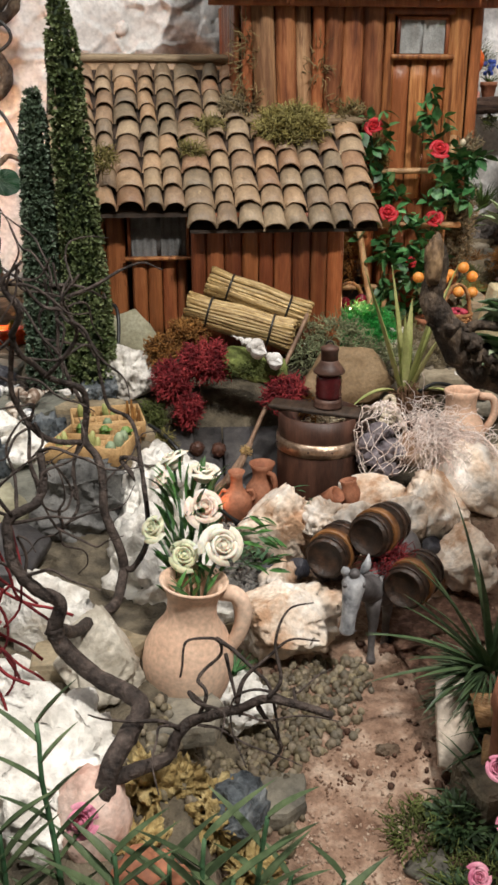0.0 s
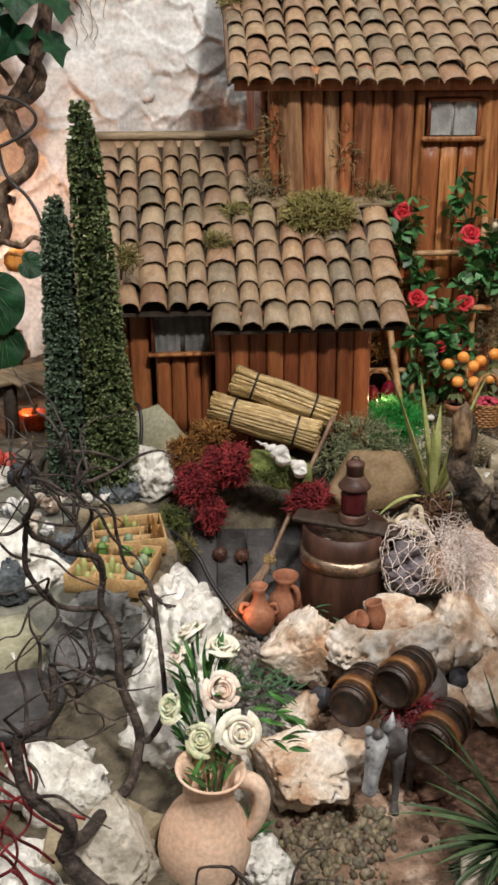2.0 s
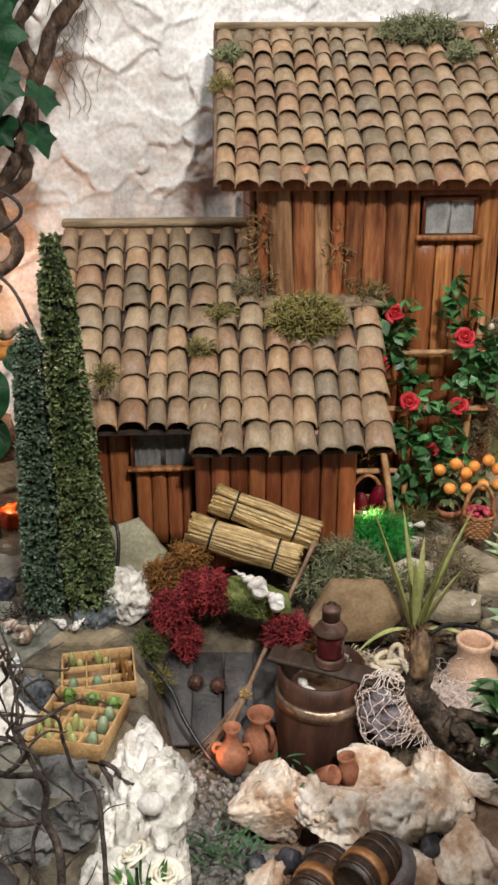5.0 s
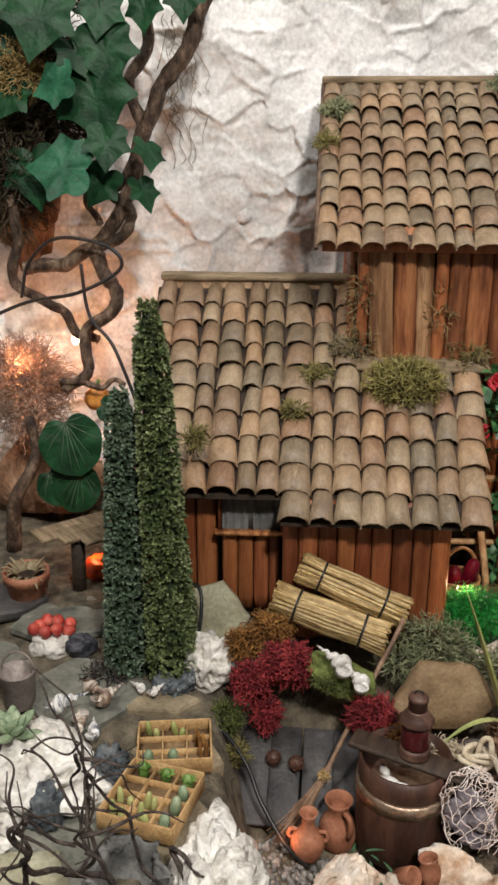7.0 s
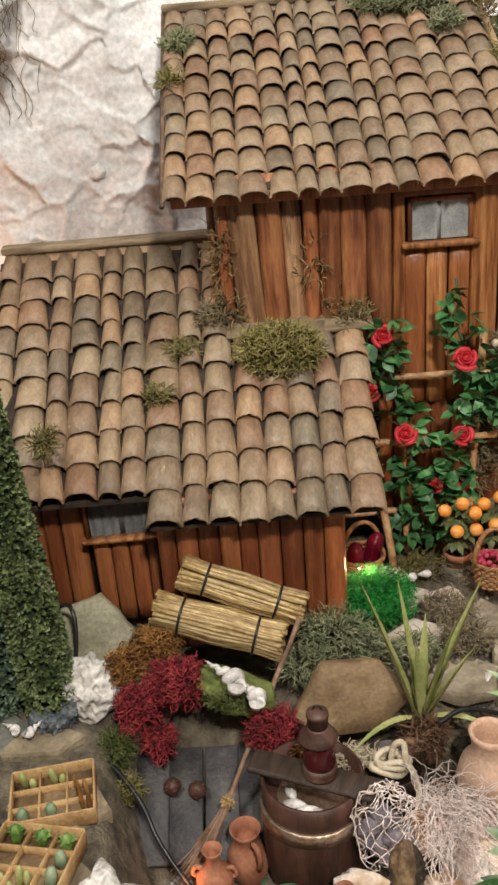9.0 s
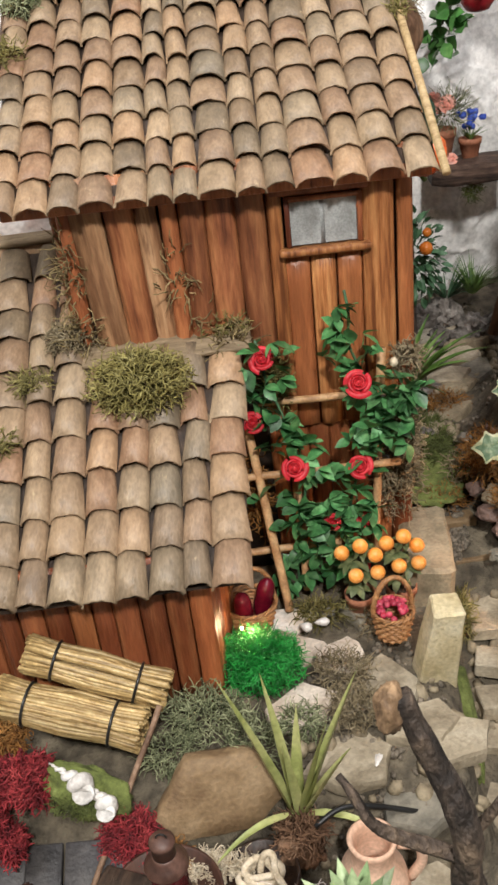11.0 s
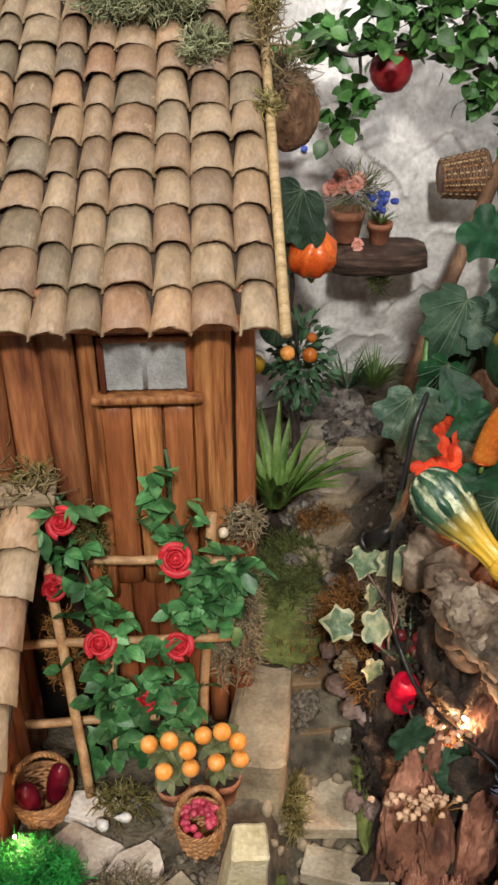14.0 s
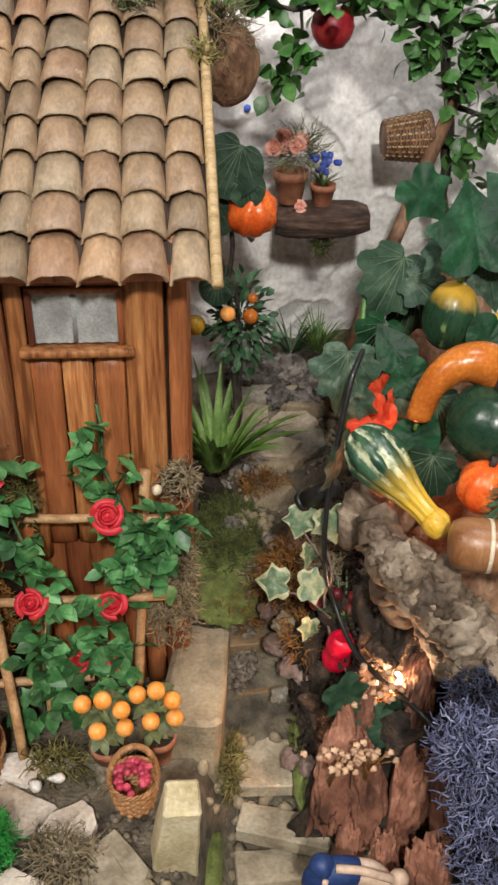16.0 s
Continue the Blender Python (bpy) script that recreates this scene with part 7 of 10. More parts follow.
solid("moss", curls(Geo(), (-0.475, 1.40, 0.955), (0.045, 0.03, 0.045), 900, 19, 0.0009, 0.020, 1.1), "moss_gold", (0, 0, 0), "dry golden moss hanging on the wall", "moss")
g = Geo()
rng = random.Random(44)
for k in range(24):
    p = Vector((rng.uniform(-0.335, -0.295), 0, rng.uniform(0.90, 1.06)))
    p.y = wall_y(p.x, p.z) - 0.012
    pts = [p]
    for j in range(5):
        q = pts[-1] + Vector((rng.uniform(-0.012, 0.012), 0, -rng.uniform(0.006, 0.022)))
        q.y = wall_y(q.x, q.z) - 0.008
        pts.append(q)
    tube(g, smooth_path(pts, 3), 0.0006, 4)
solid("root_tangle", g, "moss_grey", (0, 0, 0), "thin dry tendrils clinging to the wall", "roots", kind="stuff")
solid("wall_knot", rock(Geo(), (0.012, 0.006, 0.012), 3, None, 0.3, 3, 0), "plaster", (-0.222, wall_y(-0.222, 0.75) - 0.004, 0.75), "small knot of plaster on the wall", "plaster")

# moss on the roofs
for at, sz, n, mt in (((0.056, 1.276, 0.588), (0.050, 0.040, 0.032), 1150, "moss_yellow"), ((-0.02, 1.335, 0.615), (0.022, 0.02, 0.016), 260, "moss_grey"), ((-0.055, 1.29, 0.592), (0.018, 0.014, 0.006), 120, "moss"), ((-0.075, 1.225, 0.562), (0.014, 0.018, 0.005), 100, "moss"),
                      ((0.135, 1.35, 0.612), (0.024, 0.01, 0.012), 170, "moss"), ((-0.004, 1.335, 0.68), (0.012, 0.012, 0.065), 150, "moss_string"), ((-0.002, 1.330, 0.615), (0.022, 0.014, 0.030), 150, "moss_string"), ((0.098, 1.340, 0.665), (0.010, 0.008, 0.055), 42, "moss_string"), ((0.088, 1.338, 0.660), (0.020, 0.008, 0.010), 26, "moss_string"), ((0.108, 1.340, 0.625), (0.010, 0.008, 0.022), 22, "moss_string"), ((0.142, 1.33, 0.602), (0.022, 0.010, 0.012), 120, "moss_string"),
                      ((0.215, 1.622, 0.948), (0.065, 0.025, 0.020), 700, "moss_sage"), ((0.275, 1.575, 0.915), (0.018, 0.03, 0.012), 200, "moss_sage"), ((0.330, 1.60, 0.905), (0.008, 0.04, 0.045), 130, "moss_string"), ((0.328, 1.62, 0.942), (0.010, 0.02, 0.010), 60, "moss"), ((0.332, 1.53, 0.872), (0.006, 0.010, 0.007), 45, "moss_yellow"), ((-0.064, 1.565, 0.913), (0.02, 0.04, 0.012), 260, "moss_sage"), ((-0.068, 1.50, 0.87), (0.012, 0.05, 0.01), 180, "moss"),
                      ((0.295, 1.355, 0.44), (0.010, 0.012, 0.09), 420, "moss_grey"), ((0.318, 1.35, 0.44), (0.012, 0.014, 0.08), 420, "moss_grey"), ((0.318, 1.352, 0.56), (0.014, 0.01, 0.02), 120, "moss_grey"), ((0.185, 1.34, 0.55), (0.010, 0.008, 0.03), 140, "moss"), ((0.15, 1.33, 0.42), (0.014, 0.01, 0.06), 200, "moss_rust"), ((-0.175, 1.12, 0.555), (0.01, 0.02, 0.01), 70, "moss")):
    solid("moss", curls(Geo(), at, sz, int(n * (0.62 if mt == "moss_string" else 1.5)), int(abs(at[0] + at[1]) * 9000) % 991, 0.0009, 0.026 if mt == "moss_string" else 0.018, 0.85 if mt == "moss_string" else 1.1), mt, (0, 0, 0), "dry curly moss growing on the cottage", "moss", "cottage moss")

# ---- trellis with red roses before the upper cottage ----
tr = thing("trellis", (0, 0, 0), "cane trellis leaning before the cottage door", "trellis")
for a, b, r in (((0.163, 1.333, 0.531), (0.312, 1.338, 0.531), 0.0042), ((0.116, 1.302, 0.458), (0.308, 1.322, 0.457), 0.0042), ((0.112, 1.288, 0.372), (0.24, 1.308, 0.368), 0.0042),
                ((0.146, 1.331, 0.528), (0.180, 1.256, 0.318), 0.0048), ((0.292, 1.340, 0.580), (0.277, 1.326, 0.330), 0.0046), ((0.196, 1.330, 0.44), (0.200, 1.29, 0.318), 0.005)):
    part("cane", tube(Geo(), wobble([a, Vector(a).lerp(Vector(b), 0.5), b], 0.0012, int(a[0] * 900), 4), r, 8), "cane", tr)
for x, y, z in ((0.154, 1.318, 0.459), (0.17, 1.285, 0.37), (0.29, 1.33, 0.457), (0.292, 1.335, 0.531)):
    part("tie", tube(Geo(), [(x + 0.0055 * math.cos(a), y - 0.001 + 0.0055 * math.sin(a), z + 0.001 * math.sin(3 * a)) for a in (math.tau * k / 12 for k in range(13))], 0.0014, 5), "bark", tr)


def climber(name, spine, count, spread, size, seed, label, mat="leaf"):
    """A climbing stem with serrate oval leaves in clusters."""
    rg = random.Random(seed)
    t = thing(name, (0, 0, 0), label, "rose")
    p = wobble(spine, 0.004, seed, 8)
    part("stem", tube(Geo(), p, 0.0016, 5), "dark_blade", t)
    g = Geo()
    for k in range(count):
        c = p[rg.randrange(len(p))] + Vector((rg.gauss(0, spread), rg.gauss(-0.006, 0.007), rg.gauss(0, 0.012)))
        base = rg.uniform(0, math.tau)
        for j in range(3):
            an = base + (j - 1) * 1.05
            d = Vector((math.cos(an), rg.uniform(-0.9, 0.05), math.sin(an) * 0.9))
            s = size * rg.uniform(0.65, 1.15)
            leaf(g, s, s * 0.66, aim(c, d, rg.uniform(-0.7, 0.7)), rg.uniform(0.1, 0.4), 0.22)
    part("leaves", g, mat, t)
    return t


left = climber("climbing_rose", [(0.190, 1.30, 0.32), (0.198, 1.296, 0.40), (0.205, 1.302, 0.45), (0.196, 1.31, 0.50), (0.178, 1.318, 0.55), (0.166, 1.322, 0.605)], 62, 0.015, 0.021, 7, "climbing rose with red blooms on the trellis")
right = climber("climbing_rose", [(0.245, 1.30, 0.34), (0.252, 1.306, 0.42), (0.275, 1.312, 0.48), (0.282, 1.318, 0.53), (0.262, 1.326, 0.585), (0.258, 1.332, 0.645)], 66, 0.015, 0.021, 9, "climbing rose with red blooms on the trellis")
climber("climbing_rose", [(0.27, 1.312, 0.50), (0.295, 1.315, 0.535), (0.318, 1.32, 0.552)], 22, 0.010, 0.022, 10, "side shoot of the red climbing rose")
climber("climbing_rose", [(0.205, 1.30, 0.41), (0.225, 1.298, 0.40), (0.25, 1.30, 0.41), (0.205, 1.29, 0.345)], 30, 0.016, 0.021, 12, "leafy base of the red climbing rose")
for i, (x, y, z, r, par) in enumerate([(0.174, 1.308, 0.590, 0.0150, left), (0.266, 1.302, 0.560, 0.0165, right), (0.196, 1.290, 0.475, 0.0155, left), (0.264, 1.300, 0.466, 0.0150, right), (0.158, 1.306, 0.521, 0.0130, left), (0.264, 1.29, 0.408, 0.0115, right), (0.232, 1.29, 0.405, 0.0115, right), (0.262, 1.285, 0.352, 0.010, right)]):
    rose(par, r * 0.82, 300 + i, "rose_red", Matrix.Translation((x, y, z)) @ Vector((0.15 * ((i % 3) - 1), -1, 0.75)).to_track_quat("Z", "Y").to_matrix().to_4x4(), "red fabric rose")
solid("rose_bud", rock(Geo(), (0.0042, 0.0042, 0.005), 3, None, 0.1, 3, 0), "rope", (0.303, 1.325, 0.570), "cream rose bud beside the boards", "flower")

# orange trees in pots
M["orange_leaf"] = surf("olive_leaf", [(0.055, 0.075, 0.03), (0.11, 0.135, 0.055), (0.19, 0.20, 0.09)], 60, 0.5, 0.1, 300, (1, 1, 1), 0.25, isl=True)
for px, py, n, sd in ((0.256, 1.256, 6, 1), (0.301, 1.266, 6, 2)):
    rg = random.Random(sd + 50)
    pot = flower_pot((px, py + 0.006, 0.301), 0.0165, 0.032, "terracotta pot with a tiny orange tree", "orange trees")
    part("soil", rock(Geo(), (0.0135, 0.0135, 0.003), 3, Matrix.Translation((0, 0, 0.026)), 0.4, 3, 0), "soil", pot)
    part("trunk", tube(Geo(), [(0, 0, 0.025), (0.001, 0, 0.06), (0, 0, 0.095)], 0.002, 6), "bark", pot)
    for c in ((-0.004, -0.008, 0.048), (0.008, -0.006, 0.060), (-0.008, -0.004, 0.075), (0.006, 0.0, 0.090), (0.0, 0.008, 0.070)):
        for k in range(7):
            an = k * 0.9 + c[2] * 90
            g = Geo()
            leaf(g, rg.uniform(0.014, 0.018), 0.0095, aim(c, (math.cos(an), math.sin(an), rg.uniform(-0.5, 0.25)), rg.uniform(-0.3, 0.3)), 0.35, 0.2)
            part("leaf", g, "orange_leaf", pot)
    for k, (x, y, z) in enumerate([(0.002, -0.013, 0.121), (-0.017, -0.008, 0.108), (0.017, -0.012, 0.106), (-0.004, -0.018, 0.082), (0.019, -0.012, 0.080)]):
        part("orange", rock(Geo(), (0.0080, 0.0080, 0.0078), k, None, 0.02, 3, 0), "orange", pot, at=Matrix.Translation((x * (1 if sd == 1 else 0.9), y, 0.06 + (z - 0.075) * 0.86 + 0.002 * sd)))


# baskets
def weave(owner, r0, r1, h, rows, n, rad, mat):
    """Woven wall: strands that go in and out of the stakes."""
    for j in range(rows):
        t = (j + 0.5) / rows
        r = r0 + (r1 - r0) * t
        pts = [((r + 0.0011 * (1 if (k + j) % 2 else -1)) * math.cos(math.tau * k / n), (r + 0.0011 * (1 if (k + j) % 2 else -1)) * math.sin(math.tau * k / n), h * t) for k in range(n + 1)]
        part("strand", tube(Geo(), pts, rad, 5), mat, owner)


def basket(at, r0, r1, h, rise, mat, label, rz=0.0):
    m = at if isinstance(at, Matrix) else Matrix.Translation(at) @ Matrix.Rotation(rz, 4, "Z")
    t = thing("basket", m, label, "basket", "baskets")
    weave(t, r0, r1, h, max(5, int(h / 0.0036)), 28, 0.0019, mat)
    part("bottom", lathe(Geo(), [(0.001, 0.001), (r0, 0.001), (r0, 0.003), (0.001, 0.003)], 20), mat, t)
    g = Geo()
    for s in (0, 2.1, 4.2):
        tube(g, [((r1 + 0.0015 * math.cos(9 * a + s)) * math.cos(a), (r1 + 0.0015 * math.cos(9 * a + s)) * math.sin(a), h + 0.0015 * math.sin(9 * a + s)) for a in (math.tau * k / 60 for k in range(61))], 0.0013, 5)
    part("rim", g, mat, t)
    if rise:
        g = Geo()
        for s in (0, 2.1, 4.2):
            tube(g, [(r1 * math.cos(a) + 0.0013 * math.cos(14 * a + s), 0.0018 * math.sin(14 * a + s), h + rise * math.sin(a)) for a in (math.pi * k / 40 for k in range(41))], 0.0019, 5)
        part("handle", g, mat, t, "twisted arched handle")
    return t


b1 = basket((0.140, 1.242, 0.314), 0.020, 0.027, 0.030, 0.042, "wicker", "honey-coloured wicker basket with two dark red flasks", 0.5)
M["wine_flask"] = surf("dark_red_glass", [(0.07, 0.003, 0.010), (0.14, 0.006, 0.018)], 40, 0.08, 0, 200)
for x, y, rx, ry in ((-0.010, -0.002, 14, -6), (0.011, 0.002, 10, 10)):
    part("flask", lathe(Geo(), [(0.0005, 0.0), (0.007, 0.001), (0.0098, 0.006), (0.0104, 0.020), (0.0100, 0.036), (0.0082, 0.045), (0.0045, 0.050), (0.0005, 0.0515)], 28), "wine_flask", b1, "glossy dark red glass", at=pose(x, y, 0.006, rx, ry, 0))
b2 = basket((0.286, 1.212, 0.318), 0.0155, 0.0205, 0.031, 0.040, "wicker", "brown wicker basket heaped with red berries", 0.3)
rg = random.Random(8)
for k in range(34):
    an, rr = rg.uniform(0, math.tau), 0.017 * math.sqrt(rg.random())
    part("berry", rock(Geo(), (0.0036, 0.0036, 0.0034), k % 3, None, 0.05, 2, 0), "raspberry", b2, at=Matrix.Translation((rr * math.cos(an), rr * math.sin(an), 0.032 + 0.005 * (1 - rr / 0.017))))

# stones, steps and slabs by the path
M["pale_flag"] = surf("pale_flagstone", [(0.32, 0.24, 0.17), (0.50, 0.42, 0.34), (0.62, 0.55, 0.47)], 20, 0.75, 0.7, 240, (1, 1, 1), 0.12, (20, 0.64, (0.36, 0.22, 0.12)), dist=0.002)
M["porous"] = surf("porous_rock", [(0.06, 0.05, 0.042), (0.17, 0.15, 0.13), (0.30, 0.275, 0.245)], 60, 0.85, 1.0, 260, (1, 1, 1), 0.25, dist=0.003)
M["flag"] = surf("flagstone", [(0.20, 0.16, 0.105), (0.34, 0.285, 0.20), (0.46, 0.40, 0.30)], 22, 0.75, 0.7, 240, (1, 1, 1), 0.15, (20, 0.66, (0.15, 0.10, 0.05)), dist=0.002)
def block(at, size, seed, mat, label, rz=0.0, tilt=0.0, narrow=0.0):
    rg = random.Random(seed)
    g = Geo()
    box(g, *size, c=min(size) * 0.08)
    g2 = Geo()
    bm = bmesh.new()
    vs = [bm.verts.new(v) for v in g.v]
    for f in g.f:
        bm.faces.new([vs[i] for i in f])
    bmesh.ops.triangulate(bm, faces=bm.faces[:])
    bmesh.ops.subdivide_edges(bm, edges=bm.edges[:], cuts=4, use_grid_fill=True)
    for v in bm.verts:
        v.co.x = size[0] / 2 - (size[0] / 2 - v.co.x) * (1 - narrow * (v.co.z / size[2] + 0.5))
        v.co += 0.05 * min(size) * noise.noise_vector(v.co * 35 + Vector((seed, 0, 0))) + 0.03 * min(size) * noise.noise_vector(v.co * 110 + Vector((seed, 0, 0)))
        v.co += 0.10 * min(size) * noise.noise_vector(v.co * 12 + Vector((seed, 3, 0)))
    bm.verts.index_update()
    g2.v = [tuple(v.co) for v in bm.verts]
    g2.f = [tuple(v.index for v in f.verts) for f in bm.faces]
    bm.free()
    return solid("stone_block", g2, mat, Matrix.Translation(at) @ pose(0, 0, 0, tilt, 0, rz), label, "stone", "path stones", smooth=False)


block((0.334, 1.335, 0.270), (0.056, 0.130, 0.155), 1, "slab", "long grey sandstone kerb block beside the path", -3)
block((0.323, 1.168, 0.338), (0.042, 0.030, 0.118), 3, "yellow_stone", "pale yellow wedge-shaped stone standing upright", 6, 8, 0.34)
for i, (x, y, z, w, d, h, rz) in enumerate([(0.398, 1.378, 0.286, 0.055, 0.036, 0.016, 8), (0.404, 1.310, 0.262, 0.060, 0.090, 0.016, 2), (0.420, 1.238, 0.242, 0.088, 0.032, 0.018, -12), (0.412, 1.215, 0.214, 0.075, 0.034, 0.02, 6), (0.405, 1.18, 0.192, 0.08, 0.04, 0.022, -3), (0.385, 1.135, 0.172, 0.10, 0.05, 0.02, 4), (0.375, 1.08, 0.165, 0.10, 0.05, 0.02, -4), (0.378, 1.425, 0.312, 0.045, 0.05, 0.014, 10), (0.374, 1.475, 0.335, 0.05, 0.04, 0.012, -15)]):
    block((x, y, z), (w, d, h), 10 + i, "brown_slab" if i in (0, 7) else "flag", "rough sandstone step of the little stair", rz)
for i, (x, y, w, d, rz, mt) in enumerate([(0.40, 1.78, 0.10, 0.07, 0.2, "grey"), (0.46, 1.74, 0.09, 0.06, 0.6, "grey"), (0.42, 1.70, 0.08, 0.05, 0.1, "slab"), (0.39, 1.86, 0.09, 0.06, 0.5, "grey"), (0.47, 1.83, 0.08, 0.05, 0.2, "slab"), (0.41, 1.62, 0.07, 0.05, 0.9, "slab"),
                                          (0.176, 1.252, 0.075, 0.04, 0.1, "tan"), (0.175, 1.208, 0.085, 0.06, 0.3, "pale_flag"), (0.232, 1.19, 0.06, 0.05, 0.8, "pale_flag"), (0.262, 1.145, 0.10, 0.08, 0.5, "flag"), (0.300, 1.10, 0.075, 0.06, 0.1, "flag"), (0.235, 1.065, 0.095, 0.065, 0.3, "flag"), (0.29, 1.04, 0.09, 0.06, 0.7, "grey"), (0.245, 1.0, 0.06, 0.05, 0.2, "grey"), (0.19, 1.125, 0.08, 0.06, 0.4, "pale_flag"), (0.335, 1.08, 0.07, 0.05, 0.6, "flag"), (0.30, 0.99, 0.08, 0.06, 0.2, "flag"), (0.255, 1.26, 0.05, 0.05, 0.9, "grey")]):
    solid("flagstone", flat_stone(Geo(), w, d, 0.016, 260 + i), mt, Matrix.Translation(lib(x, y, 0.004)) @ pose(0, 0, 0, 4 * math.sin(i), 4 * math.cos(3 * i), math.degrees(rz)), "flat brownish flagstone set in the slope", "stone", "flagstones", smooth=False)
scatter("gravel", "path_gravel", "brown gravel on the path and among the flags", [(0.372, 1.40, 0.02, 0.04), (0.42, 1.72, 0.09, 0.14), (0.25, 1.12, 0.08, 0.12), (0.44, 1.86, 0.09, 0.08)], 1100, 0.0042, 9)
scatter("shards", "slab", "small broken stone chips on the slope", [(0.38, 1.66, 0.06, 0.14), (0.44, 1.80, 0.09, 0.1), (0.27, 1.08, 0.09, 0.12), (0.40, 1.25, 0.06, 0.08)], 320, 0.009, 10)
for i, (x, y, s) in enumerate([(0.405, 1.88, 0.030), (0.44, 1.89, 0.034), (0.475, 1.85, 0.028), (0.37, 1.88, 0.026), (0.51, 1.85, 0.030), (0.425, 1.84, 0.022), (0.455, 1.83, 0.020), (0.53, 1.87, 0.024), (0.345, 1.57, 0.016), (0.365, 1.56, 0.014), (0.40, 1.885, 0.016), (0.50, 1.60, 0.02)]):
    stone("rock", lib(x, y, s * 0.5), (s, s * 0.85, s * 0.85), 160 + i, "porous", "porous grey garden rock", 0.4, 1.2, 4, i, "garden rocks", 3)
solid("moss_pad", rock(Geo(), (0.050, 0.090, 0.008), 58, None, 0.3, 4, 0), "moss_green", Matrix.Translation(lib(0.362, 1.50, 0.003)), "flat green moss patch on the path", "moss")
solid("moss_pad", rock(Geo(), (0.010, 0.075, 0.010), 59, None, 0.3, 4, 0), "moss_green", Matrix.Translation(lib(0.352, 1.16, 0.004)), "strip of green moss beside the steps", "moss")
solid("moss_pad", rock(Geo(), (0.011, 0.075, 0.020), 60, None, 0.35, 4, 0), "moss_green", Matrix.Translation((0.437, 1.315, 0.270)), "strip of green moss beside the steps", "moss")
for i, (x, y, mt, r) in enumerate([(0.190, 1.228, "shell", 0.9), (0.205, 1.232, "shell", 0.8), (0.214, 1.242, "gravel", 1.0), (0.255, 1.055, "shell", 0.8), (0.325, 1.03, "shell", 0.8)]):
    solid("seashell", lathe(Geo(), [(0.0003, 0), (0.0026 * r, 0.003), (0.0055 * r, 0.009), (0.0062 * r, 0.013), (0.003 * r, 0.016), (0.0005, 0.017)], 18, None, 9, 0.2), mt, Matrix.Translation(lib(x, y, 0.018)) @ pose(0, 0, 0, 78 + 8 * i, 20 * i, 50 + 40 * i), "ribbed white seashell among the flagstones", "shell", "path shells")
for at, sz, n, mt, lb in (((0.232, 1.155, 0.322), (0.03, 0.025, 0.012), 200, "moss_grey", "dry fibrous moss among the flags"), ((0.245, 1.11, 0.318), (0.03, 0.02, 0.012), 180, "moss_grey", "dry fibrous moss among the flags"), ((0.368, 1.285, 0.275), (0.008, 0.03, 0.022), 200, "moss", "olive moss at the kerb foot"),
                         ((0.358, 1.555, 0.349), (0.046, 0.080, 0.006), 1100, "moss_green", "short green moss on the path"), ((0.37, 1.43, 0.335), (0.03, 0.02, 0.010), 160, "moss_rust", "brown leaf litter on the path"), ((0.42, 1.43, 0.385), (0.035, 0.04, 0.02), 260, "moss_rust", "brown leaf litter on the bank"), ((0.40, 1.635, 0.362), (0.03, 0.03, 0.008), 130, "moss_rust", "dry grass litter on the path"), ((0.21, 1.25, 0.318), (0.03, 0.012, 0.016), 150, "moss", "olive moss under the trellis"),
                         ((0.19, 1.10, 0.315), (0.02, 0.02, 0.012), 130, "moss_sage", "grey-green moss among stones"), ((0.27, 1.24, 0.31), (0.02, 0.02, 0.01), 90, "moss_grey", "dry moss between the pots")):
    solid("moss", curls(Geo(), at, sz, int(n * 1.4), int(at[1] * 7000) % 983, 0.0007, 0.018, 1.0), mt, (0, 0, 0), lb, "moss")
solid("green_shred", curls(Geo(), (0.152, 1.158, 0.338), (0.046, 0.030, 0.035), 2400, 91, 0.0006, 0.014, 1.2), "green_fill", (0, 0, 0), "bright green shredded filling in a heap", "filling")
solid("bulb", rock(Geo(), (0.0015, 0.0015, 0.002), 2, None, 0, 2, 0), "bulb", (0.136, 1.180, 0.362), "tiny glowing warm bulb at the cottage corner", "lamp")

# agave, rope bowl, net, jar
ag = thing("agave", (0.186, 1.018, 0.292), "pale green agave with long drooping blades", "plant")
rg = random.Random(3)
for dx, dy, ln, dr in ((-0.34, 0.05, 0.160, 0.04), (0.34, 0.05, 0.165, 0.05), (-0.13, 0.1, 0.150, 0.02), (0.24, -0.06, 0.120, 0.05), (0.46, -0.1, 0.10, 0.15), (-0.06, -0.10, 0.095, 0.06), (0.05, 0.15, 0.11, 0.03)):
    g = Geo()
    blade(g, (0.010 * dx, 0.010 * dy, 0.004), (dx, dy, 1.0), ln, 0.0128, dr, 9, 0.0035)
    part("blade", g, "agave", ag)
for dx, dy in ((1, -0.25), (-0.8, -0.5)):
    g = Geo()
    blade(g, (0.005 * dx, 0, 0.0), (dx, dy, 0.45), 0.085, 0.008, 1.3, 9, 0.002)
    part("blade", g, "agave", ag, "withered drooping blade")
part("root", curls(Geo(), (0.002, -0.012, -0.008), (0.018, 0.014, 0.014), 260, 31, 0.0011, 0.018, 0.8), "cork", ag, "brown fibrous root stock")
stone("rock", (0.188, 1.0, 0.272), (0.02, 0.016, 0.02), 171, "cork", "brown woody root stock under the agave", 0.4, 0.6)
bw = thing("wooden_bowl", (0.155, 0.978, 0.245), "dark brown wooden bowl holding coiled rope", "bowl")
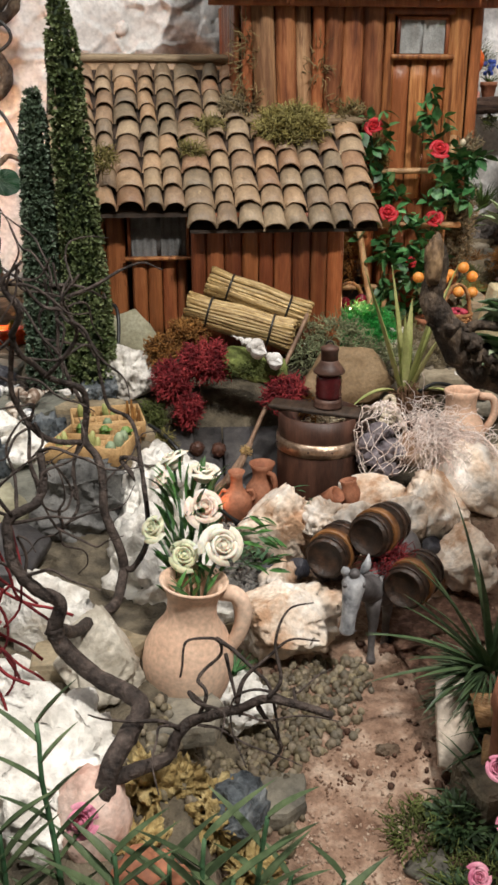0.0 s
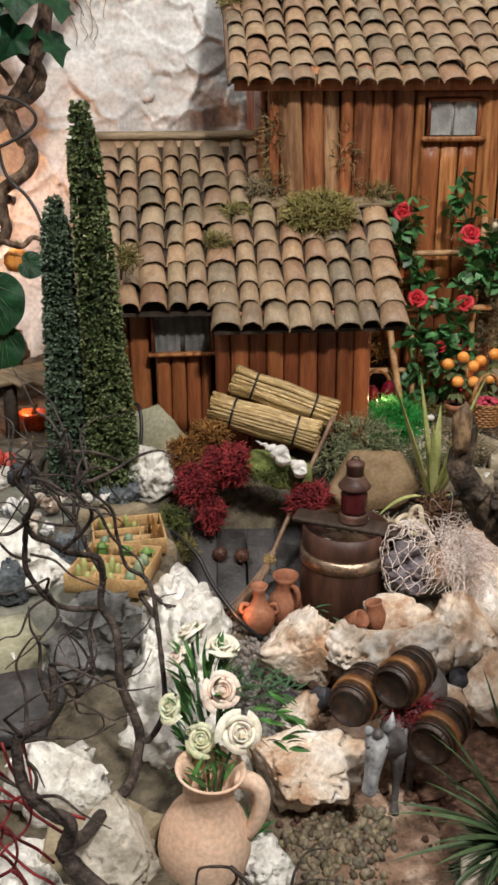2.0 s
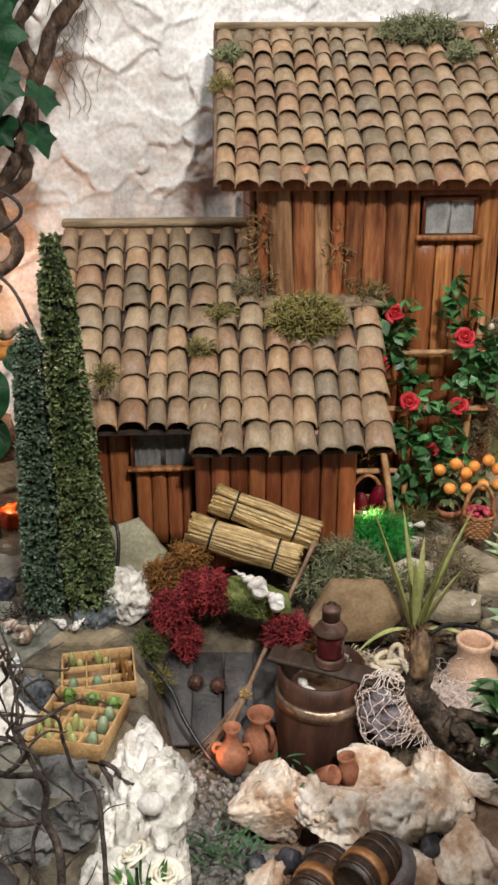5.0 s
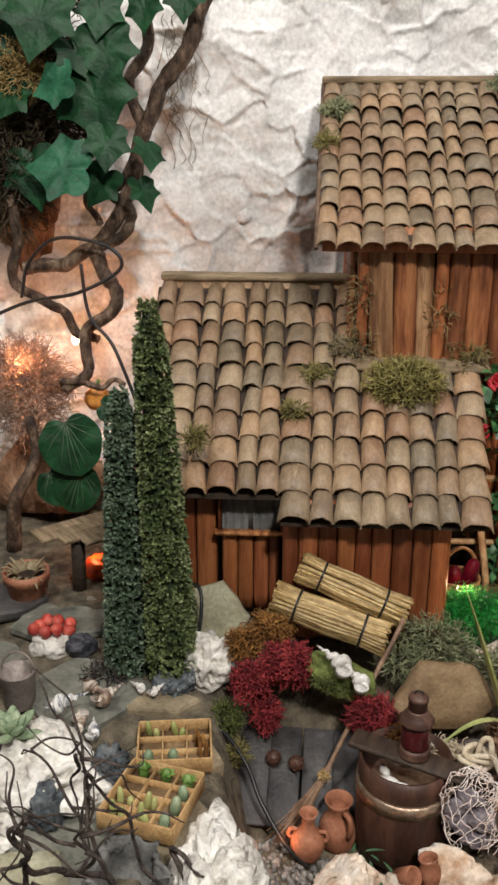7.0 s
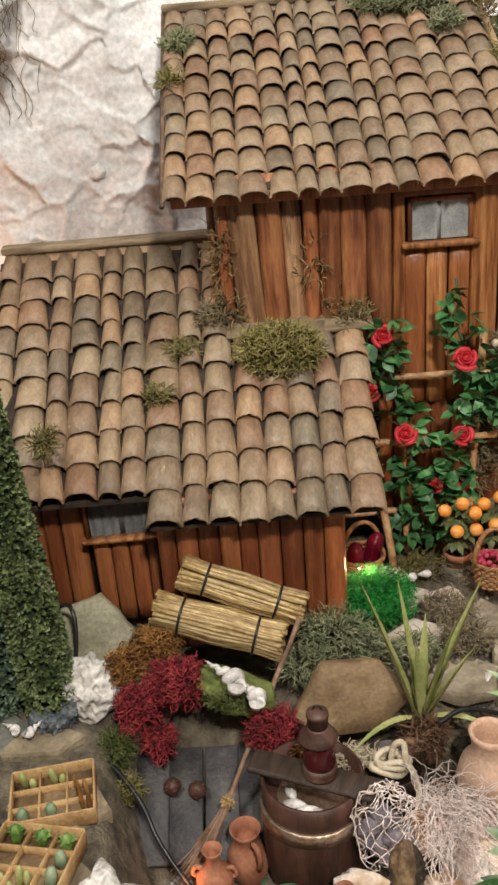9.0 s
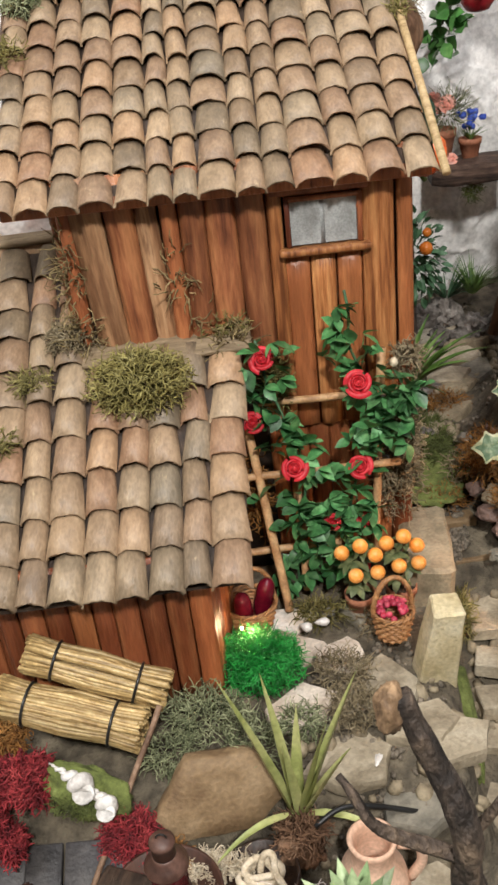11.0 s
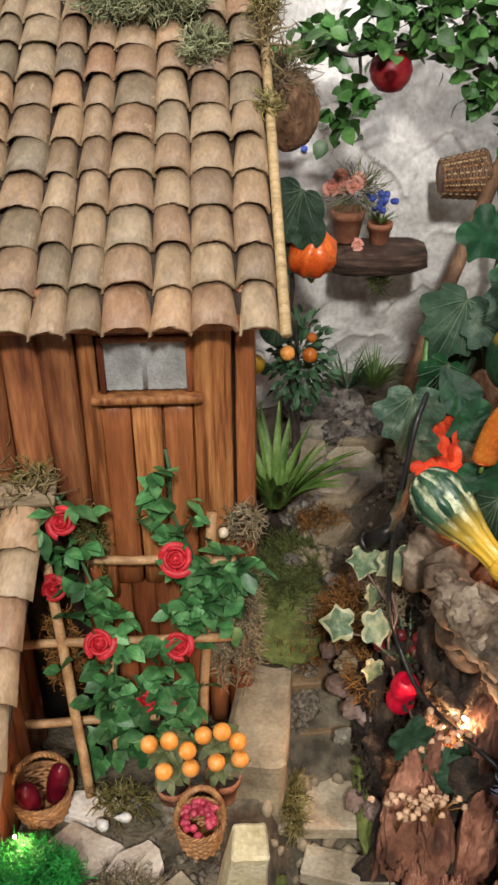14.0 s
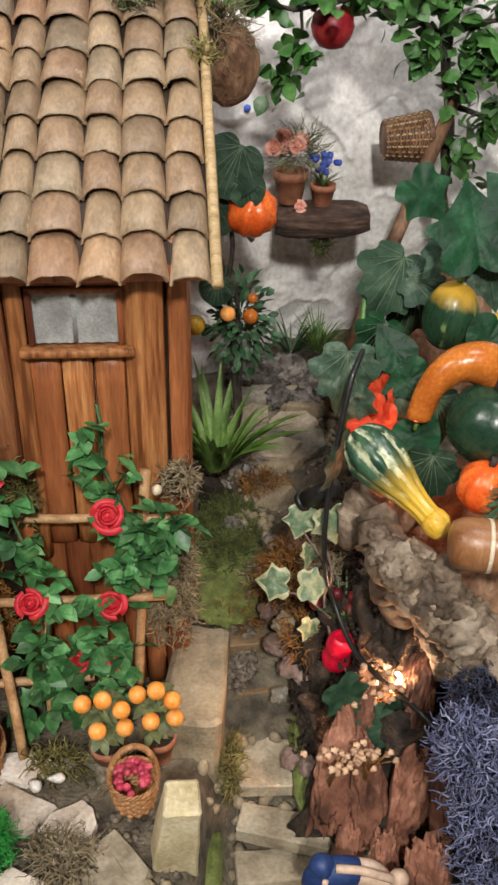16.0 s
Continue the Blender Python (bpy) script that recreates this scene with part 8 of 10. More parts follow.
part("bowl", lathe(Geo(), [(0.020, 0), (0.028, 0.006), (0.031, 0.018), (0.031, 0.030), (0.029, 0.030), (0.028, 0.02), (0.001, 0.018)], 32), "barrel", bw)
rp = thing("rope_coil", (0.153, 0.972, 0.277), "cream cotton rope knotted in a loose coil", "rope")
for k in range(3):
    pts = [((0.017 - 0.003 * k) * math.cos(a + k) * (1 + 0.2 * math.sin(2 * a)), (0.013 - 0.002 * k) * math.sin(a + k), 0.004 * k + 0.003 * math.sin(2 * a + k)) for a in (math.tau * i / 26 for i in range(27))]
    part("loop", tube(Geo(), pts, 0.0030, 8), "rope", rp)
part("loop", tube(Geo(), smooth_path([(0.0, 0.0, 0.004), (0.004, 0.004, 0.02), (0.012, 0.002, 0.024), (0.014, -0.006, 0.012), (0.02, -0.012, 0.002), (0.024, -0.022, -0.006), (0.022, -0.034, -0.016)], 5), 0.0030, 8), "rope", rp)
nt_ = thing("fishing_net", (0, 0, 0), "heap of pale string netting over rocks, pink light put into its colour", "net")
g = Geo()
bag = lambda uu, vv: Vector((0.144 + 0.029 * math.cos(uu) * math.sin(vv), 0.905 + 0.022 * math.sin(uu) * math.sin(vv), 0.272 + 0.044 * math.cos(vv))) + 0.009 * noise.noise_vector(Vector((math.cos(uu) * 3, vv * 3, math.sin(uu) * 3)))
for j in range(9):
    for i in range(12):
        u, v = (i + 0.5 * (j % 2)) / 12 * math.tau, 0.15 + 2.4 * j / 9
        for sd in (1, -1):
            tube(g, [bag(u + sd * q * math.tau / 24, v + q * 2.4 / 9) for q in (0, 0.33, 0.67, 1)], 0.00046, 4)
part("mesh_bag", g, "net", nt_)
rg = random.Random(23)
g = Geo()
for k in range(760):
    p = Vector((rg.uniform(0.172, 0.262), rg.uniform(0.875, 0.930), 0.0))
    p.z = 0.298 - 0.70 * max(0.0, p.x - 0.195) - 0.6 * max(0.0, 0.912 - p.y) + rg.uniform(-0.010, 0.004)
    d = Vector((rg.uniform(-0.4, 1.0), rg.uniform(-0.8, 0.3), rg.uniform(-0.1, 0.7))).normalized()
    pts = [p]
    for j in range(8):
        d = (d + Vector((rg.uniform(-0.65, 0.65), rg.uniform(-0.60, 0.45), -0.20 + rg.uniform(-0.6, 0.6)))).normalized()
        pts.append(pts[-1] + d * 0.0058)
    tube(g, smooth_path(pts, 2), 0.00036, 3)
tagged(part("fringe", g, "net", nt_, "frayed pale string, pink light put into its colour"), kind="stuff")
for k in range(5):
    part("cord", tube(Geo(), wobble([(0.175 + 0.016 * k, 0.93, 0.276), (0.186 + 0.016 * k, 0.912, 0.280), (0.195 + 0.018 * k, 0.89, 0.262), (0.190 + 0.019 * k, 0.872, 0.235)], 0.005, k, 5), 0.0013, 6), "net", nt_)
for i, (x, y, z, s) in enumerate([(0.138, 0.908, 0.256, 0.019), (0.155, 0.903, 0.262, 0.018), (0.228, 0.904, 0.236, 0.040), (0.188, 0.912, 0.262, 0.028), (0.142, 0.906, 0.285, 0.014), (0.130, 0.903, 0.272, 0.012), (0.150, 0.898, 0.242, 0.014)]):
    stone("rock", (x, y, z), (s, s * 0.8, s * 0.8), 180 + i, "violet_stone" if i not in (2, 3) else "tan", "stone wrapped in netting", 0.3, 0.4)
jr = thing("clay_jar", Matrix.Translation((0.246, 0.982, 0.236)) @ Matrix.Scale(1.07, 4), "salmon clay jar with one handle and wide mouth", "jar")
part("body", lathe(Geo(), [(0.014, -0.02), (0.017, -0.018), (0.026, -0.002), (0.029, 0.015), (0.025, 0.032), (0.0175, 0.042), (0.0162, 0.050), (0.0172, 0.060), (0.0192, 0.066), (0.0168, 0.0675), (0.0142, 0.063), (0.0136, 0.050), (0.0160, 0.02), (0.001, -0.012)], 36), "clay", jr)
part("handle", tube(Geo(), smooth_path([(0.019, 0, 0.060), (0.034, 0, 0.057), (0.0375, 0, 0.040), (0.0285, 0, 0.020)], 4), 0.0042, 9), "clay", jr)
solid("cable", tube(Geo(), smooth_path([(0.20, 1.0, 0.30), (0.222, 1.012, 0.306), (0.250, 1.020, 0.298), (0.29, 1.03, 0.276)], 5), 0.0024, 8), "cable", (0, 0, 0), "black electric cable among the stones", "cable")

M["stub"] = surf("broken_wood", [(0.035, 0.022, 0.014), (0.14, 0.085, 0.045), (0.34, 0.22, 0.12)], 60, 0.7, 0.8, 300, (1, 1, 0.5), 0.1, span=(0.4, 0.62), dist=0.002)
# dark little tree at the front corner with thick oval leaves
branch("bonsai_tree", [([(0.30, 0.68, 0.16), (0.285, 0.685, 0.28), (0.262, 0.69, 0.355), (0.222, 0.685, 0.398), (0.182, 0.678, 0.420), (0.156, 0.674, 0.440), (0.143, 0.670, 0.464), (0.140, 0.666, 0.490), (0.137, 0.664, 0.513)], 0.020, 0.0066),
                       ([(0.262, 0.69, 0.355), (0.285, 0.69, 0.50), (0.280, 0.695, 0.62), (0.264, 0.702, 0.675), (0.254, 0.708, 0.705), (0.245, 0.714, 0.731)], 0.0075, 0.0040),
                       ([(0.266, 0.70, 0.67), (0.24, 0.70, 0.683), (0.228, 0.71, 0.70)], 0.003, 0.0014), ([(0.156, 0.674, 0.440), (0.175, 0.665, 0.452), (0.20, 0.66, 0.456)], 0.006, 0.003), ([(0.280, 0.695, 0.62), (0.262, 0.69, 0.64), (0.25, 0.688, 0.672)], 0.0028, 0.0012), ([(0.264, 0.702, 0.675), (0.28, 0.70, 0.70), (0.29, 0.70, 0.715)], 0.0024, 0.001)], "gnarl", "dark gnarled little tree with pale broken stub", "tree", 0.009)
for i in range(26):
    t = i / 25
    q = Vector((0.145, 0.668, 0.458)).lerp(Vector((0.26, 0.688, 0.36)), t) + 0.008 * noise.noise_vector(Vector((i * 2.7, 0, 1)))
    stone("bark_lump", q, (0.008 + 0.004 * (i % 3), 0.008, 0.008), 800 + i, "gnarl", "rough dark lump of mossy bark", 0.7, 0.4, 3, i, "bark lumps", 1)
for x, y, z, r, h in ((0.1375, 0.6635, 0.502, 0.0072, 0.020), (0.245, 0.715, 0.730, 0.0050, 0.010)):
    solid("branch_stub", rock(Geo(), (r, r, h), 3, None, 0.25, 4, 2), "stub", (x, y, z), "pale brown broken end of a branch", "branch")
jd = thing("jade_plant", (0.20, 0.66, 0.45), "thick oval green leaves with pale edges on the tree, plus an added unseen crown", "plant")
rg = random.Random(61)
o_jd = Vector((0.20, 0.66, 0.45))
for cx, cy, cz, n in ((0.0, 0.0, 0.005, 11), (0.022, 0.0, -0.03, 9), (0.03, 0.0, 0.04, 9), (-0.005, -0.03, 0.095, 7)):
    for k in range(n):
        an = k * 2.4
        g = Geo()
        blade(g, (cx, cy, cz), (math.cos(an), math.sin(an) * 0.7, 0.35 + 0.07 * k), rg.uniform(0.022, 0.034), 0.016, 0.25, 5, 0.003)
        part("leaf", g, "succulent" if k % 3 else "apple_leaf", jd)

# unseen extra crown and its stems, added to shade the front right corner
for i in range(110):
    q = Vector((rg.uniform(0.205, 0.36), rg.uniform(0.47, 0.68), 0)) - o_jd
    q.z = rg.uniform(0.36, 0.52) + 0.12 * q.x - o_jd.z
    d = Vector((rg.gauss(-0.4, 0.8), rg.gauss(-0.2, 0.7), rg.uniform(0.0, 0.9)))
    g = Geo()
    blade(g, q, d, rg.uniform(0.030, 0.046), 0.022, 0.3, 6, 0.003)
    part("leaf", g, "succulent" if i % 3 else "apple_leaf", jd)
for cx, cz, n in ((0.204, 0.462, 7), (0.202, 0.432, 7), (0.206, 0.405, 6)):
    for k in range(n):
        g = Geo()
        blade(g, Vector((cx, 0.68, cz)) - o_jd, (-1.0 + 0.3 * rg.random(), rg.uniform(-0.8, 0.6), rg.uniform(-0.5, 0.9)), rg.uniform(0.022, 0.036), 0.015, 0.3, 6, 0.003)
        part("leaf", g, "succulent" if k % 3 else "apple_leaf", jd)
for x, y, z in ((0.24, 0.52, 0.44), (0.30, 0.56, 0.47), (0.25, 0.62, 0.45), (0.33, 0.60, 0.46), (0.29, 0.50, 0.42)):
    part("stem", tube(Geo(), wobble([Vector((0.285, 0.69, 0.40)) - o_jd, Vector((0.5 * (0.285 + x), 0.5 * (0.69 + y), 0.41)) - o_jd, Vector((x, y, z)) - o_jd], 0.004, 5), taper(0.004, 0.002, 13), 6), "gnarl", jd)
SUCC = (0.230, 0.775, 0.512)
M["jade"] = surf("pale_succulent", [(0.16, 0.25, 0.11), (0.28, 0.38, 0.19), (0.44, 0.50, 0.30)], 30, 0.45, 0.1, 300, (1, 1, 1), 0.2)
sc = thing("succulent", SUCC, "pale green rosette succulent with pointed fleshy leaves", "plant")
rg = random.Random(67)
for k in range(26):
    an, t = k * 2.4, k / 25
    g = Geo()
    blade(g, (0.003 * math.cos(an), 0.003 * math.sin(an), 0.01 * t), (math.cos(an), math.sin(an), 0.25 + 2.0 * t), 0.036 - 0.012 * t, 0.013, 0.1, 6, 0.004)
    part("leaf", g, "jade", sc)
part("stem", tube(Geo(), wobble([(0, 0, 0.002), (0.004, -0.03, -0.05), (0.0, -0.075, -0.105)], 0.004, 3, 5), 0.0045, 8), "gnarl", sc)
# the front: blade plant in a pot, pale stone, pink flowers, oleander sprigs
M["blade_green"] = surf("long_green_blade", [(0.03, 0.058, 0.024), (0.065, 0.105, 0.046), (0.13, 0.18, 0.09)], 30, 0.5, 0.1, 200, (1, 1, 1), 0.25)
M["ochre_bark"] = surf("ochre_bark", [(0.11, 0.055, 0.022), (0.22, 0.12, 0.05), (0.32, 0.19, 0.085)], 40, 0.6, 0.6, 240, (1, 3, 1), 0.15, dist=0.002)
M["front_leaf"] = surf("small_dark_leaf", [(0.014, 0.030, 0.010), (0.03, 0.058, 0.02), (0.07, 0.11, 0.04)], 60, 0.55, 0, 300, (1, 1, 1), 0.4, isl=True)
bp_ = flower_pot(pose(0.185, 0.485, 0.185, 0, 12, 0), 0.036, 0.062, "brown clay pot at the path edge")
gp = thing("spider_plant", (0.192, 0.600, 0.190), "clump of long arching green blades", "plant")
rg = random.Random(71)
for k, (dx, dy, dz, ln) in enumerate([(-0.9, -0.2, 0.75, 0.115), (-0.45, 0.0, 1.0, 0.125), (-0.15, 0.15, 1.0, 0.145), (-1.0, -0.3, 0.30, 0.105), (-0.8, -0.5, 0.45, 0.085), (-0.6, -0.2, 1.1, 0.10), (0.1, -0.1, 1.0, 0.13), (-1.0, 0.1, 0.55, 0.10), (-0.3, -0.5, 0.8, 0.09), (0.4, 0.0, 0.9, 0.11), (-0.7, 0.2, 0.8, 0.09), (0.2, 0.3, 1.0, 0.11), (-0.95, -0.6, 0.15, 0.07), (-0.5, -0.7, 0.3, 0.06), (-0.75, -0.1, 0.9, 0.10), (-0.2, -0.2, 1.2, 0.12), (0.3, -0.3, 0.8, 0.10), (-0.35, -0.6, 0.6, 0.08), (-0.6, 0.3, 1.2, 0.11), (-0.85, -0.45, 0.7, 0.09), (-0.1, -0.6, 0.9, 0.085)]):
    g = Geo()
    blade(g, (0.005 * dx, 0.005 * dy, 0.0), (dx, dy, dz), ln, rg.uniform(0.0058, 0.0080), rg.uniform(0.35, 0.85), 10, 0.0014)
    part("blade", g, "blade_green", gp)
tuft = thing("pine_tuft", (0.185, 0.590, 0.190), "tuft of fine green needles below the blades", "plant")
g = Geo()
for k in range(460):
    an = rg.uniform(0, math.tau)
    blade(g, (0.018 * math.cos(an), 0.014 * math.sin(an), rg.uniform(-0.030, 0.012)), (math.cos(an) - 0.4, math.sin(an) - 0.3, rg.uniform(-0.3, 0.7)), rg.uniform(0.02, 0.038), 0.0016, 0.5, 4, 0.0004)
tagged(part("needle", g, "blade_green", tuft), kind="stuff")
for i, (x, y, z, rx, ry, rz) in enumerate([(0.181, 0.552, 0.188, 62, 8, -20), (0.184, 0.535, 0.160, 48, -14, 10), (0.172, 0.525, 0.142, 55, 20, -30)]):
    solid("bark_shard", flat_stone(Geo(), 0.044, 0.036, 0.007, 430 + i, None, 4), "ochre_bark", pose(x, y, z, rx, ry, rz), "ochre-brown broken piece of bark leaning", "bark", "bark shards")
solid("flat_stone", flat_stone(Geo(), 0.036, 0.082, 0.012, 411), "pale_flag", pose(0.155, 0.568, 0.165, 52, 0, -6), "pale grey flat stone leaning upright", "stone")
for i, (x, y, dz, n) in enumerate([(0.205, 0.63, 0.0, 16), (0.185, 0.50, 0.0, 18), (0.17, 0.41, 0.0, 16), (0.21, 0.56, 0.0, 14)]):
    tuft = thing("spider_plant", lib(x, y, dz), "clump of dark arching blades at the path edge", "plant")
    for k in range(n):
        an = rg.uniform(1.6, 5.0)
        g = Geo()
        blade(g, (0.006 * math.cos(an), 0.006 * math.sin(an), 0.0), (math.cos(an) * 0.7, math.sin(an) * 0.5, rg.uniform(0.6, 1.8)), rg.uniform(0.045, 0.09), rg.uniform(0.003, 0.0055), rg.uniform(1.0, 2.2), 7, 0.001)
        part("blade", g, "front_leaf", tuft)
block((0.185, 0.52, 0.14), (0.06, 0.05, 0.04), 31, "earth", "broken reddish-brown clay block", 12)
stone("rock", (0.13, 0.47, 0.112), (0.022, 0.016, 0.016), 191, "grey", "mossy dark stone in the sand", 0.35, 0.4)
stone("rock", (0.11, 0.575, 0.131), (0.010, 0.006, 0.006), 192, "earth", "small red-brown stone in the sand", 0.3)
# both sets of mounds: soil colour darkened to hold shade at the front right
for i, (x, y, sx, sy) in enumerate([(0.165, 0.455, 0.035, 0.06), (0.205, 0.54, 0.04, 0.07), (0.20, 0.63, 0.03, 0.05)]):
    stone("soil_mound", lib(x, y, 0.002), (sx, sy, 0.016), 360 + i, "clod", "dark soil of the front planting, with the shade there in its colour", 0.6, 0.4, 4, 0, "soil", 0)
for i, (x, y, sx, sy) in enumerate([(0.180, 0.68, 0.045, 0.06), (0.21, 0.75, 0.045, 0.05), (0.145, 0.72, 0.03, 0.04)]):
    stone("soil_mound", lib(x, y, 0.0), (sx, sy, 0.010), 370 + i, "clod", "reddish-brown loose earth beside the path", 0.6, 0.3, 4, 0, "soil", 0)
for i, (x, y, r, n) in enumerate([(0.150, 0.50, 0.022, 520), (0.185, 0.47, 0.028, 560), (0.140, 0.435, 0.024, 480), (0.175, 0.535, 0.02, 380), (0.20, 0.59, 0.025, 420), (0.165, 0.40, 0.03, 500)]):
    g = Geo()
    c = lib(x, y, 0.012)
    for k in range(n):
        d = Vector((rg.gauss(0, 1), rg.gauss(0, 1), abs(rg.gauss(0.2, 0.8)))).normalized()
        leaf(g, rg.uniform(0.004, 0.009), 0.003, aim(Vector(c) + Vector((d.x * r, d.y * r, d.z * r * 0.9)) * rg.random() ** 0.4, d, rg.uniform(-1, 1)), 0.3)
    solid("ground_cover", g, "front_leaf", (0, 0, 0), "low dark green small-leaved ground cover", "plant", "ground cover", kind="stuff")
solid("moss", curls(Geo(), (0.125, 0.50, 0.122), (0.03, 0.03, 0.01), 320, 93, 0.0008, 0.014, 1.0), "moss_green", (0, 0, 0), "dark green moss at the path edge", "moss")
solid("moss", curls(Geo(), (0.155, 0.44, 0.125), (0.04, 0.04, 0.014), 380, 94, 0.0008, 0.016, 1.0), "moss_green", (0, 0, 0), "dark green moss at the path edge", "moss")
pf = thing("pink_flowers", (0.17, 0.43, 0.13), "sprig of small pink double blossoms", "flower")
for i, (x, y, z) in enumerate([(-0.012, 0.0, 0.115), (-0.020, 0.005, 0.103), (-0.012, 0.0, 0.065), (-0.028, -0.005, 0.028), (0.002, 0.01, 0.09)]):
    part("bloom", rose_geo(0.0075, 500 + i, 12), "pink", pf, at=Matrix.Translation((x, y, z)) @ pose(0, 0, 0, 50, 10 * i - 20, 0))
    part("stem", tube(Geo(), [(0.01, 0.0, -0.015), (0.5 * x, 0.5 * y, 0.5 * z), (x, y, z)], 0.0011, 5), "dark_blade", pf)


M["oleander"] = surf("oleander_leaf", [(0.032, 0.055, 0.022), (0.070, 0.105, 0.048), (0.14, 0.185, 0.09)], 30, 0.5, 0.1, 200, (1, 1, 1), 0.3)


def sprig(base, top, n, length, width, seed, label):
    """An oleander shoot: paired narrow leaves on an arching stem."""
    t = thing("oleander_shoot", base, label, "plant", "oleander shoots")
    rg = random.Random(seed)
    b, e = Vector((0, 0, 0)), Vector(top) - Vector(base)
    p = wobble([b, e * 0.5 + Vector((0, 0.004, 0.004)), e], 0.003, seed, 8)
    part("stem", tube(Geo(), p, taper(0.0022, 0.0012, len(p)), 6), "dark_blade", t)
    for k in range(n):
        q = p[int((0.3 + 0.7 * k / max(1, n - 1)) * (len(p) - 1))]
        g = Geo()
        an = rg.uniform(-0.5, 0.5) + (0 if k % 2 else math.pi)
        d = (e.normalized() * 0.8 + Vector((math.cos(an), rg.uniform(-0.4, 0.3), 0.25 * math.sin(an) + 0.25))).normalized()
        blade(g, q, d, length * rg.uniform(0.7, 1.1), width * 0.95, 0.25, 6, 0.0008)
        part("leaf", g, "oleander", t)


OL = "oleander shoot with narrow dark green leaves"
sprig((0.03, 0.33, 0.10), (0.052, 0.37, 0.215), 9, 0.045, 0.0065, 1, OL)
sprig((-0.01, 0.32, 0.13), (0.010, 0.35, 0.275), 10, 0.046, 0.0065, 2, OL)
sprig((-0.03, 0.31, 0.14), (-0.022, 0.335, 0.275), 10, 0.044, 0.006, 3, OL)
sprig((-0.085, 0.31, 0.16), (-0.100, 0.345, 0.335), 14, 0.036, 0.0045, 4, OL)
sprig((-0.115, 0.31, 0.15), (-0.118, 0.33, 0.285), 16, 0.046, 0.0065, 5, OL)
sprig((-0.06, 0.31, 0.15), (-0.065, 0.33, 0.27), 16, 0.045, 0.006, 6, OL)
sprig((-0.04, 0.32, 0.14), (-0.04, 0.345, 0.25), 8, 0.045, 0.006, 7, OL)
sprig((0.0, 0.36, 0.12), (0.025, 0.39, 0.2), 7, 0.035, 0.005, 8, OL)
sprig((-0.14, 0.31, 0.15), (-0.150, 0.33, 0.25), 14, 0.05, 0.006, 9, OL)
sprig((0.02, 0.32, 0.11), (0.085, 0.36, 0.195), 10, 0.042, 0.006, 10, OL)
sprig((-0.02, 0.31, 0.13), (-0.008, 0.33, 0.255), 12, 0.05, 0.006, 11, OL)
for i, (x, y, z, mt) in enumerate([(-0.082, 0.345, 0.275, "pink"), (-0.052, 0.33, 0.225, "blue")]):
    solid("blossom", rose_geo(0.008, 520 + i, 10), mt, Matrix.Translation((x, y, z)) @ pose(0, 0, 0, 40, 0, 0), "small mauve blossom among the oleander", "flower")
for i, (x, y, z, s) in enumerate([(-0.062, 0.435, 0.215, 0.022), (-0.022, 0.43, 0.195, 0.020), (-0.068, 0.40, 0.20, 0.020), (0.0, 0.415, 0.165, 0.018), (-0.042, 0.44, 0.208, 0.015), (-0.045, 0.415, 0.19, 0.016)]):
    stone("rock", (x, y, z + 0.006), (s * 0.85, s * 0.8, s * 0.95), 210 + i, "lichen", "ochre spongy lichen lump", 0.8, 2.2, 5, i, "lichen lumps", 0)
stone("rock", (-0.055, 0.372, 0.19), (0.025, 0.022, 0.04), 220, "terra", "broken piece of orange terracotta", 0.3, 0.0)
stone("rock", (-0.03, 0.38, 0.16), (0.03, 0.03, 0.03), 221, "tan", "pinkish cream stone under the oleander", 0.3, 0.4)
g = Geo()
rg = random.Random(83)
for k in range(60):
    an = rg.uniform(0, math.tau)
    blade(g, (-0.012, 0.625, 0.168), (math.cos(an), math.sin(an), rg.uniform(0.3, 1.4)), rg.uniform(0.016, 0.026), 0.0016, 0.2, 3, 0.0005)
solid("needle_tuft", g, "leaf", (0, 0, 0), "dark green needle-leaved tuft", "plant", kind="stuff")
for c, n, sd in (((0.0, 0.80, 0.185), 40, 1), ((-0.03, 0.78, 0.20), 36, 2), ((0.045, 0.87, 0.215), 14, 3)):
    g = Geo()
    rg = random.Random(sd)
    for k in range(n):
        an = rg.uniform(0, math.tau)
        leaf(g, rg.uniform(0.012, 0.022), 0.003, aim(Vector(c) + Vector((rg.gauss(0, 0.012), rg.gauss(0, 0.012), rg.uniform(-0.008, 0.012))), (math.cos(an), math.sin(an), rg.uniform(0.1, 0.9)), 0), 0.3)
    solid("rosemary_sprig", g, "dark_blade", (0, 0, 0), "grey-green needle sprig in the gravel", "plant", "needle sprigs", kind="stuff")

# ---- the bank right of the path: cork, lamps, ledge of driftwood and gourds ----
M["pole_wood"] = surf("brown_pole", [(0.06, 0.03, 0.016), (0.15, 0.08, 0.042), (0.26, 0.15, 0.085)], 50, 0.6, 0.6, 300, (1, 1, 0.4), 0.1, dist=0.002)
M["shelf_bark"] = surf("layered_bark", [(0.022, 0.012, 0.008), (0.07, 0.040, 0.027), (0.16, 0.10, 0.07)], 50, 0.75, 1.0, 300, (0.4, 0.6, 3.0), 0.1, span=(0.36, 0.66), dist=0.004)
M["cork_slab"] = surf("reddish_cork", [(0.070, 0.029, 0.018), (0.20, 0.082, 0.049), (0.38, 0.185, 0.120)], 30, 0.8, 0.9, 200, (1, 1, 0.45), 0.2, (24, 0.64, (0.05, 0.024, 0.015)), span=(0.36, 0.64), dist=0.003)
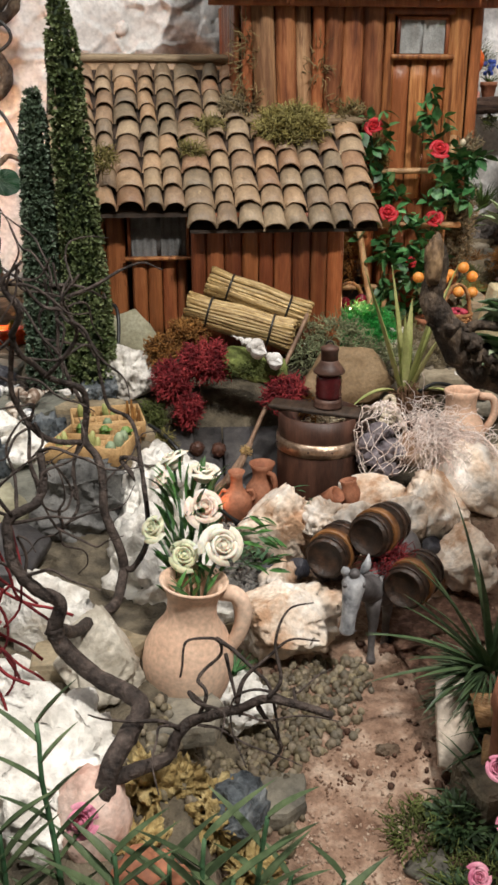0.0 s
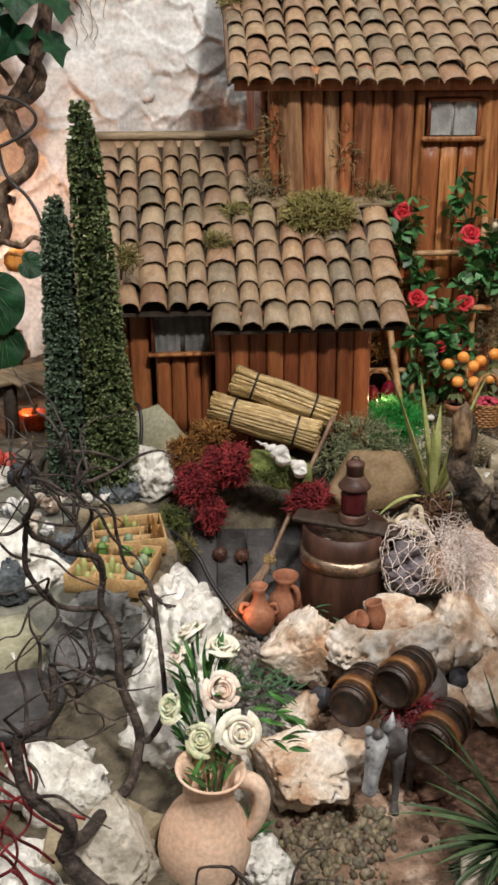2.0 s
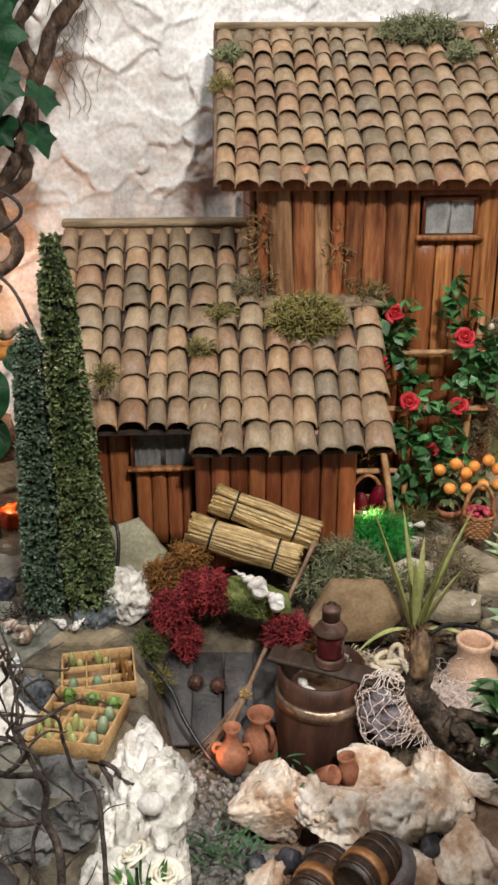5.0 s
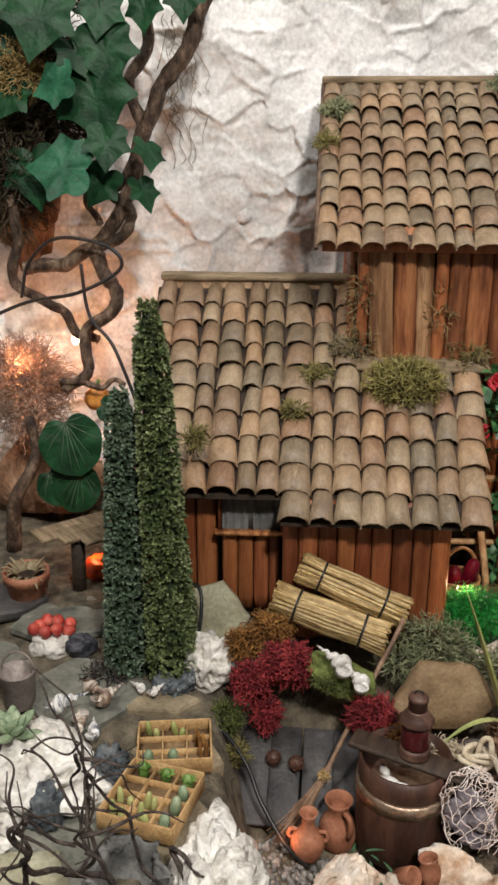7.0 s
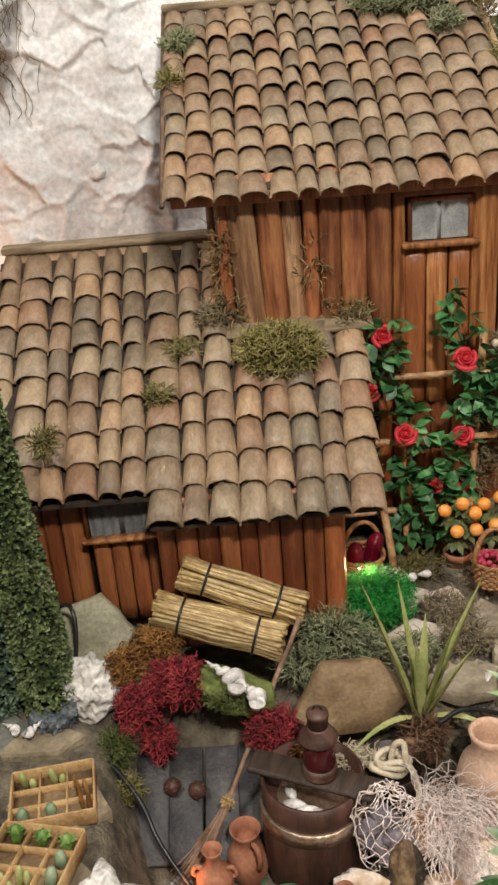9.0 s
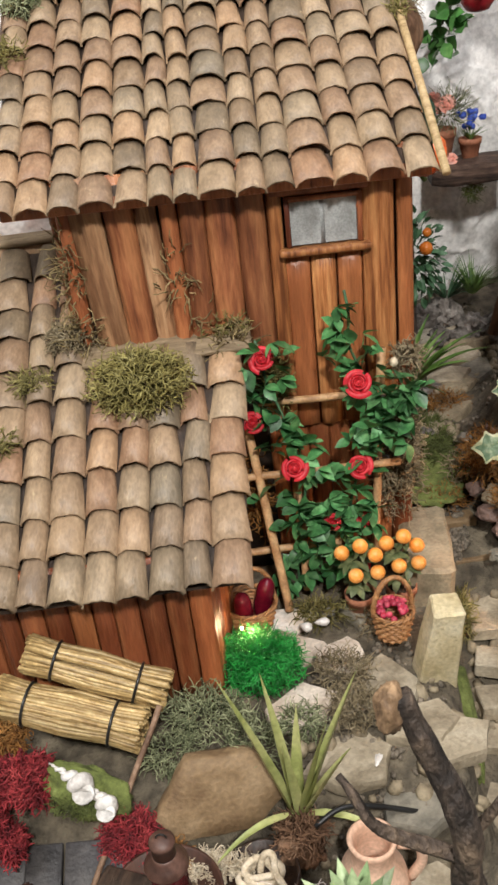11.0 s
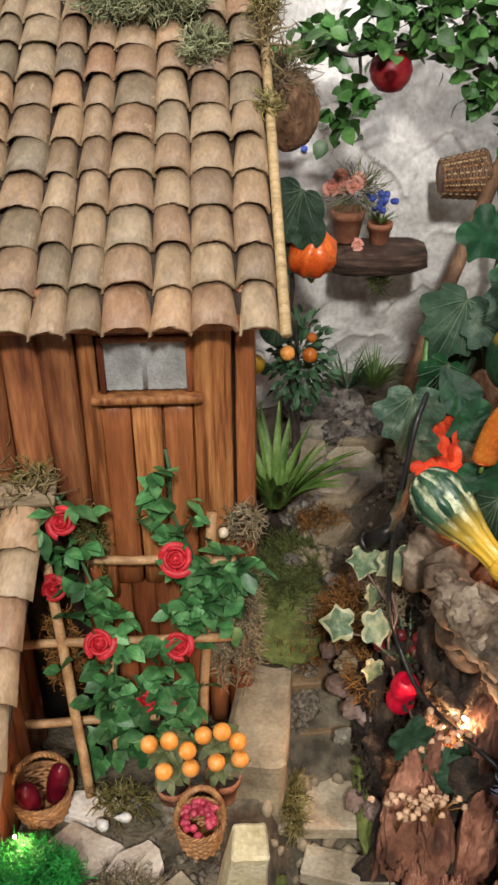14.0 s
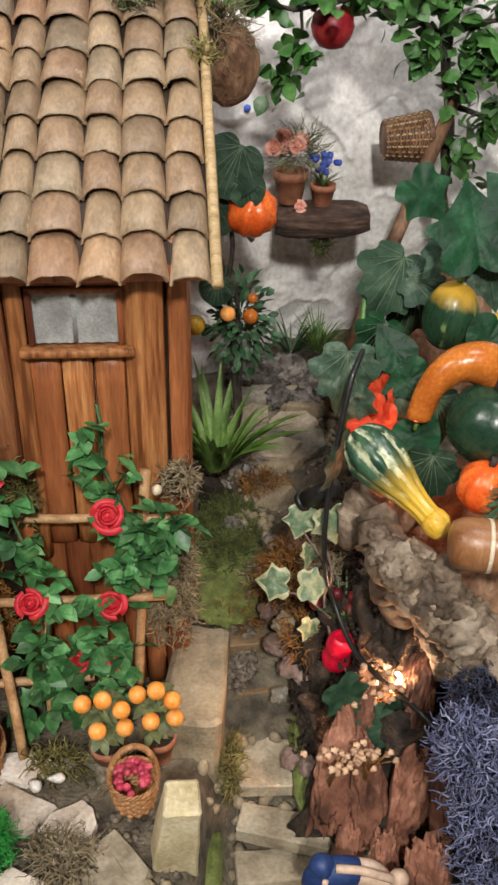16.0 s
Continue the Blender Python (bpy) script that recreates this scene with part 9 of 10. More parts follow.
M["gourd_green"] = fade(surf("striped_gourd", [(0.012, 0.040, 0.024), (0.02, 0.062, 0.034), (0.05, 0.11, 0.055)], 45, 0.30, 0.3, 200, (1.6, 1.6, 0.5), stripes=(9, (0.60, 0.63, 0.42), 0.10)), 0.016, 0.050, (0.60, 0.38, 0.04))
M["gourd_egg"] = fade(surf("green_gourd", [(0.010, 0.032, 0.016), (0.016, 0.05, 0.024), (0.03, 0.075, 0.035)], 45, 0.30, 0.12, 200, (1.6, 1.6, 0.5), stripes=(5, (0.16, 0.24, 0.08), 0.86)), 0.010, 0.024, (0.56, 0.33, 0.04))
M["gourd_dark"] = surf("dark_gourd", [(0.010, 0.032, 0.018), (0.016, 0.045, 0.024), (0.028, 0.068, 0.034)], 45, 0.28, 0.12, 200, spots=(60, 0.74, (0.25, 0.32, 0.14)))
M["gourd_yellow"] = surf("yellow_gourd", [(0.50, 0.27, 0.02), (0.62, 0.38, 0.04), (0.72, 0.50, 0.10)], 40, 0.28, 0.2, 200, (1.6, 1.6, 0.5))
M["gourd_orange"] = surf("orange_gourd", [(0.36, 0.085, 0.012), (0.50, 0.15, 0.022), (0.58, 0.21, 0.04)], 30, 0.25, 0.1, 300, spots=(95, 0.70, (0.70, 0.42, 0.16)))
M["honey_wood"] = surf("honey_wood", [(0.17, 0.066, 0.024), (0.26, 0.115, 0.046), (0.33, 0.165, 0.075)], 30, 0.35, 0.1, 300, (0.3, 2, 2))
M["poinsettia"] = surf("orange_red_petal", [(0.40, 0.022, 0.010), (0.56, 0.050, 0.018), (0.68, 0.11, 0.04)], 40, 0.45, 0.1, 200, sss=0.3)
M["glaze_blue"] = surf("glazed_blue", [(0.010, 0.024, 0.085), (0.016, 0.040, 0.14), (0.03, 0.065, 0.19)], 30, 0.5, 0, 200)
M["cream_clay"] = surf("cream_clay", [(0.46, 0.31, 0.22), (0.58, 0.42, 0.31), (0.66, 0.51, 0.40)], 30, 0.6, 0, 200)
M["pale_leaf"] = surf("mottled_leaf", [(0.016, 0.042, 0.024), (0.04, 0.075, 0.05), (0.14, 0.19, 0.14)], 50, 0.6, 0.5, 250, (1, 1, 1), 0.2, spec=0.2)
M["gourd_leaf"] = surf("dull_leaf", [(0.008, 0.024, 0.012), (0.015, 0.040, 0.020), (0.045, 0.080, 0.045)], 40, 0.6, 0.5, 250, (1, 1, 1), 0.25, spec=0.2)
M["fresh_leaf"] = surf("fresh_leaf", [(0.004, 0.026, 0.010), (0.008, 0.048, 0.018), (0.018, 0.085, 0.034)], 40, 0.5, 0.4, 250, (1, 1, 1), 0.25, spec=0.25)
M["cream_edge"] = surf("cream_leaf_edge", [(0.26, 0.28, 0.15), (0.38, 0.38, 0.22), (0.48, 0.46, 0.30)], 60, 0.5, 0.1, 300)
M["driftwood"] = surf("driftwood", [(0.05, 0.034, 0.022), (0.15, 0.108, 0.073), (0.33, 0.265, 0.195)], 26, 0.7, 0.7, 160, (1, 1, 1), 0.2, (40, 0.66, (0.06, 0.04, 0.025)), span=(0.36, 0.64), dist=0.003)
M["blossom_dry"] = surf("dried_blossom", [(0.45, 0.26, 0.15), (0.60, 0.40, 0.26)], 60, 0.8, 0, 300, rand=0.2)
M["berry_dark"] = surf("dark_berry", [(0.09, 0.008, 0.010), (0.18, 0.018, 0.02)], 60, 0.4, 0.2, 300)
M["lump"] = surf("pinkish_rock", [(0.10, 0.06, 0.045), (0.20, 0.13, 0.105), (0.30, 0.22, 0.19)], 40, 0.8, 0.8, 220, (1, 1, 1), 0.15, dist=0.002)

for i, (x, y, z, sx, sy, sz, tilt) in enumerate([(0.461, 1.220, 0.350, 0.020, 0.013, 0.070, 4), (0.490, 1.212, 0.325, 0.017, 0.013, 0.085, -5), (0.518, 1.205, 0.335, 0.020, 0.014, 0.062, 3), (0.541, 1.165, 0.285, 0.022, 0.016, 0.055, -4), (0.523, 1.235, 0.395, 0.015, 0.012, 0.050, 12), (0.505, 1.185, 0.255, 0.015, 0.012, 0.060, 0), (0.475, 1.195, 0.260, 0.014, 0.012, 0.050, -6), (0.450, 1.235, 0.300, 0.013, 0.012, 0.050, 8), (0.548, 1.200, 0.350, 0.012, 0.012, 0.060, -3), (0.480, 1.240, 0.385, 0.010, 0.010, 0.040, 10)]):
    ob = stone("cork_bark", (x, y, z), (sx, sy, sz), 240 + i, "cork_slab", "upright piece of rough reddish cork bark", 0.34, 0.5, 5, i * 0.4, "cork pieces", 3)
    ob.matrix_basis = Matrix.Translation((x, y, z)) @ pose(0, 0, 0, -8, tilt, 22 * math.sin(i * 1.7))
stone("soil_mound", (0.505, 1.235, 0.290), (0.065, 0.030, 0.105), 298, "soil", "dark crumbly soil behind the cork", 0.5, 0.5, 4, 0.0, "soil", 0)
cp = stone("cork_bark", (0.528, 1.262, 0.425), (0.012, 0.020, 0.034), 261, "cork_slab", "slanting slab of reddish cork beside the bulb", 0.4, 0.6, 5, 0.5, "cork pieces", 2)
cp.matrix_basis = Matrix.Translation((0.530, 1.264, 0.424)) @ pose(0, 0, 0, -20, 38, 20)
for i, (x, y, z, s) in enumerate([(0.62, 1.40, 0.42, 0.12), (0.63, 1.24, 0.40, 0.08), (0.66, 1.14, 0.32, 0.07), (0.56, 1.48, 0.42, 0.07), (0.545, 1.32, 0.40, 0.06)]):
    stone("rock", (x, y, z), (s * 0.8, s, s * 1.4), 250 + i, "soil" if i == 4 else "cork", "dark brown rock of the side bank", 0.4, 0.6, 4, i, "bank rocks", 3)
# soil of the bank; its dark colour also holds shade from ledge and vine
for i, (x, y, z, sx, sy, sz) in enumerate([(0.450, 1.385, 0.33, 0.026, 0.075, 0.055), (0.475, 1.31, 0.315, 0.035, 0.045, 0.045), (0.51, 1.36, 0.36, 0.05, 0.08, 0.085)]):
    stone("soil_mound", (x, y, z), (sx, sy, sz), 290 + i, "soil", "crumbly soil of the planted bank, dark with the ledge's shade in its colour", 0.7, 0.6, 5, 0.0, "soil", 0)
for i, (x, y, z, s, mt) in enumerate([(0.411, 1.368, 0.352, 0.0135, "lump"), (0.424, 1.351, 0.340, 0.0125, "lump"), (0.441, 1.340, 0.332, 0.013, "lump"), (0.425, 1.388, 0.362, 0.018, "slab"), (0.402, 1.41, 0.362, 0.012, "lump"), (0.43, 1.42, 0.385, 0.012, "lump"), (0.448, 1.315, 0.318, 0.012, "lump"), (0.415, 1.335, 0.318, 0.010, "grey"), (0.43, 1.47, 0.395, 0.014, "lump"), (0.408, 1.50, 0.375, 0.012, "grey"), (0.455, 1.45, 0.41, 0.014, "lump"), (0.425, 1.285, 0.285, 0.011, "lump"), (0.445, 1.27, 0.29, 0.012, "lump")]):
    stone("rock", (x, y, z), (s, s * 0.9, s * 0.85), 330 + i, mt, "small pinkish-brown rock in the soil", 0.35, 0.4, 4, i, "soil rocks", 4)
rg = random.Random(77)
g = Geo()
v, f = ico(1)
for k in range(1500):
    x, y = rg.uniform(0.425, 0.50), rg.uniform(1.28, 1.52)
    z = ground_fine(x, y) + 0.05 * step(x, 0.41, 0.45) * (1 - step(y, 1.44, 1.50)) + rg.uniform(0, 0.03)
    s = rg.uniform(0.0008, 0.0032)
    g.add([p * (1 + 0.3 * noise.noise(p * 2 + Vector((k, 0, 0)))) for p in v], f, Matrix.Translation((x, y, z)) @ Matrix.Diagonal((s, s, s * 0.7, 1)))
solid("soil_crumbs", g, "soil", (0, 0, 0), "crumbs of brown soil on the bank", "soil", kind="stuff")
for at, sz, n, mt, lb in (((0.425, 1.435, 0.395), (0.03, 0.05, 0.022), 420, "moss_rust", "brown dead leaf litter on the bank"), ((0.435, 1.36, 0.372), (0.022, 0.035, 0.022), 170, "moss_rust", "brown dead leaf litter on the bank"), ((0.455, 1.40, 0.43), (0.02, 0.04, 0.018), 260, "moss_grey", "pale dry litter under the gourd leaves"), ((0.395, 1.465, 0.355), (0.022, 0.03, 0.012), 150, "moss_grey", "pale dry litter on the path")):
    solid("litter", curls(Geo(), at, sz, n, int(at[1] * 5000) % 977, 0.0008, 0.016, 0.9), mt, (0, 0, 0), lb, "litter")
fern = thing("fern_tuft", (0.474, 1.345, 0.415), "dark green fern-like blades in the soil", "plant")
rg = random.Random(55)
for k in range(34):
    an = rg.uniform(0, math.tau)
    g = Geo()
    blade(g, (0.008 * math.cos(an), 0.008 * math.sin(an), 0), (math.cos(an) * 0.7, math.sin(an) * 0.6, rg.uniform(0.7, 1.6)), rg.uniform(0.025, 0.05), 0.0026, 0.6, 5, 0.0006)
    part("blade", g, "dark_blade", fern)
# ledge of driftwood
dw = thing("driftwood", (0, 0, 0), "brown-grey knotted driftwood root lying on the bank", "driftwood")
for i, (pts, r0, r1) in enumerate([([(0.484, 1.335, 0.545), (0.490, 1.31, 0.535), (0.505, 1.285, 0.522), (0.530, 1.262, 0.505), (0.56, 1.240, 0.495), (0.60, 1.22, 0.48)], 0.018, 0.026), ([(0.50, 1.30, 0.52), (0.505, 1.295, 0.49), (0.515, 1.29, 0.46)], 0.020, 0.012), ([(0.53, 1.265, 0.505), (0.54, 1.255, 0.475), (0.552, 1.245, 0.445)], 0.020, 0.014), ([(0.49, 1.36, 0.55), (0.475, 1.355, 0.53), (0.468, 1.35, 0.50)], 0.016, 0.010), ([(0.57, 1.24, 0.49), (0.58, 1.23, 0.46), (0.59, 1.22, 0.42)], 0.022, 0.018)]):
    p = smooth_path(pts, 8)
    part("root", tube(Geo(), [q + 0.008 * noise.noise_vector(q * 60) for q in p], [r * (1 + 0.45 * noise.noise((k * 0.6, i, 1))) for k, r in enumerate(taper(r0, r1, len(p)))], 14), "driftwood", dw)
for i in range(20):
    t = (i + 0.5) / 20
    q = Vector((0.488, 1.30, 0.545)).lerp(Vector((0.59, 1.205, 0.495)), t) + Vector((0.016, 0.010, 0.030)) * noise.noise(Vector((i * 3.1, 2, 5))) + 0.012 * noise.noise_vector(Vector((i * 5.3, 1, 0)))
    r = 0.008 + 0.010 * ((i * 7) % 5) / 4
    part("knot", rock(Geo(), (r * 1.2, r, r * 1.1), 700 + i, None, 0.4, 4, 1, 0.6), "driftwood", dw, at=Matrix.Translation(q + Vector((0, -0.008, 0))))

# gourds
gd = thing("gourd", Matrix.Translation((0.480, 1.335, 0.604)) @ Vector((0.050, -0.046, -0.038)).to_track_quat("Z", "Y").to_matrix().to_4x4(), "bottle gourd, striped green body and yellow neck", "gourd", "gourds")
prof = [(0.0005, -0.024), (0.008, -0.0235), (0.015, -0.020), (0.0215, -0.011), (0.0245, 0.0), (0.0238, 0.010), (0.0208, 0.021), (0.0170, 0.032), (0.0135, 0.043), (0.0112, 0.053), (0.0102, 0.062), (0.0104, 0.068)]
part("body", lathe(Geo(), [(q.x, q.y) for q in smooth_path([(a, b, 0) for a, b in prof], 3)], 54, None, 9, 0.13), "gourd_green", gd, "dark green with pale warty ribs turning yellow")
part("knob", rock(Geo(), (0.0118, 0.0118, 0.0125), 5, Matrix.Translation((0, 0, 0.075)), 0.10, 4, 0), "gourd_yellow", gd, "glossy yellow knob at the tip")
gd = thing("gourd", pose(0.558, 1.462, 0.672, -4, 6, 0), "egg-shaped dark green gourd with yellow crown", "gourd", "gourds")
part("body", lathe(Geo(), [(q.x, q.y) for q in smooth_path([(0.0005, -0.032, 0), (0.012, -0.030, 0), (0.022, -0.018, 0), (0.0255, -0.003, 0), (0.023, 0.012, 0), (0.016, 0.024, 0), (0.007, 0.0295, 0), (0.0005, 0.0305, 0)], 3)], 44, None, 5, 0.03), "gourd_egg", gd)
part("stem", tube(Geo(), [(0, 0, 0.029), (0.002, 0, 0.036)], 0.003, 7), "grass", gd)
gd = thing("gourd", (0, 0, 0), "curved glossy orange gourd with pale specks", "gourd", "gourds")
pts = smooth_path([(0.5185, 1.362, 0.618), (0.520, 1.364, 0.626), (0.528, 1.368, 0.650), (0.546, 1.372, 0.667), (0.566, 1.375, 0.668), (0.582, 1.377, 0.660), (0.588, 1.378, 0.656)], 5)
part("body", tube(Geo(), pts, [float(np.interp(k / (len(pts) - 1), (0, 0.04, 0.12, 0.3, 0.5, 0.65, 0.8, 0.92, 0.97, 1.0), (0.002, 0.0075, 0.0102, 0.0112, 0.0145, 0.0180, 0.0198, 0.0165, 0.010, 0.001))) for k in range(len(pts))], 28), "gourd_orange", gd)
part("stem", tube(Geo(), [(0.5185, 1.362, 0.619), (0.517, 1.360, 0.612)], 0.002, 6), "grass", gd)
for at, r, sq, mt, lb in (((0.578, 1.355, 0.622), 0.037, 0.92, "gourd_dark", "large dark green round gourd"), ((0.600, 1.45, 0.662), 0.018, 0.9, "gourd_yellow", "small yellow round gourd"), ((0.572, 1.315, 0.586), 0.025, 0.9, "pumpkin", "small orange-red ribbed squash")):
    gd = thing("gourd", at, lb + " among leaves", "gourd", "gourds")
    part("body", lathe(Geo(), [(q.x, q.y) for q in smooth_path([(0.0005, -r * sq, 0), (r * 0.5, -r * sq * 0.9, 0), (r * 0.9, -r * sq * 0.45, 0), (r, 0.0, 0), (r * 0.88, r * sq * 0.5, 0), (r * 0.5, r * sq * 0.9, 0), (r * 0.1, r * sq * 0.95, 0), (0.0005, r * sq * 0.9, 0)], 3)], 45, None, 9, 0.02 if mt == "gourd_dark" else 0.09), mt, gd)
    part("stem", tube(Geo(), [(0, 0, r * sq * 0.9), (0.002, 0, r * sq * 1.3)], 0.003, 6), "bark", gd)
tuft = thing("pine_tuft", (0.582, 1.288, 0.592), "dark green needle tuft hanging over the squash", "plant")
g = Geo()
for k in range(150):
    an = rg.uniform(0, math.tau)
    blade(g, (0.008 * math.cos(an), 0.004 * math.sin(an), rg.uniform(-0.018, 0.012)), (math.cos(an), -0.4 + 0.4 * math.sin(an), rg.uniform(-0.9, 0.8)), rg.uniform(0.010, 0.018), 0.0014, 0.3, 3, 0.0004)
tagged(part("needle", g, "dark_blade", tuft), kind="stuff")
wj = thing("wooden_jar", Matrix.Translation((0.530, 1.254, 0.578)) @ Matrix.Rotation(radians(90), 4, "Y") @ Matrix.Rotation(radians(8), 4, "X"), "turned honey-coloured wooden jar with pale groove", "jar")
part("body", lathe(Geo(), [(0.0005, 0.0), (0.010, 0.0005), (0.0165, 0.003), (0.0195, 0.009), (0.0205, 0.016), (0.0205, 0.026), (0.0198, 0.030), (0.0205, 0.034), (0.0205, 0.055), (0.018, 0.062), (0.001, 0.062)], 36), "honey_wood", wj)
part("ring", lathe(Geo(), [(0.0200, 0.0285), (0.0208, 0.0285), (0.0208, 0.0315), (0.0200, 0.0315)], 36), "rope", wj, "pale inlaid ring")


def leaf_thing(name, label, rows):
    """Leaves set by their middle, turned to tilt, spin and roll; ribs on the large ones."""
    t = thing(name, rows[0][0], label, "plant", "bank leaves")
    o = Vector(rows[0][0])
    for at, s, tilt, spin, roll, mat, kind, bend in rows:
        m = Matrix.Translation(Vector(at) - o) @ Matrix.Rotation(radians(roll), 4, "Z") @ Matrix.Rotation(radians(tilt), 4, "X") @ Matrix.Rotation(radians(spin), 4, "Z") @ Matrix.Translation((0, -0.42 * s, 0))
        lf_ = part("leaf", curve_leaf_shape(Geo(), s, None, kind, bend), mat, t, at=m)
        if kind in ("round", "gourd"):
            part("rib", leaf_veins(s, bend), "leaf_rib", lf_)
    return t


leaf_thing("gourd_vine", "large dull green gourd leaves with pale veins", [((0.507, 1.49, 0.692), 0.068, 48, 150, 5, "gourd_leaf", "gourd", 0.7), ((0.537, 1.485, 0.69), 0.045, 45, 250, -10, "pale_leaf", "gourd", 0.5), ((0.548, 1.47, 0.728), 0.045, 60, 140, 10, "pale_leaf", "gourd", 0.75), ((0.585, 1.46, 0.715), 0.055, 55, 200, -10, "pale_leaf", "gourd", 0.75),
    ((0.532, 1.51, 0.655), 0.055, 70, 170, 0, "gourd_leaf", "gourd", 0.75), ((0.598, 1.44, 0.635), 0.05, 60, 160, 0, "gourd_leaf", "gourd", 0.75), ((0.505, 1.405, 0.608), 0.046, 65, 175, -12, "pale_leaf", "gourd", 0.75), ((0.545, 1.40, 0.60), 0.05, 70, 190, 0, "gourd_leaf", "gourd", 0.75), ((0.53, 1.345, 0.575), 0.05, 70, 170, 0, "gourd_leaf", "gourd", 0.4), ((0.60, 1.33, 0.66), 0.05, 55, 160, 0, "gourd_leaf", "gourd", 0.4), ((0.495, 1.47, 0.64), 0.05, 75, 150, 20, "ivy", "gourd", 0.4)])
leaf_thing("pale_leaf", "drooping bluish-green mottled leaf with wavy edge", [((0.460, 1.395, 0.642), 0.058, 68, 172, 12, "pale_leaf", "gourd", 0.55), ((0.455, 1.348, 0.582), 0.052, 86, 188, 62, "pale_leaf", "ivy", 0.5), ((0.470, 1.40, 0.612), 0.035, 80, 180, -30, "pale_leaf", "ivy", 0.6)])
leaf_thing("ivy_spike", "upright fresh green pointed leaves", [((0.566, 1.455, 0.752), 0.072, 62, 5, 8, "fresh_leaf", "ivy", 0.25), ((0.549, 1.60, 0.738), 0.052, 62, 222, 10, "fresh_leaf", "ivy", 0.3), ((0.503, 1.425, 0.655), 0.042, 60, 30, 5, "fresh_leaf", "heart", 0.25), ((0.517, 1.41, 0.632), 0.042, 66, 120, 0, "fresh_leaf", "heart", 0.25), ((0.523, 1.365, 0.600), 0.046, 66, 215, -10, "fresh_leaf", "heart", 0.25), ((0.600, 1.47, 0.77), 0.06, 62, 40, 0, "fresh_leaf", "heart", 0.25), ((0.585, 1.43, 0.66), 0.05, 66, 150, 0, "fresh_leaf", "heart", 0.25)])
pn = thing("poinsettia", (0.485, 1.402, 0.612), "orange-red artificial poinsettia petals lit within", "flower")
for k, (x, y, z, sz, spin, roll) in enumerate([(0.006, 0.0, 0.006, 0.036, 200, 25), (-0.002, -0.010, -0.012, 0.042, 150, -20), (0.016, -0.006, -0.004, 0.036, 230, 50), (0.002, -0.016, -0.026, 0.040, 100, 0), (-0.012, -0.012, -0.020, 0.030, 260, -30), (0.012, 0.004, 0.012, 0.028, 170, 40)]):
    part("petal", curve_leaf_shape(Geo(), 0.86 * sz, None, "heart", 0.45), "poinsettia", pn, at=Matrix.Translation((x + 0.006, y + 0.01, z)) @ Matrix.Rotation(radians(roll), 4, "Z") @ Matrix.Rotation(radians(74), 4, "X") @ Matrix.Rotation(radians(spin), 4, "Z") @ Matrix.Translation((0, -0.42 * sz, 0)))
solid("vine", tube(Geo(), smooth_path([(0.485, 1.50, 0.675), (0.482, 1.48, 0.64), (0.478, 1.45, 0.61), (0.47, 1.44, 0.56)], 5), 0.0032, 7), "apple_leaf", (0, 0, 0), "pale green stalk of the gourd vine", "vine")
solid("cable", tube(Geo(), smooth_path([(0.475, 1.41, 0.662), (0.468, 1.39, 0.658), (0.462, 1.378, 0.645), (0.454, 1.362, 0.60), (0.447, 1.345, 0.535), (0.449, 1.34, 0.481), (0.460, 1.335, 0.44), (0.475, 1.30, 0.420), (0.490, 1.27, 0.421), (0.510, 1.245, 0.42), (0.529, 1.22, 0.42), (0.555, 1.20, 0.40)], 6), 0.0025, 8), "cable", (0, 0, 0), "black electric cable running down to the bulbs", "cable")
sk = thing("lamp_socket", (0, 0, 0), "black plastic lamp socket on the bank", "lamp")
part("body", tube(Geo(), [(0.430, 1.385, 0.518), (0.456, 1.372, 0.545)], 0.0088, 18), "cable", sk)
part("collar", tube(Geo(), [(0.4285, 1.386, 0.5165), (0.432, 1.384, 0.520)], 0.0096, 18), "cable", sk)
solid("red_bulb", lathe(Geo(), [(0.0005, -0.024), (0.007, -0.0225), (0.0115, -0.016), (0.0125, -0.009), (0.0105, -0.003), (0.0085, 0.0), (0.0105, 0.003), (0.0120, 0.010), (0.0105, 0.018), (0.007, 0.023), (0.0045, 0.023), (0.0040, 0.012)], 32), "red_glass", pose(0.466, 1.322, 0.392, 14, 4, 0) @ Matrix.Scale(1.1, 4), "glossy glowing red glass bulb", "lamp")
solid("bulb", lathe(Geo(), [(0.0005, -0.004), (0.0016, -0.003), (0.0019, 0.0), (0.0016, 0.003), (0.001, 0.004)], 16), "bulb", pose(0.512, 1.268, 0.420, 60, 60, 0), "small glowing warm bulb by the cork", "lamp")
stone("rock", lib(0.340, 1.640, 0.014), (0.028, 0.03, 0.026), 391, "soil", "clod of dark soil under the spider plant", 0.4, 0.2)
solid("lamp_holder", tube(Geo(), [(0.508, 1.270, 0.426), (0.486, 1.285, 0.442)], 0.0066, 14), "vine", (0, 0, 0), "brown holder of the small bulb", "lamp")
vi = thing("variegated_ivy", (0.43, 1.34, 0.45), "trailing variegated ivy with cream-edged leaves", "ivy")
part("stem", tube(Geo(), wobble([(0.055, -0.05, -0.09), (0.030, -0.005, -0.05), (0.022, 0.0, -0.01), (0.026, 0.0, 0.02), (0.018, 0.02, 0.045)], 0.003, 4), 0.0014, 5), "lump", vi)
part("stem", tube(Geo(), wobble([(0.028, -0.005, -0.03), (0.0, 0.0, -0.005), (-0.025, 0.008, -0.012)], 0.002, 5), 0.0011, 5), "lump", vi)
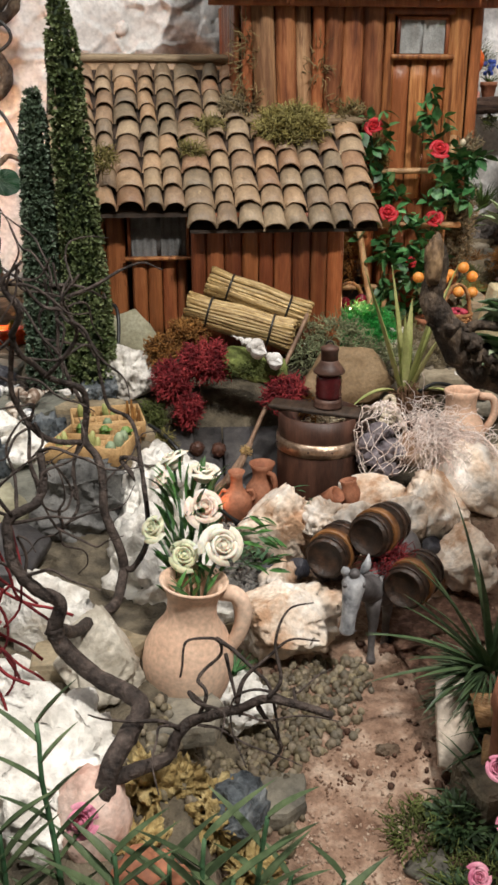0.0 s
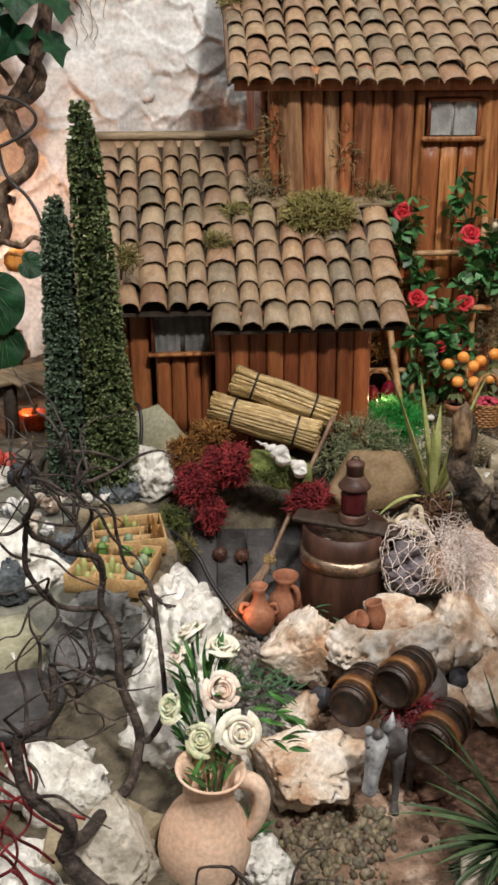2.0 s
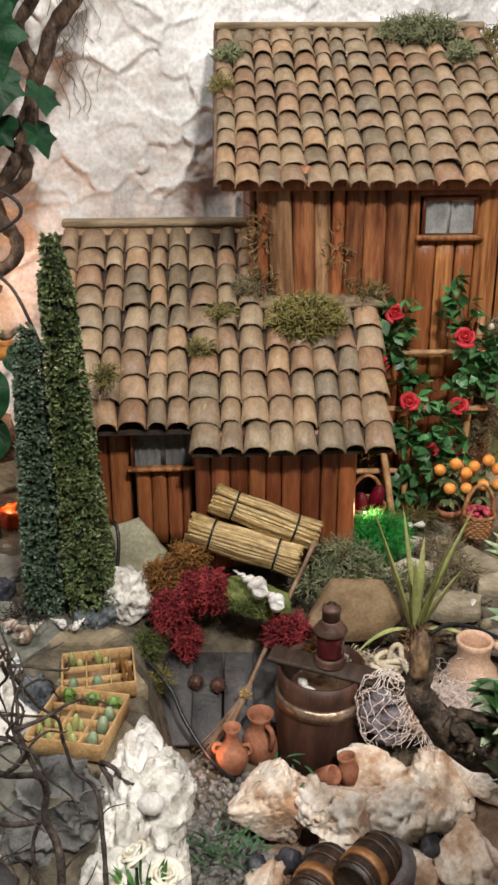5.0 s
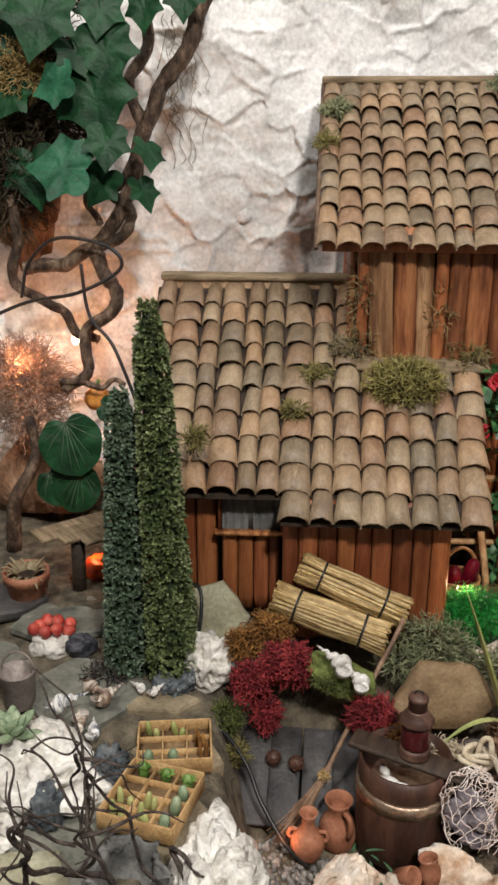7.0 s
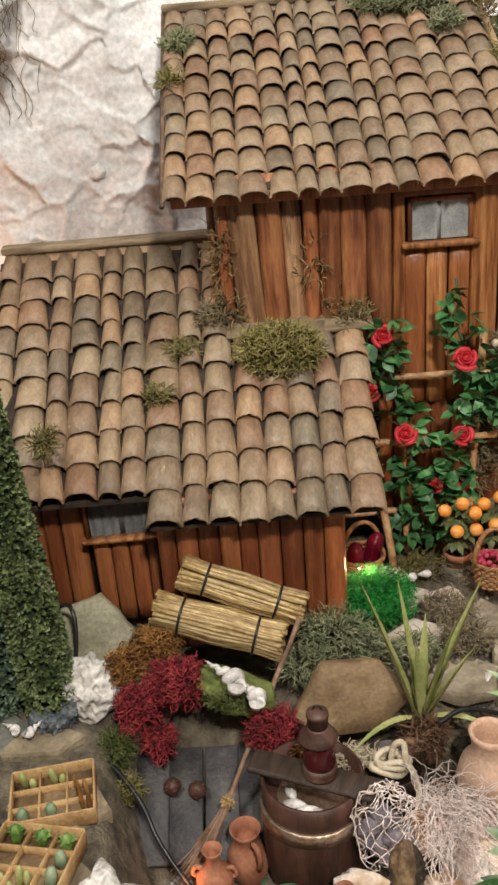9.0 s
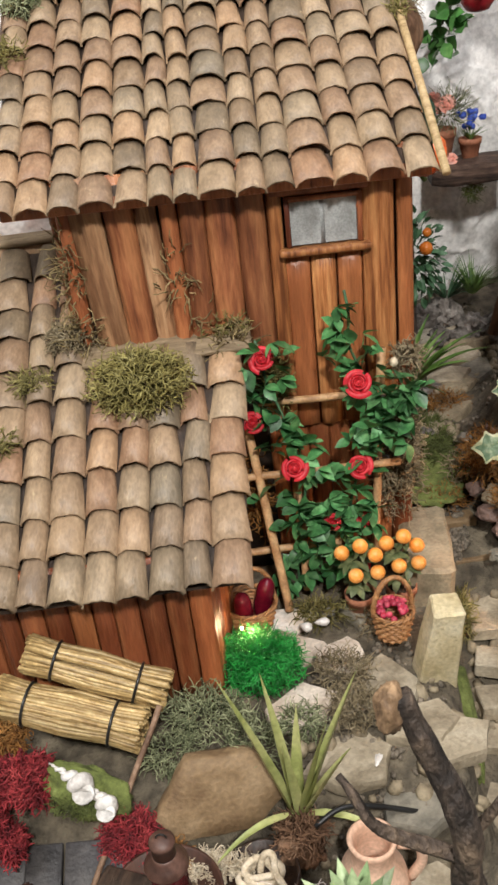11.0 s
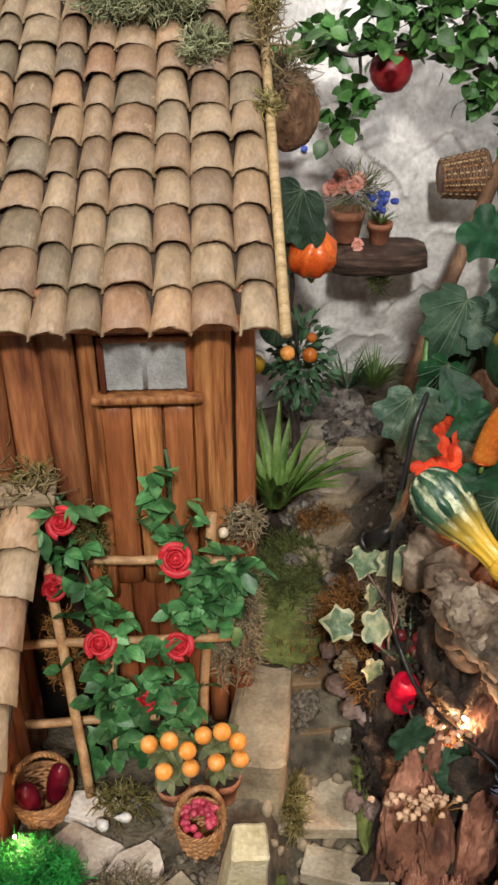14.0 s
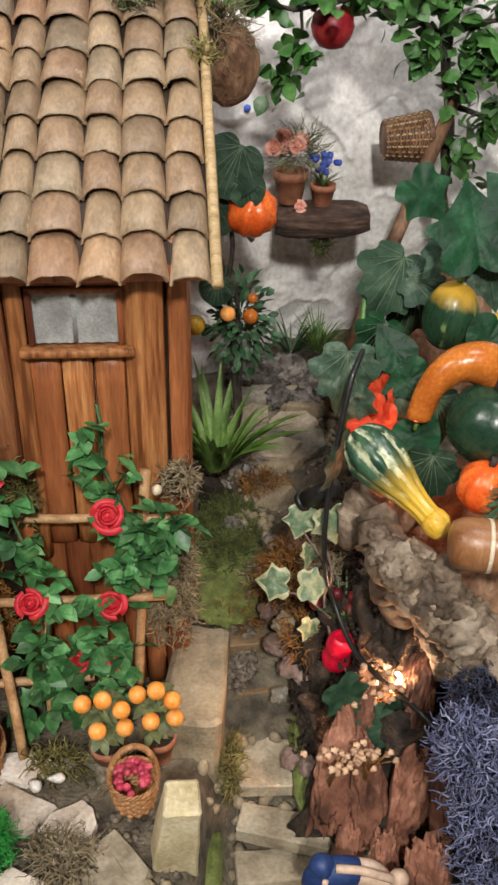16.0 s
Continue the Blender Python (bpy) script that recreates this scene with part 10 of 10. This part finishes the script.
part("stem", tube(Geo(), wobble([(0.026, 0, 0.02), (0.010, 0.02, 0.035), (0.0, 0.035, 0.045)], 0.002, 6), 0.0010, 5), "lump", vi)
for k, (x, y, z, sz, sp, rl, tl, mt) in enumerate([(-0.002, 0.035, 0.052, 0.029, 165, 0, 66, "ivy_pale"), (0.026, 0.020, 0.061, 0.035, 190, 12, 70, "ivy_pale"), (-0.026, 0.010, 0.0, 0.030, 95, -14, 56, "ivy_pale"), (0.010, 0.0, 0.006, 0.029, 262, 10, 48, "ivy_pale"), (0.008, -0.010, -0.038, 0.021, 150, 35, 66, "ivy_pale"), (0.006, 0.015, 0.030, 0.021, 140, 62, 62, "ivy_pale"), (0.034, -0.100, -0.028, 0.037, 205, 20, 66, "gourd_leaf"), (0.064, -0.110, -0.056, 0.040, 238, -12, 60, "gourd_leaf"), (0.080, -0.096, -0.044, 0.028, 200, 30, 70, "gourd_leaf")]):
    m = Matrix.Translation((x, y, z)) @ Matrix.Rotation(radians(rl), 4, "Z") @ Matrix.Rotation(radians(tl), 4, "X") @ Matrix.Rotation(radians(sp), 4, "Z") @ Matrix.Translation((0, -0.42 * sz, 0))
    bend = 0.25 + 0.12 * (k % 3)
    lf_ = part("leaf", curve_leaf_shape(Geo(), sz, None, "ivy", bend, 0.84 if mt == "ivy_pale" else 1.0, 0.0005, k + 1 if mt == "ivy_pale" else 0), mt, vi, at=m)
    if mt == "ivy_pale":
        part("margin", curve_leaf_shape(Geo(), sz, None, "ivy", bend), "cream_edge", lf_, "cream leaf edge")
for i, (x, y, z) in enumerate([(0.464, 1.352, 0.436), (0.480, 1.347, 0.437), (0.476, 1.342, 0.426), (0.491, 1.337, 0.417), (0.445, 1.35, 0.425)]):
    solid("berry", rock(Geo(), (0.0062, 0.0062, 0.0062), i, None, 0.1, 3, 0), "berry_dark", (x, y, z), "dark red berry on the bank", "berry", "bank berries")
for c, sd in (((0.452, 1.20, 0.372), 1), ((0.480, 1.20, 0.378), 2), ((0.492, 1.245, 0.405), 3)):
    df = thing("dried_flower", c, "spray of tiny dried cream blossoms", "flower", "dried sprays")
    rg = random.Random(19 + sd)
    for k in range(20):
        q = Vector((rg.gauss(0, 0.011), rg.gauss(0, 0.006), rg.gauss(0.018, 0.007)))
        if k % 2 == 0:
            part("stem", tube(Geo(), [(0, 0.004, -0.02), (q.x * 0.3, 0.002, q.z * 0.4), q], 0.0004, 4), "moss_rust", df)
        part("bloom", rock(Geo(), (0.0029, 0.0026, 0.0026), k % 4, None, 0.7, 2, 0), "blossom_dry", df, at=Matrix.Translation(q))
for at, sz, n in (((0.541, 1.150, 0.468), (0.026, 0.026, 0.036), 620), ((0.560, 1.14, 0.425), (0.032, 0.028, 0.042), 720), ((0.575, 1.14, 0.36), (0.030, 0.028, 0.045), 620), ((0.592, 1.13, 0.295), (0.030, 0.028, 0.045), 560)):
    solid("moss", curls(Geo(), at, sz, n, int(at[2] * 1000), 0.0010, 0.019, 1.25), "moss_blue", (0, 0, 0), "lavender-blue reindeer moss cushion", "moss", "blue moss")
solid("moss", curls(Geo(), (0.558, 1.195, 0.475), (0.028, 0.02, 0.028), 700, 5, 0.0008, 0.012, 1.3), "coal_moss", (0, 0, 0), "dark blue-black reindeer moss cushion", "moss", "blue moss")
fg = Geo()
tube(fg, smooth_path([(0.436, 1.160, 0.285), (0.446, 1.158, 0.303), (0.462, 1.157, 0.309), (0.478, 1.158, 0.307)], 4), [0.007, 0.009, 0.0105, 0.0115, 0.012, 0.0122, 0.0122, 0.0122, 0.012, 0.0118, 0.0115, 0.011, 0.009], 16)
rock(fg, (0.0105, 0.010, 0.0105), 3, Matrix.Translation((0.445, 1.156, 0.316)), 0.04, 3, 0)
k = len(fg.f)
tube(fg, smooth_path([(0.474, 1.158, 0.307), (0.488, 1.157, 0.304), (0.499, 1.155, 0.292), (0.503, 1.154, 0.275)], 4), [0.0105, 0.011, 0.0112, 0.0112, 0.011, 0.0108, 0.0105, 0.0102, 0.0098, 0.0094, 0.009, 0.0085, 0.007], 14)
tube(fg, smooth_path([(0.456, 1.150, 0.322), (0.476, 1.148, 0.323), (0.494, 1.148, 0.316), (0.508, 1.150, 0.306)], 4), 0.0036, 8)
rock(fg, (0.0085, 0.008, 0.009), 3, Matrix.Translation((0.509, 1.152, 0.306)), 0.05, 3, 0)
tube(fg, smooth_path([(0.448, 1.146, 0.312), (0.446, 1.143, 0.298), (0.440, 1.142, 0.280)], 4), 0.0026, 8)
ob = solid("clay_figurine", fg, "glaze_blue", (0, 0, 0), "small blue and cream clay figurine beside the steps", "figurine")
ob.data.materials.append(M["cream_clay"])
for q in ob.data.polygons:
    q.material_index = 1 if q.index >= k else 0

for i, (x, y, w, d, rz) in enumerate([(0.415, 1.715, 0.075, 0.050, 0.3), (0.440, 1.785, 0.085, 0.055, -0.2), (0.385, 1.800, 0.070, 0.050, 0.5), (0.375, 1.735, 0.050, 0.045, -0.4), (0.450, 1.845, 0.060, 0.045, 0.1)]):
    solid("flagstone", flat_stone(Geo(), w, d, 0.016, 640 + i), "flag", Matrix.Translation(lib(x, y, 0.008)) @ pose(0, 0, 0, 6, -5, 57.3 * rz), "brown-grey flat stone of the rising path", "stone", "path flags", smooth=False)
for i, (x, y, sz) in enumerate([(0.362, 1.690, 0.014), (0.380, 1.675, 0.012), (0.350, 1.655, 0.012), (0.478, 1.850, 0.018), (0.440, 1.890, 0.018), (0.405, 1.885, 0.016), (0.395, 1.690, 0.010)]):
    stone("rock", lib(x, y, 0.008), (sz, sz * 0.9, sz * 0.8), 650 + i, "porous", "grey-violet porous rock beside the path", 0.4, 0.8, 4, i, "path rocks", 3)

# behind the cottage: pumpkin, fruit bush, spider plant, bark shelf
pk = thing("pumpkin", pose(0.377, 1.665, 0.698, 20, 10, 0) @ Matrix.Scale(0.86, 4), "glossy orange-red ribbed pumpkin hanging on its vine", "pumpkin")
part("fruit", lathe(Geo(), [(0.003, -0.027), (0.018, -0.029), (0.031, -0.016), (0.035, 0.0), (0.031, 0.016), (0.018, 0.027), (0.004, 0.023)], 54, None, 9, 0.13), "pumpkin", pk)
part("stem", tube(Geo(), [(0, 0, -0.025), (0.004, -0.004, -0.036), (0.010, -0.004, -0.042)], [0.005, 0.004, 0.004], 7), "grass", pk)
branch("pumpkin_vine", [([(0.365, 1.69, 0.36), (0.36, 1.69, 0.5), (0.355, 1.68, 0.62), (0.358, 1.665, 0.74)], 0.004, 0.0025)], "bark", "dark stem of the pumpkin vine", "vine")
pl = thing("pumpkin_leaf", (0.350, 1.60, 0.765), "round dark green veined pumpkin leaves", "leaf")
for x, y, z, s, sp, tl in ((0.005, 0.052, -0.016, 0.062, 150, 66), (0.022, 0.046, -0.038, 0.036, 190, 66), (-0.010, 0.056, -0.064, 0.050, 200, 74), (-0.010, 0.060, -0.155, 0.036, 170, 70)):
    part("rib", leaf_veins(s, 0.3), "leaf_rib", part("leaf", curve_leaf_shape(Geo(), s, None, "disc", 0.3), "gourd_leaf", pl, at=Matrix.Translation((x, y, z)) @ Matrix.Rotation(radians(tl), 4, "X") @ Matrix.Rotation(radians(sp), 4, "Z") @ Matrix.Translation((0, -0.42 * s, 0))))
fb = thing("fruit_bush", (0.365, 1.70, 0.36), "dark leafy bush with small orange and yellow fruit", "bush")
part("stem", tube(Geo(), wobble([(0, 0, 0), (0.004, 0, 0.12), (-0.004, 0, 0.24)], 0.004, 5), 0.003, 6), "bark", fb)
g = Geo()
rg = random.Random(29)
for k in range(330):
    d = Vector((rg.gauss(0, 1), rg.gauss(0, 1), rg.gauss(0, 0.8))).normalized()
    leaf(g, rg.uniform(0.010, 0.018), 0.008, aim(Vector((0.002, 0, 0.19)) + Vector((0.038 * d.x, 0.03 * d.y, 0.065 * d.z)) * rg.random() ** 0.5, d, rg.uniform(-1, 1)), 0.3)
part("leaves", g, "dark_blade", fb)
for x, y, z, r, mt in ((-0.012, -0.03, 0.215, 0.009, "orange"), (0.014, -0.035, 0.215, 0.009, "gourd_orange"), (-0.05, -0.03, 0.20, 0.012, "gourd_yellow"), (0.016, -0.03, 0.235, 0.006, "gourd_orange")):
    part("fruit", rock(Geo(), (r, r, r), 1, None, 0.03, 3, 0), mt, fb, at=Matrix.Translation((x, y, z)))
sp = thing("spider_plant", (0.340, 1.640, 0.395), "fresh green spider plant with arching blades", "plant")
for k in range(48):
    an = rg.uniform(0, math.tau)
    g = Geo()
    blade(g, (0.014 * math.cos(an), 0.014 * math.sin(an), -0.01), (math.cos(an), math.sin(an), rg.uniform(1.0, 3.4)), rg.uniform(0.07, 0.135), rg.uniform(0.010, 0.0145), 0.9, 8, 0.0014)
    part("blade", g, "grass", sp)
gt = thing("grass_tuft", (0.478, 1.875, 0.43), "tuft of fine green grass at the wall", "grass")
g = Geo()
for k in range(70):
    an = rg.uniform(0, math.tau)
    blade(g, (0.006 * math.cos(an), 0.006 * math.sin(an), 0), (math.cos(an) * 0.6, math.sin(an) * 0.6, rg.uniform(0.5, 1.6)), rg.uniform(0.04, 0.075), 0.0028, 0.7, 4, 0.0004)
tagged(part("grass", g, "grass", gt), kind="stuff")
gt = thing("grass_tuft", (0.44, 1.89, 0.42), "tuft of dark grass at the wall", "grass")
g = Geo()
for k in range(50):
    an = rg.uniform(0, math.tau)
    blade(g, (0.006 * math.cos(an), 0.006 * math.sin(an), 0), (math.cos(an) * 0.8, math.sin(an) * 0.6, rg.uniform(0.4, 1.4)), rg.uniform(0.04, 0.08), 0.0035, 0.6, 4, 0.0004)
tagged(part("grass", g, "dark_blade", gt), kind="stuff")

shelf = thing("bark_shelf", (0.470, 1.862, 0.627), "dark slab of bark fixed to the wall as shelf", "shelf")
slab = Geo()
nu, nv = 46, 16
for j in range(nv):
    a = math.tau * j / nv
    for i in range(nu):
        u = -1 + 2 * i / (nu - 1)
        half = 0.043 * (1 - 0.35 * max(0.0, u) ** 3 - 0.25 * max(0.0, -u) ** 4)
        ca, sa = math.cos(a), math.sin(a)
        y = half * math.copysign(abs(ca) ** 0.45, ca)
        z = 0.016 * math.copysign(abs(sa) ** 0.45, sa) * (1 - 0.30 * abs(u) ** 3)
        w = noise.noise((u * 3.2, y * 30, z * 190)) * 0.0032 + noise.noise((u * 9, y * 60, z * 90)) * 0.0018
        slab.v.append((0.060 * u + 0.004 * ca * noise.noise((z * 90, 2, u)), y + math.copysign(w, ca), z + 0.4 * w + 0.003 * u))
slab.f = [(j * nu + i, j * nu + i + 1, (j + 1) % nv * nu + i + 1, (j + 1) % nv * nu + i) for j in range(nv) for i in range(nu - 1)] + [tuple(j * nu for j in range(nv)), tuple(j * nu + nu - 1 for j in range(nv - 1, -1, -1))]
part("slab", slab, "shelf_bark", shelf)
part("moss_fringe", curls(Geo(), (0, -0.02, -0.03), (0.012, 0.012, 0.014), 130, 5, 0.0007, 0.014), "moss_green", shelf)
pot = flower_pot((0.428, 1.878, 0.643), 0.0225, 0.042, "terracotta pot of coral flowers on the shelf", "shelf pots")
part("foliage", curls(Geo(), (0.01, 0, 0.062), (0.025, 0.02, 0.026), 200, 6, 0.0006, 0.03, 0.5), "moss_sage", pot)
for k in range(7):
    part("bloom", rose_geo(0.011, 530 + k, 9), "coral", pot, at=Matrix.Translation((rg.uniform(-0.024, 0.012), rg.uniform(-0.016, 0.01), rg.uniform(0.066, 0.084))) @ pose(0, 0, 0, 55, rg.uniform(-30, 30), 0))
pot = flower_pot((0.470, 1.872, 0.640), 0.0165, 0.030, "small terracotta pot of blue grape hyacinths", "shelf pots")
g = Geo()
for k in range(26):
    an = rg.uniform(0, math.tau)
    blade(g, (0, 0, 0.026), (math.cos(an) * 0.7, math.sin(an) * 0.6, rg.uniform(0.5, 1.3)), rg.uniform(0.02, 0.034), 0.0025, 0.5, 4, 0.0004)
part("leaves", g, "grass", pot)
for k in range(18):
    part("bloom", rock(Geo(), (0.0042, 0.0042, 0.0042), k % 3, None, 0.3, 2, 0), "blue", pot, at=Matrix.Translation((rg.gauss(0, 0.007), rg.gauss(-0.004, 0.005), rg.uniform(0.044, 0.068))))
solid("blossom", rose_geo(0.008, 541, 9), "coral", Matrix.Translation((0.440, 1.850, 0.645)) @ pose(0, 0, 0, 60, 0, 0), "fallen pale pink blossom on the shelf", "flower")
bead_y = wall_y(0.370, 0.745)
solid("blue_bead", rock(Geo(), (0.005, 0.005, 0.005), 3, None, 0, 2, 0), "blue", (0.370, bead_y - 0.006, 0.745), "small bright blue bead on the wall", "bead")
nest = thing("hanging_nest", (0.348, 1.715, 0.838), "brown coconut husk nest hanging by the roof", "nest")
part("husk", rock(Geo(), (0.034, 0.034, 0.042), 87, None, 0.12, 4, 0), "cork", nest)
part("fringe", curls(Geo(), (-0.008, -0.01, 0.03), (0.025, 0.02, 0.03), 260, 7, 0.0007, 0.03, 0.6), "moss_grey", nest)
wb = basket(Matrix.Translation((0.541, 1.868, 0.727)) @ pose(0, 0, 0, 0, 86, 6), 0.022, 0.030, 0.056, 0, "wicker_dark", "brown wicker basket hung on its side")
for k in range(22):
    an = math.tau * k / 22
    part("stake", tube(Geo(), [(0.022 * math.cos(an), 0.022 * math.sin(an), 0), (0.030 * math.cos(an), 0.030 * math.sin(an), 0.056)], 0.0016, 5), "lath" if k % 2 else "wicker", wb)

# apple tree
branch("apple_tree", [([(0.655, 1.90, 0.36), (0.64, 1.89, 0.50), (0.628, 1.88, 0.66), (0.618, 1.865, 0.76), (0.606, 1.85, 0.853), (0.62, 1.84, 0.95)], 0.009, 0.005),
                      ([(0.606, 1.85, 0.85), (0.55, 1.82, 0.872), (0.49, 1.80, 0.89), (0.43, 1.775, 0.885), (0.37, 1.755, 0.895)], 0.0048, 0.002),
                      ([(0.618, 1.865, 0.77), (0.65, 1.85, 0.762), (0.70, 1.84, 0.752)], 0.004, 0.002), ([(0.43, 1.775, 0.885), (0.425, 1.775, 0.85), (0.40, 1.77, 0.82)], 0.0022, 0.001), ([(0.49, 1.80, 0.89), (0.475, 1.80, 0.93), (0.48, 1.80, 0.96)], 0.003, 0.0014),
                      ([(0.606, 1.85, 0.853), (0.66, 1.84, 0.87), (0.72, 1.84, 0.86)], 0.0035, 0.0015), ([(0.55, 1.82, 0.872), (0.54, 1.81, 0.91), (0.56, 1.81, 0.95)], 0.003, 0.0013)], "bark", "slender apple tree with dark crooked branches", "tree", 0.006)
lf = thing("apple_foliage", (0.55, 1.82, 0.87), "glossy oval green leaves of the apple tree", "leaves")
rg = random.Random(101)
spots = [(0.37, 1.755, 0.895, 0.03), (0.40, 1.765, 0.905, 0.03), (0.44, 1.775, 0.895, 0.025), (0.412, 1.77, 0.815, 0.02), (0.42, 1.77, 0.84, 0.018), (0.50, 1.80, 0.895, 0.03), (0.54, 1.81, 0.885, 0.032), (0.58, 1.83, 0.875, 0.03), (0.57, 1.82, 0.84, 0.028), (0.60, 1.84, 0.90, 0.035), (0.64, 1.84, 0.86, 0.035), (0.66, 1.84, 0.82, 0.03), (0.62, 1.84, 0.80, 0.022), (0.68, 1.84, 0.77, 0.03), (0.55, 1.81, 0.93, 0.035), (0.48, 1.80, 0.93, 0.03), (0.64, 1.85, 0.72, 0.02), (0.70, 1.84, 0.86, 0.035), (0.66, 1.86, 0.66, 0.03), (0.60, 1.83, 0.955, 0.035), (0.65, 1.84, 0.93, 0.035), (0.69, 1.84, 0.91, 0.035), (0.665, 1.84, 0.885, 0.03), (0.63, 1.84, 0.83, 0.03), (0.58, 1.83, 0.90, 0.03), (0.66, 1.85, 0.76, 0.025), (0.50, 1.80, 0.93, 0.03), (0.45, 1.785, 0.925, 0.025), (0.52, 1.80, 0.955, 0.03)]
for x, y, z, s in spots:
    g = Geo()
    for k in range(30):
        d = Vector((rg.gauss(0, 1), rg.gauss(-0.3, 0.8), rg.gauss(-0.2, 0.8))).normalized()
        ln = rg.uniform(0.016, 0.027)
        leaf(g, ln, ln * 0.82, aim(Vector((x - 0.55, y - 1.82, z - 0.87)) + s * rg.random() ** 0.5 * Vector((rg.gauss(0, 0.7), rg.gauss(0, 0.7), rg.gauss(0, 0.6))), d, rg.uniform(-1, 1)), 0.25, 0.18)
    part("leaf_cluster", g, "apple_leaf", lf)
ap = thing("apple", (0.4625, 1.795, 0.862), "glossy dark red apple hanging from the branch", "apple")
part("fruit", lathe(Geo(), [(0.0005, -0.019), (0.006, -0.0205), (0.014, -0.018), (0.0215, -0.008), (0.0245, 0.003), (0.022, 0.014), (0.014, 0.0205), (0.006, 0.0195), (0.0005, 0.016)], 36), "apple", ap)
part("stalk", tube(Geo(), [(0, 0, 0.016), (0.001, 0, 0.034)], 0.0014, 6), "bark", ap)
solid("wooden_pole", tube(Geo(), [(0.622, 1.865, 0.775), (0.551, 1.80, 0.601), (0.513, 1.765, 0.50), (0.487, 1.745, 0.41)], [0.0085, 0.0095, 0.0095, 0.009], 10), "pole_wood", (0, 0, 0), "brown wooden pole leaning on the apple tree", "pole")
ter = Geo()
rock(ter, (0.020, 0.016, 0.024), 9, Matrix.Translation((0.625, 1.75, 0.63)), 0.1, 3, 0)
rock(ter, (0.013, 0.012, 0.014), 4, Matrix.Translation((0.622, 1.745, 0.665)), 0.08, 3, 0)
solid("clay_figurine", ter, "terra", (0, 0, 0), "small brown clay figurine among the leaves", "figurine")
stone("rock", (0.63, 1.78, 0.48), (0.08, 0.06, 0.13), 259, "cork", "dark brown rock behind the gourds", 0.4, 0.6, 4)
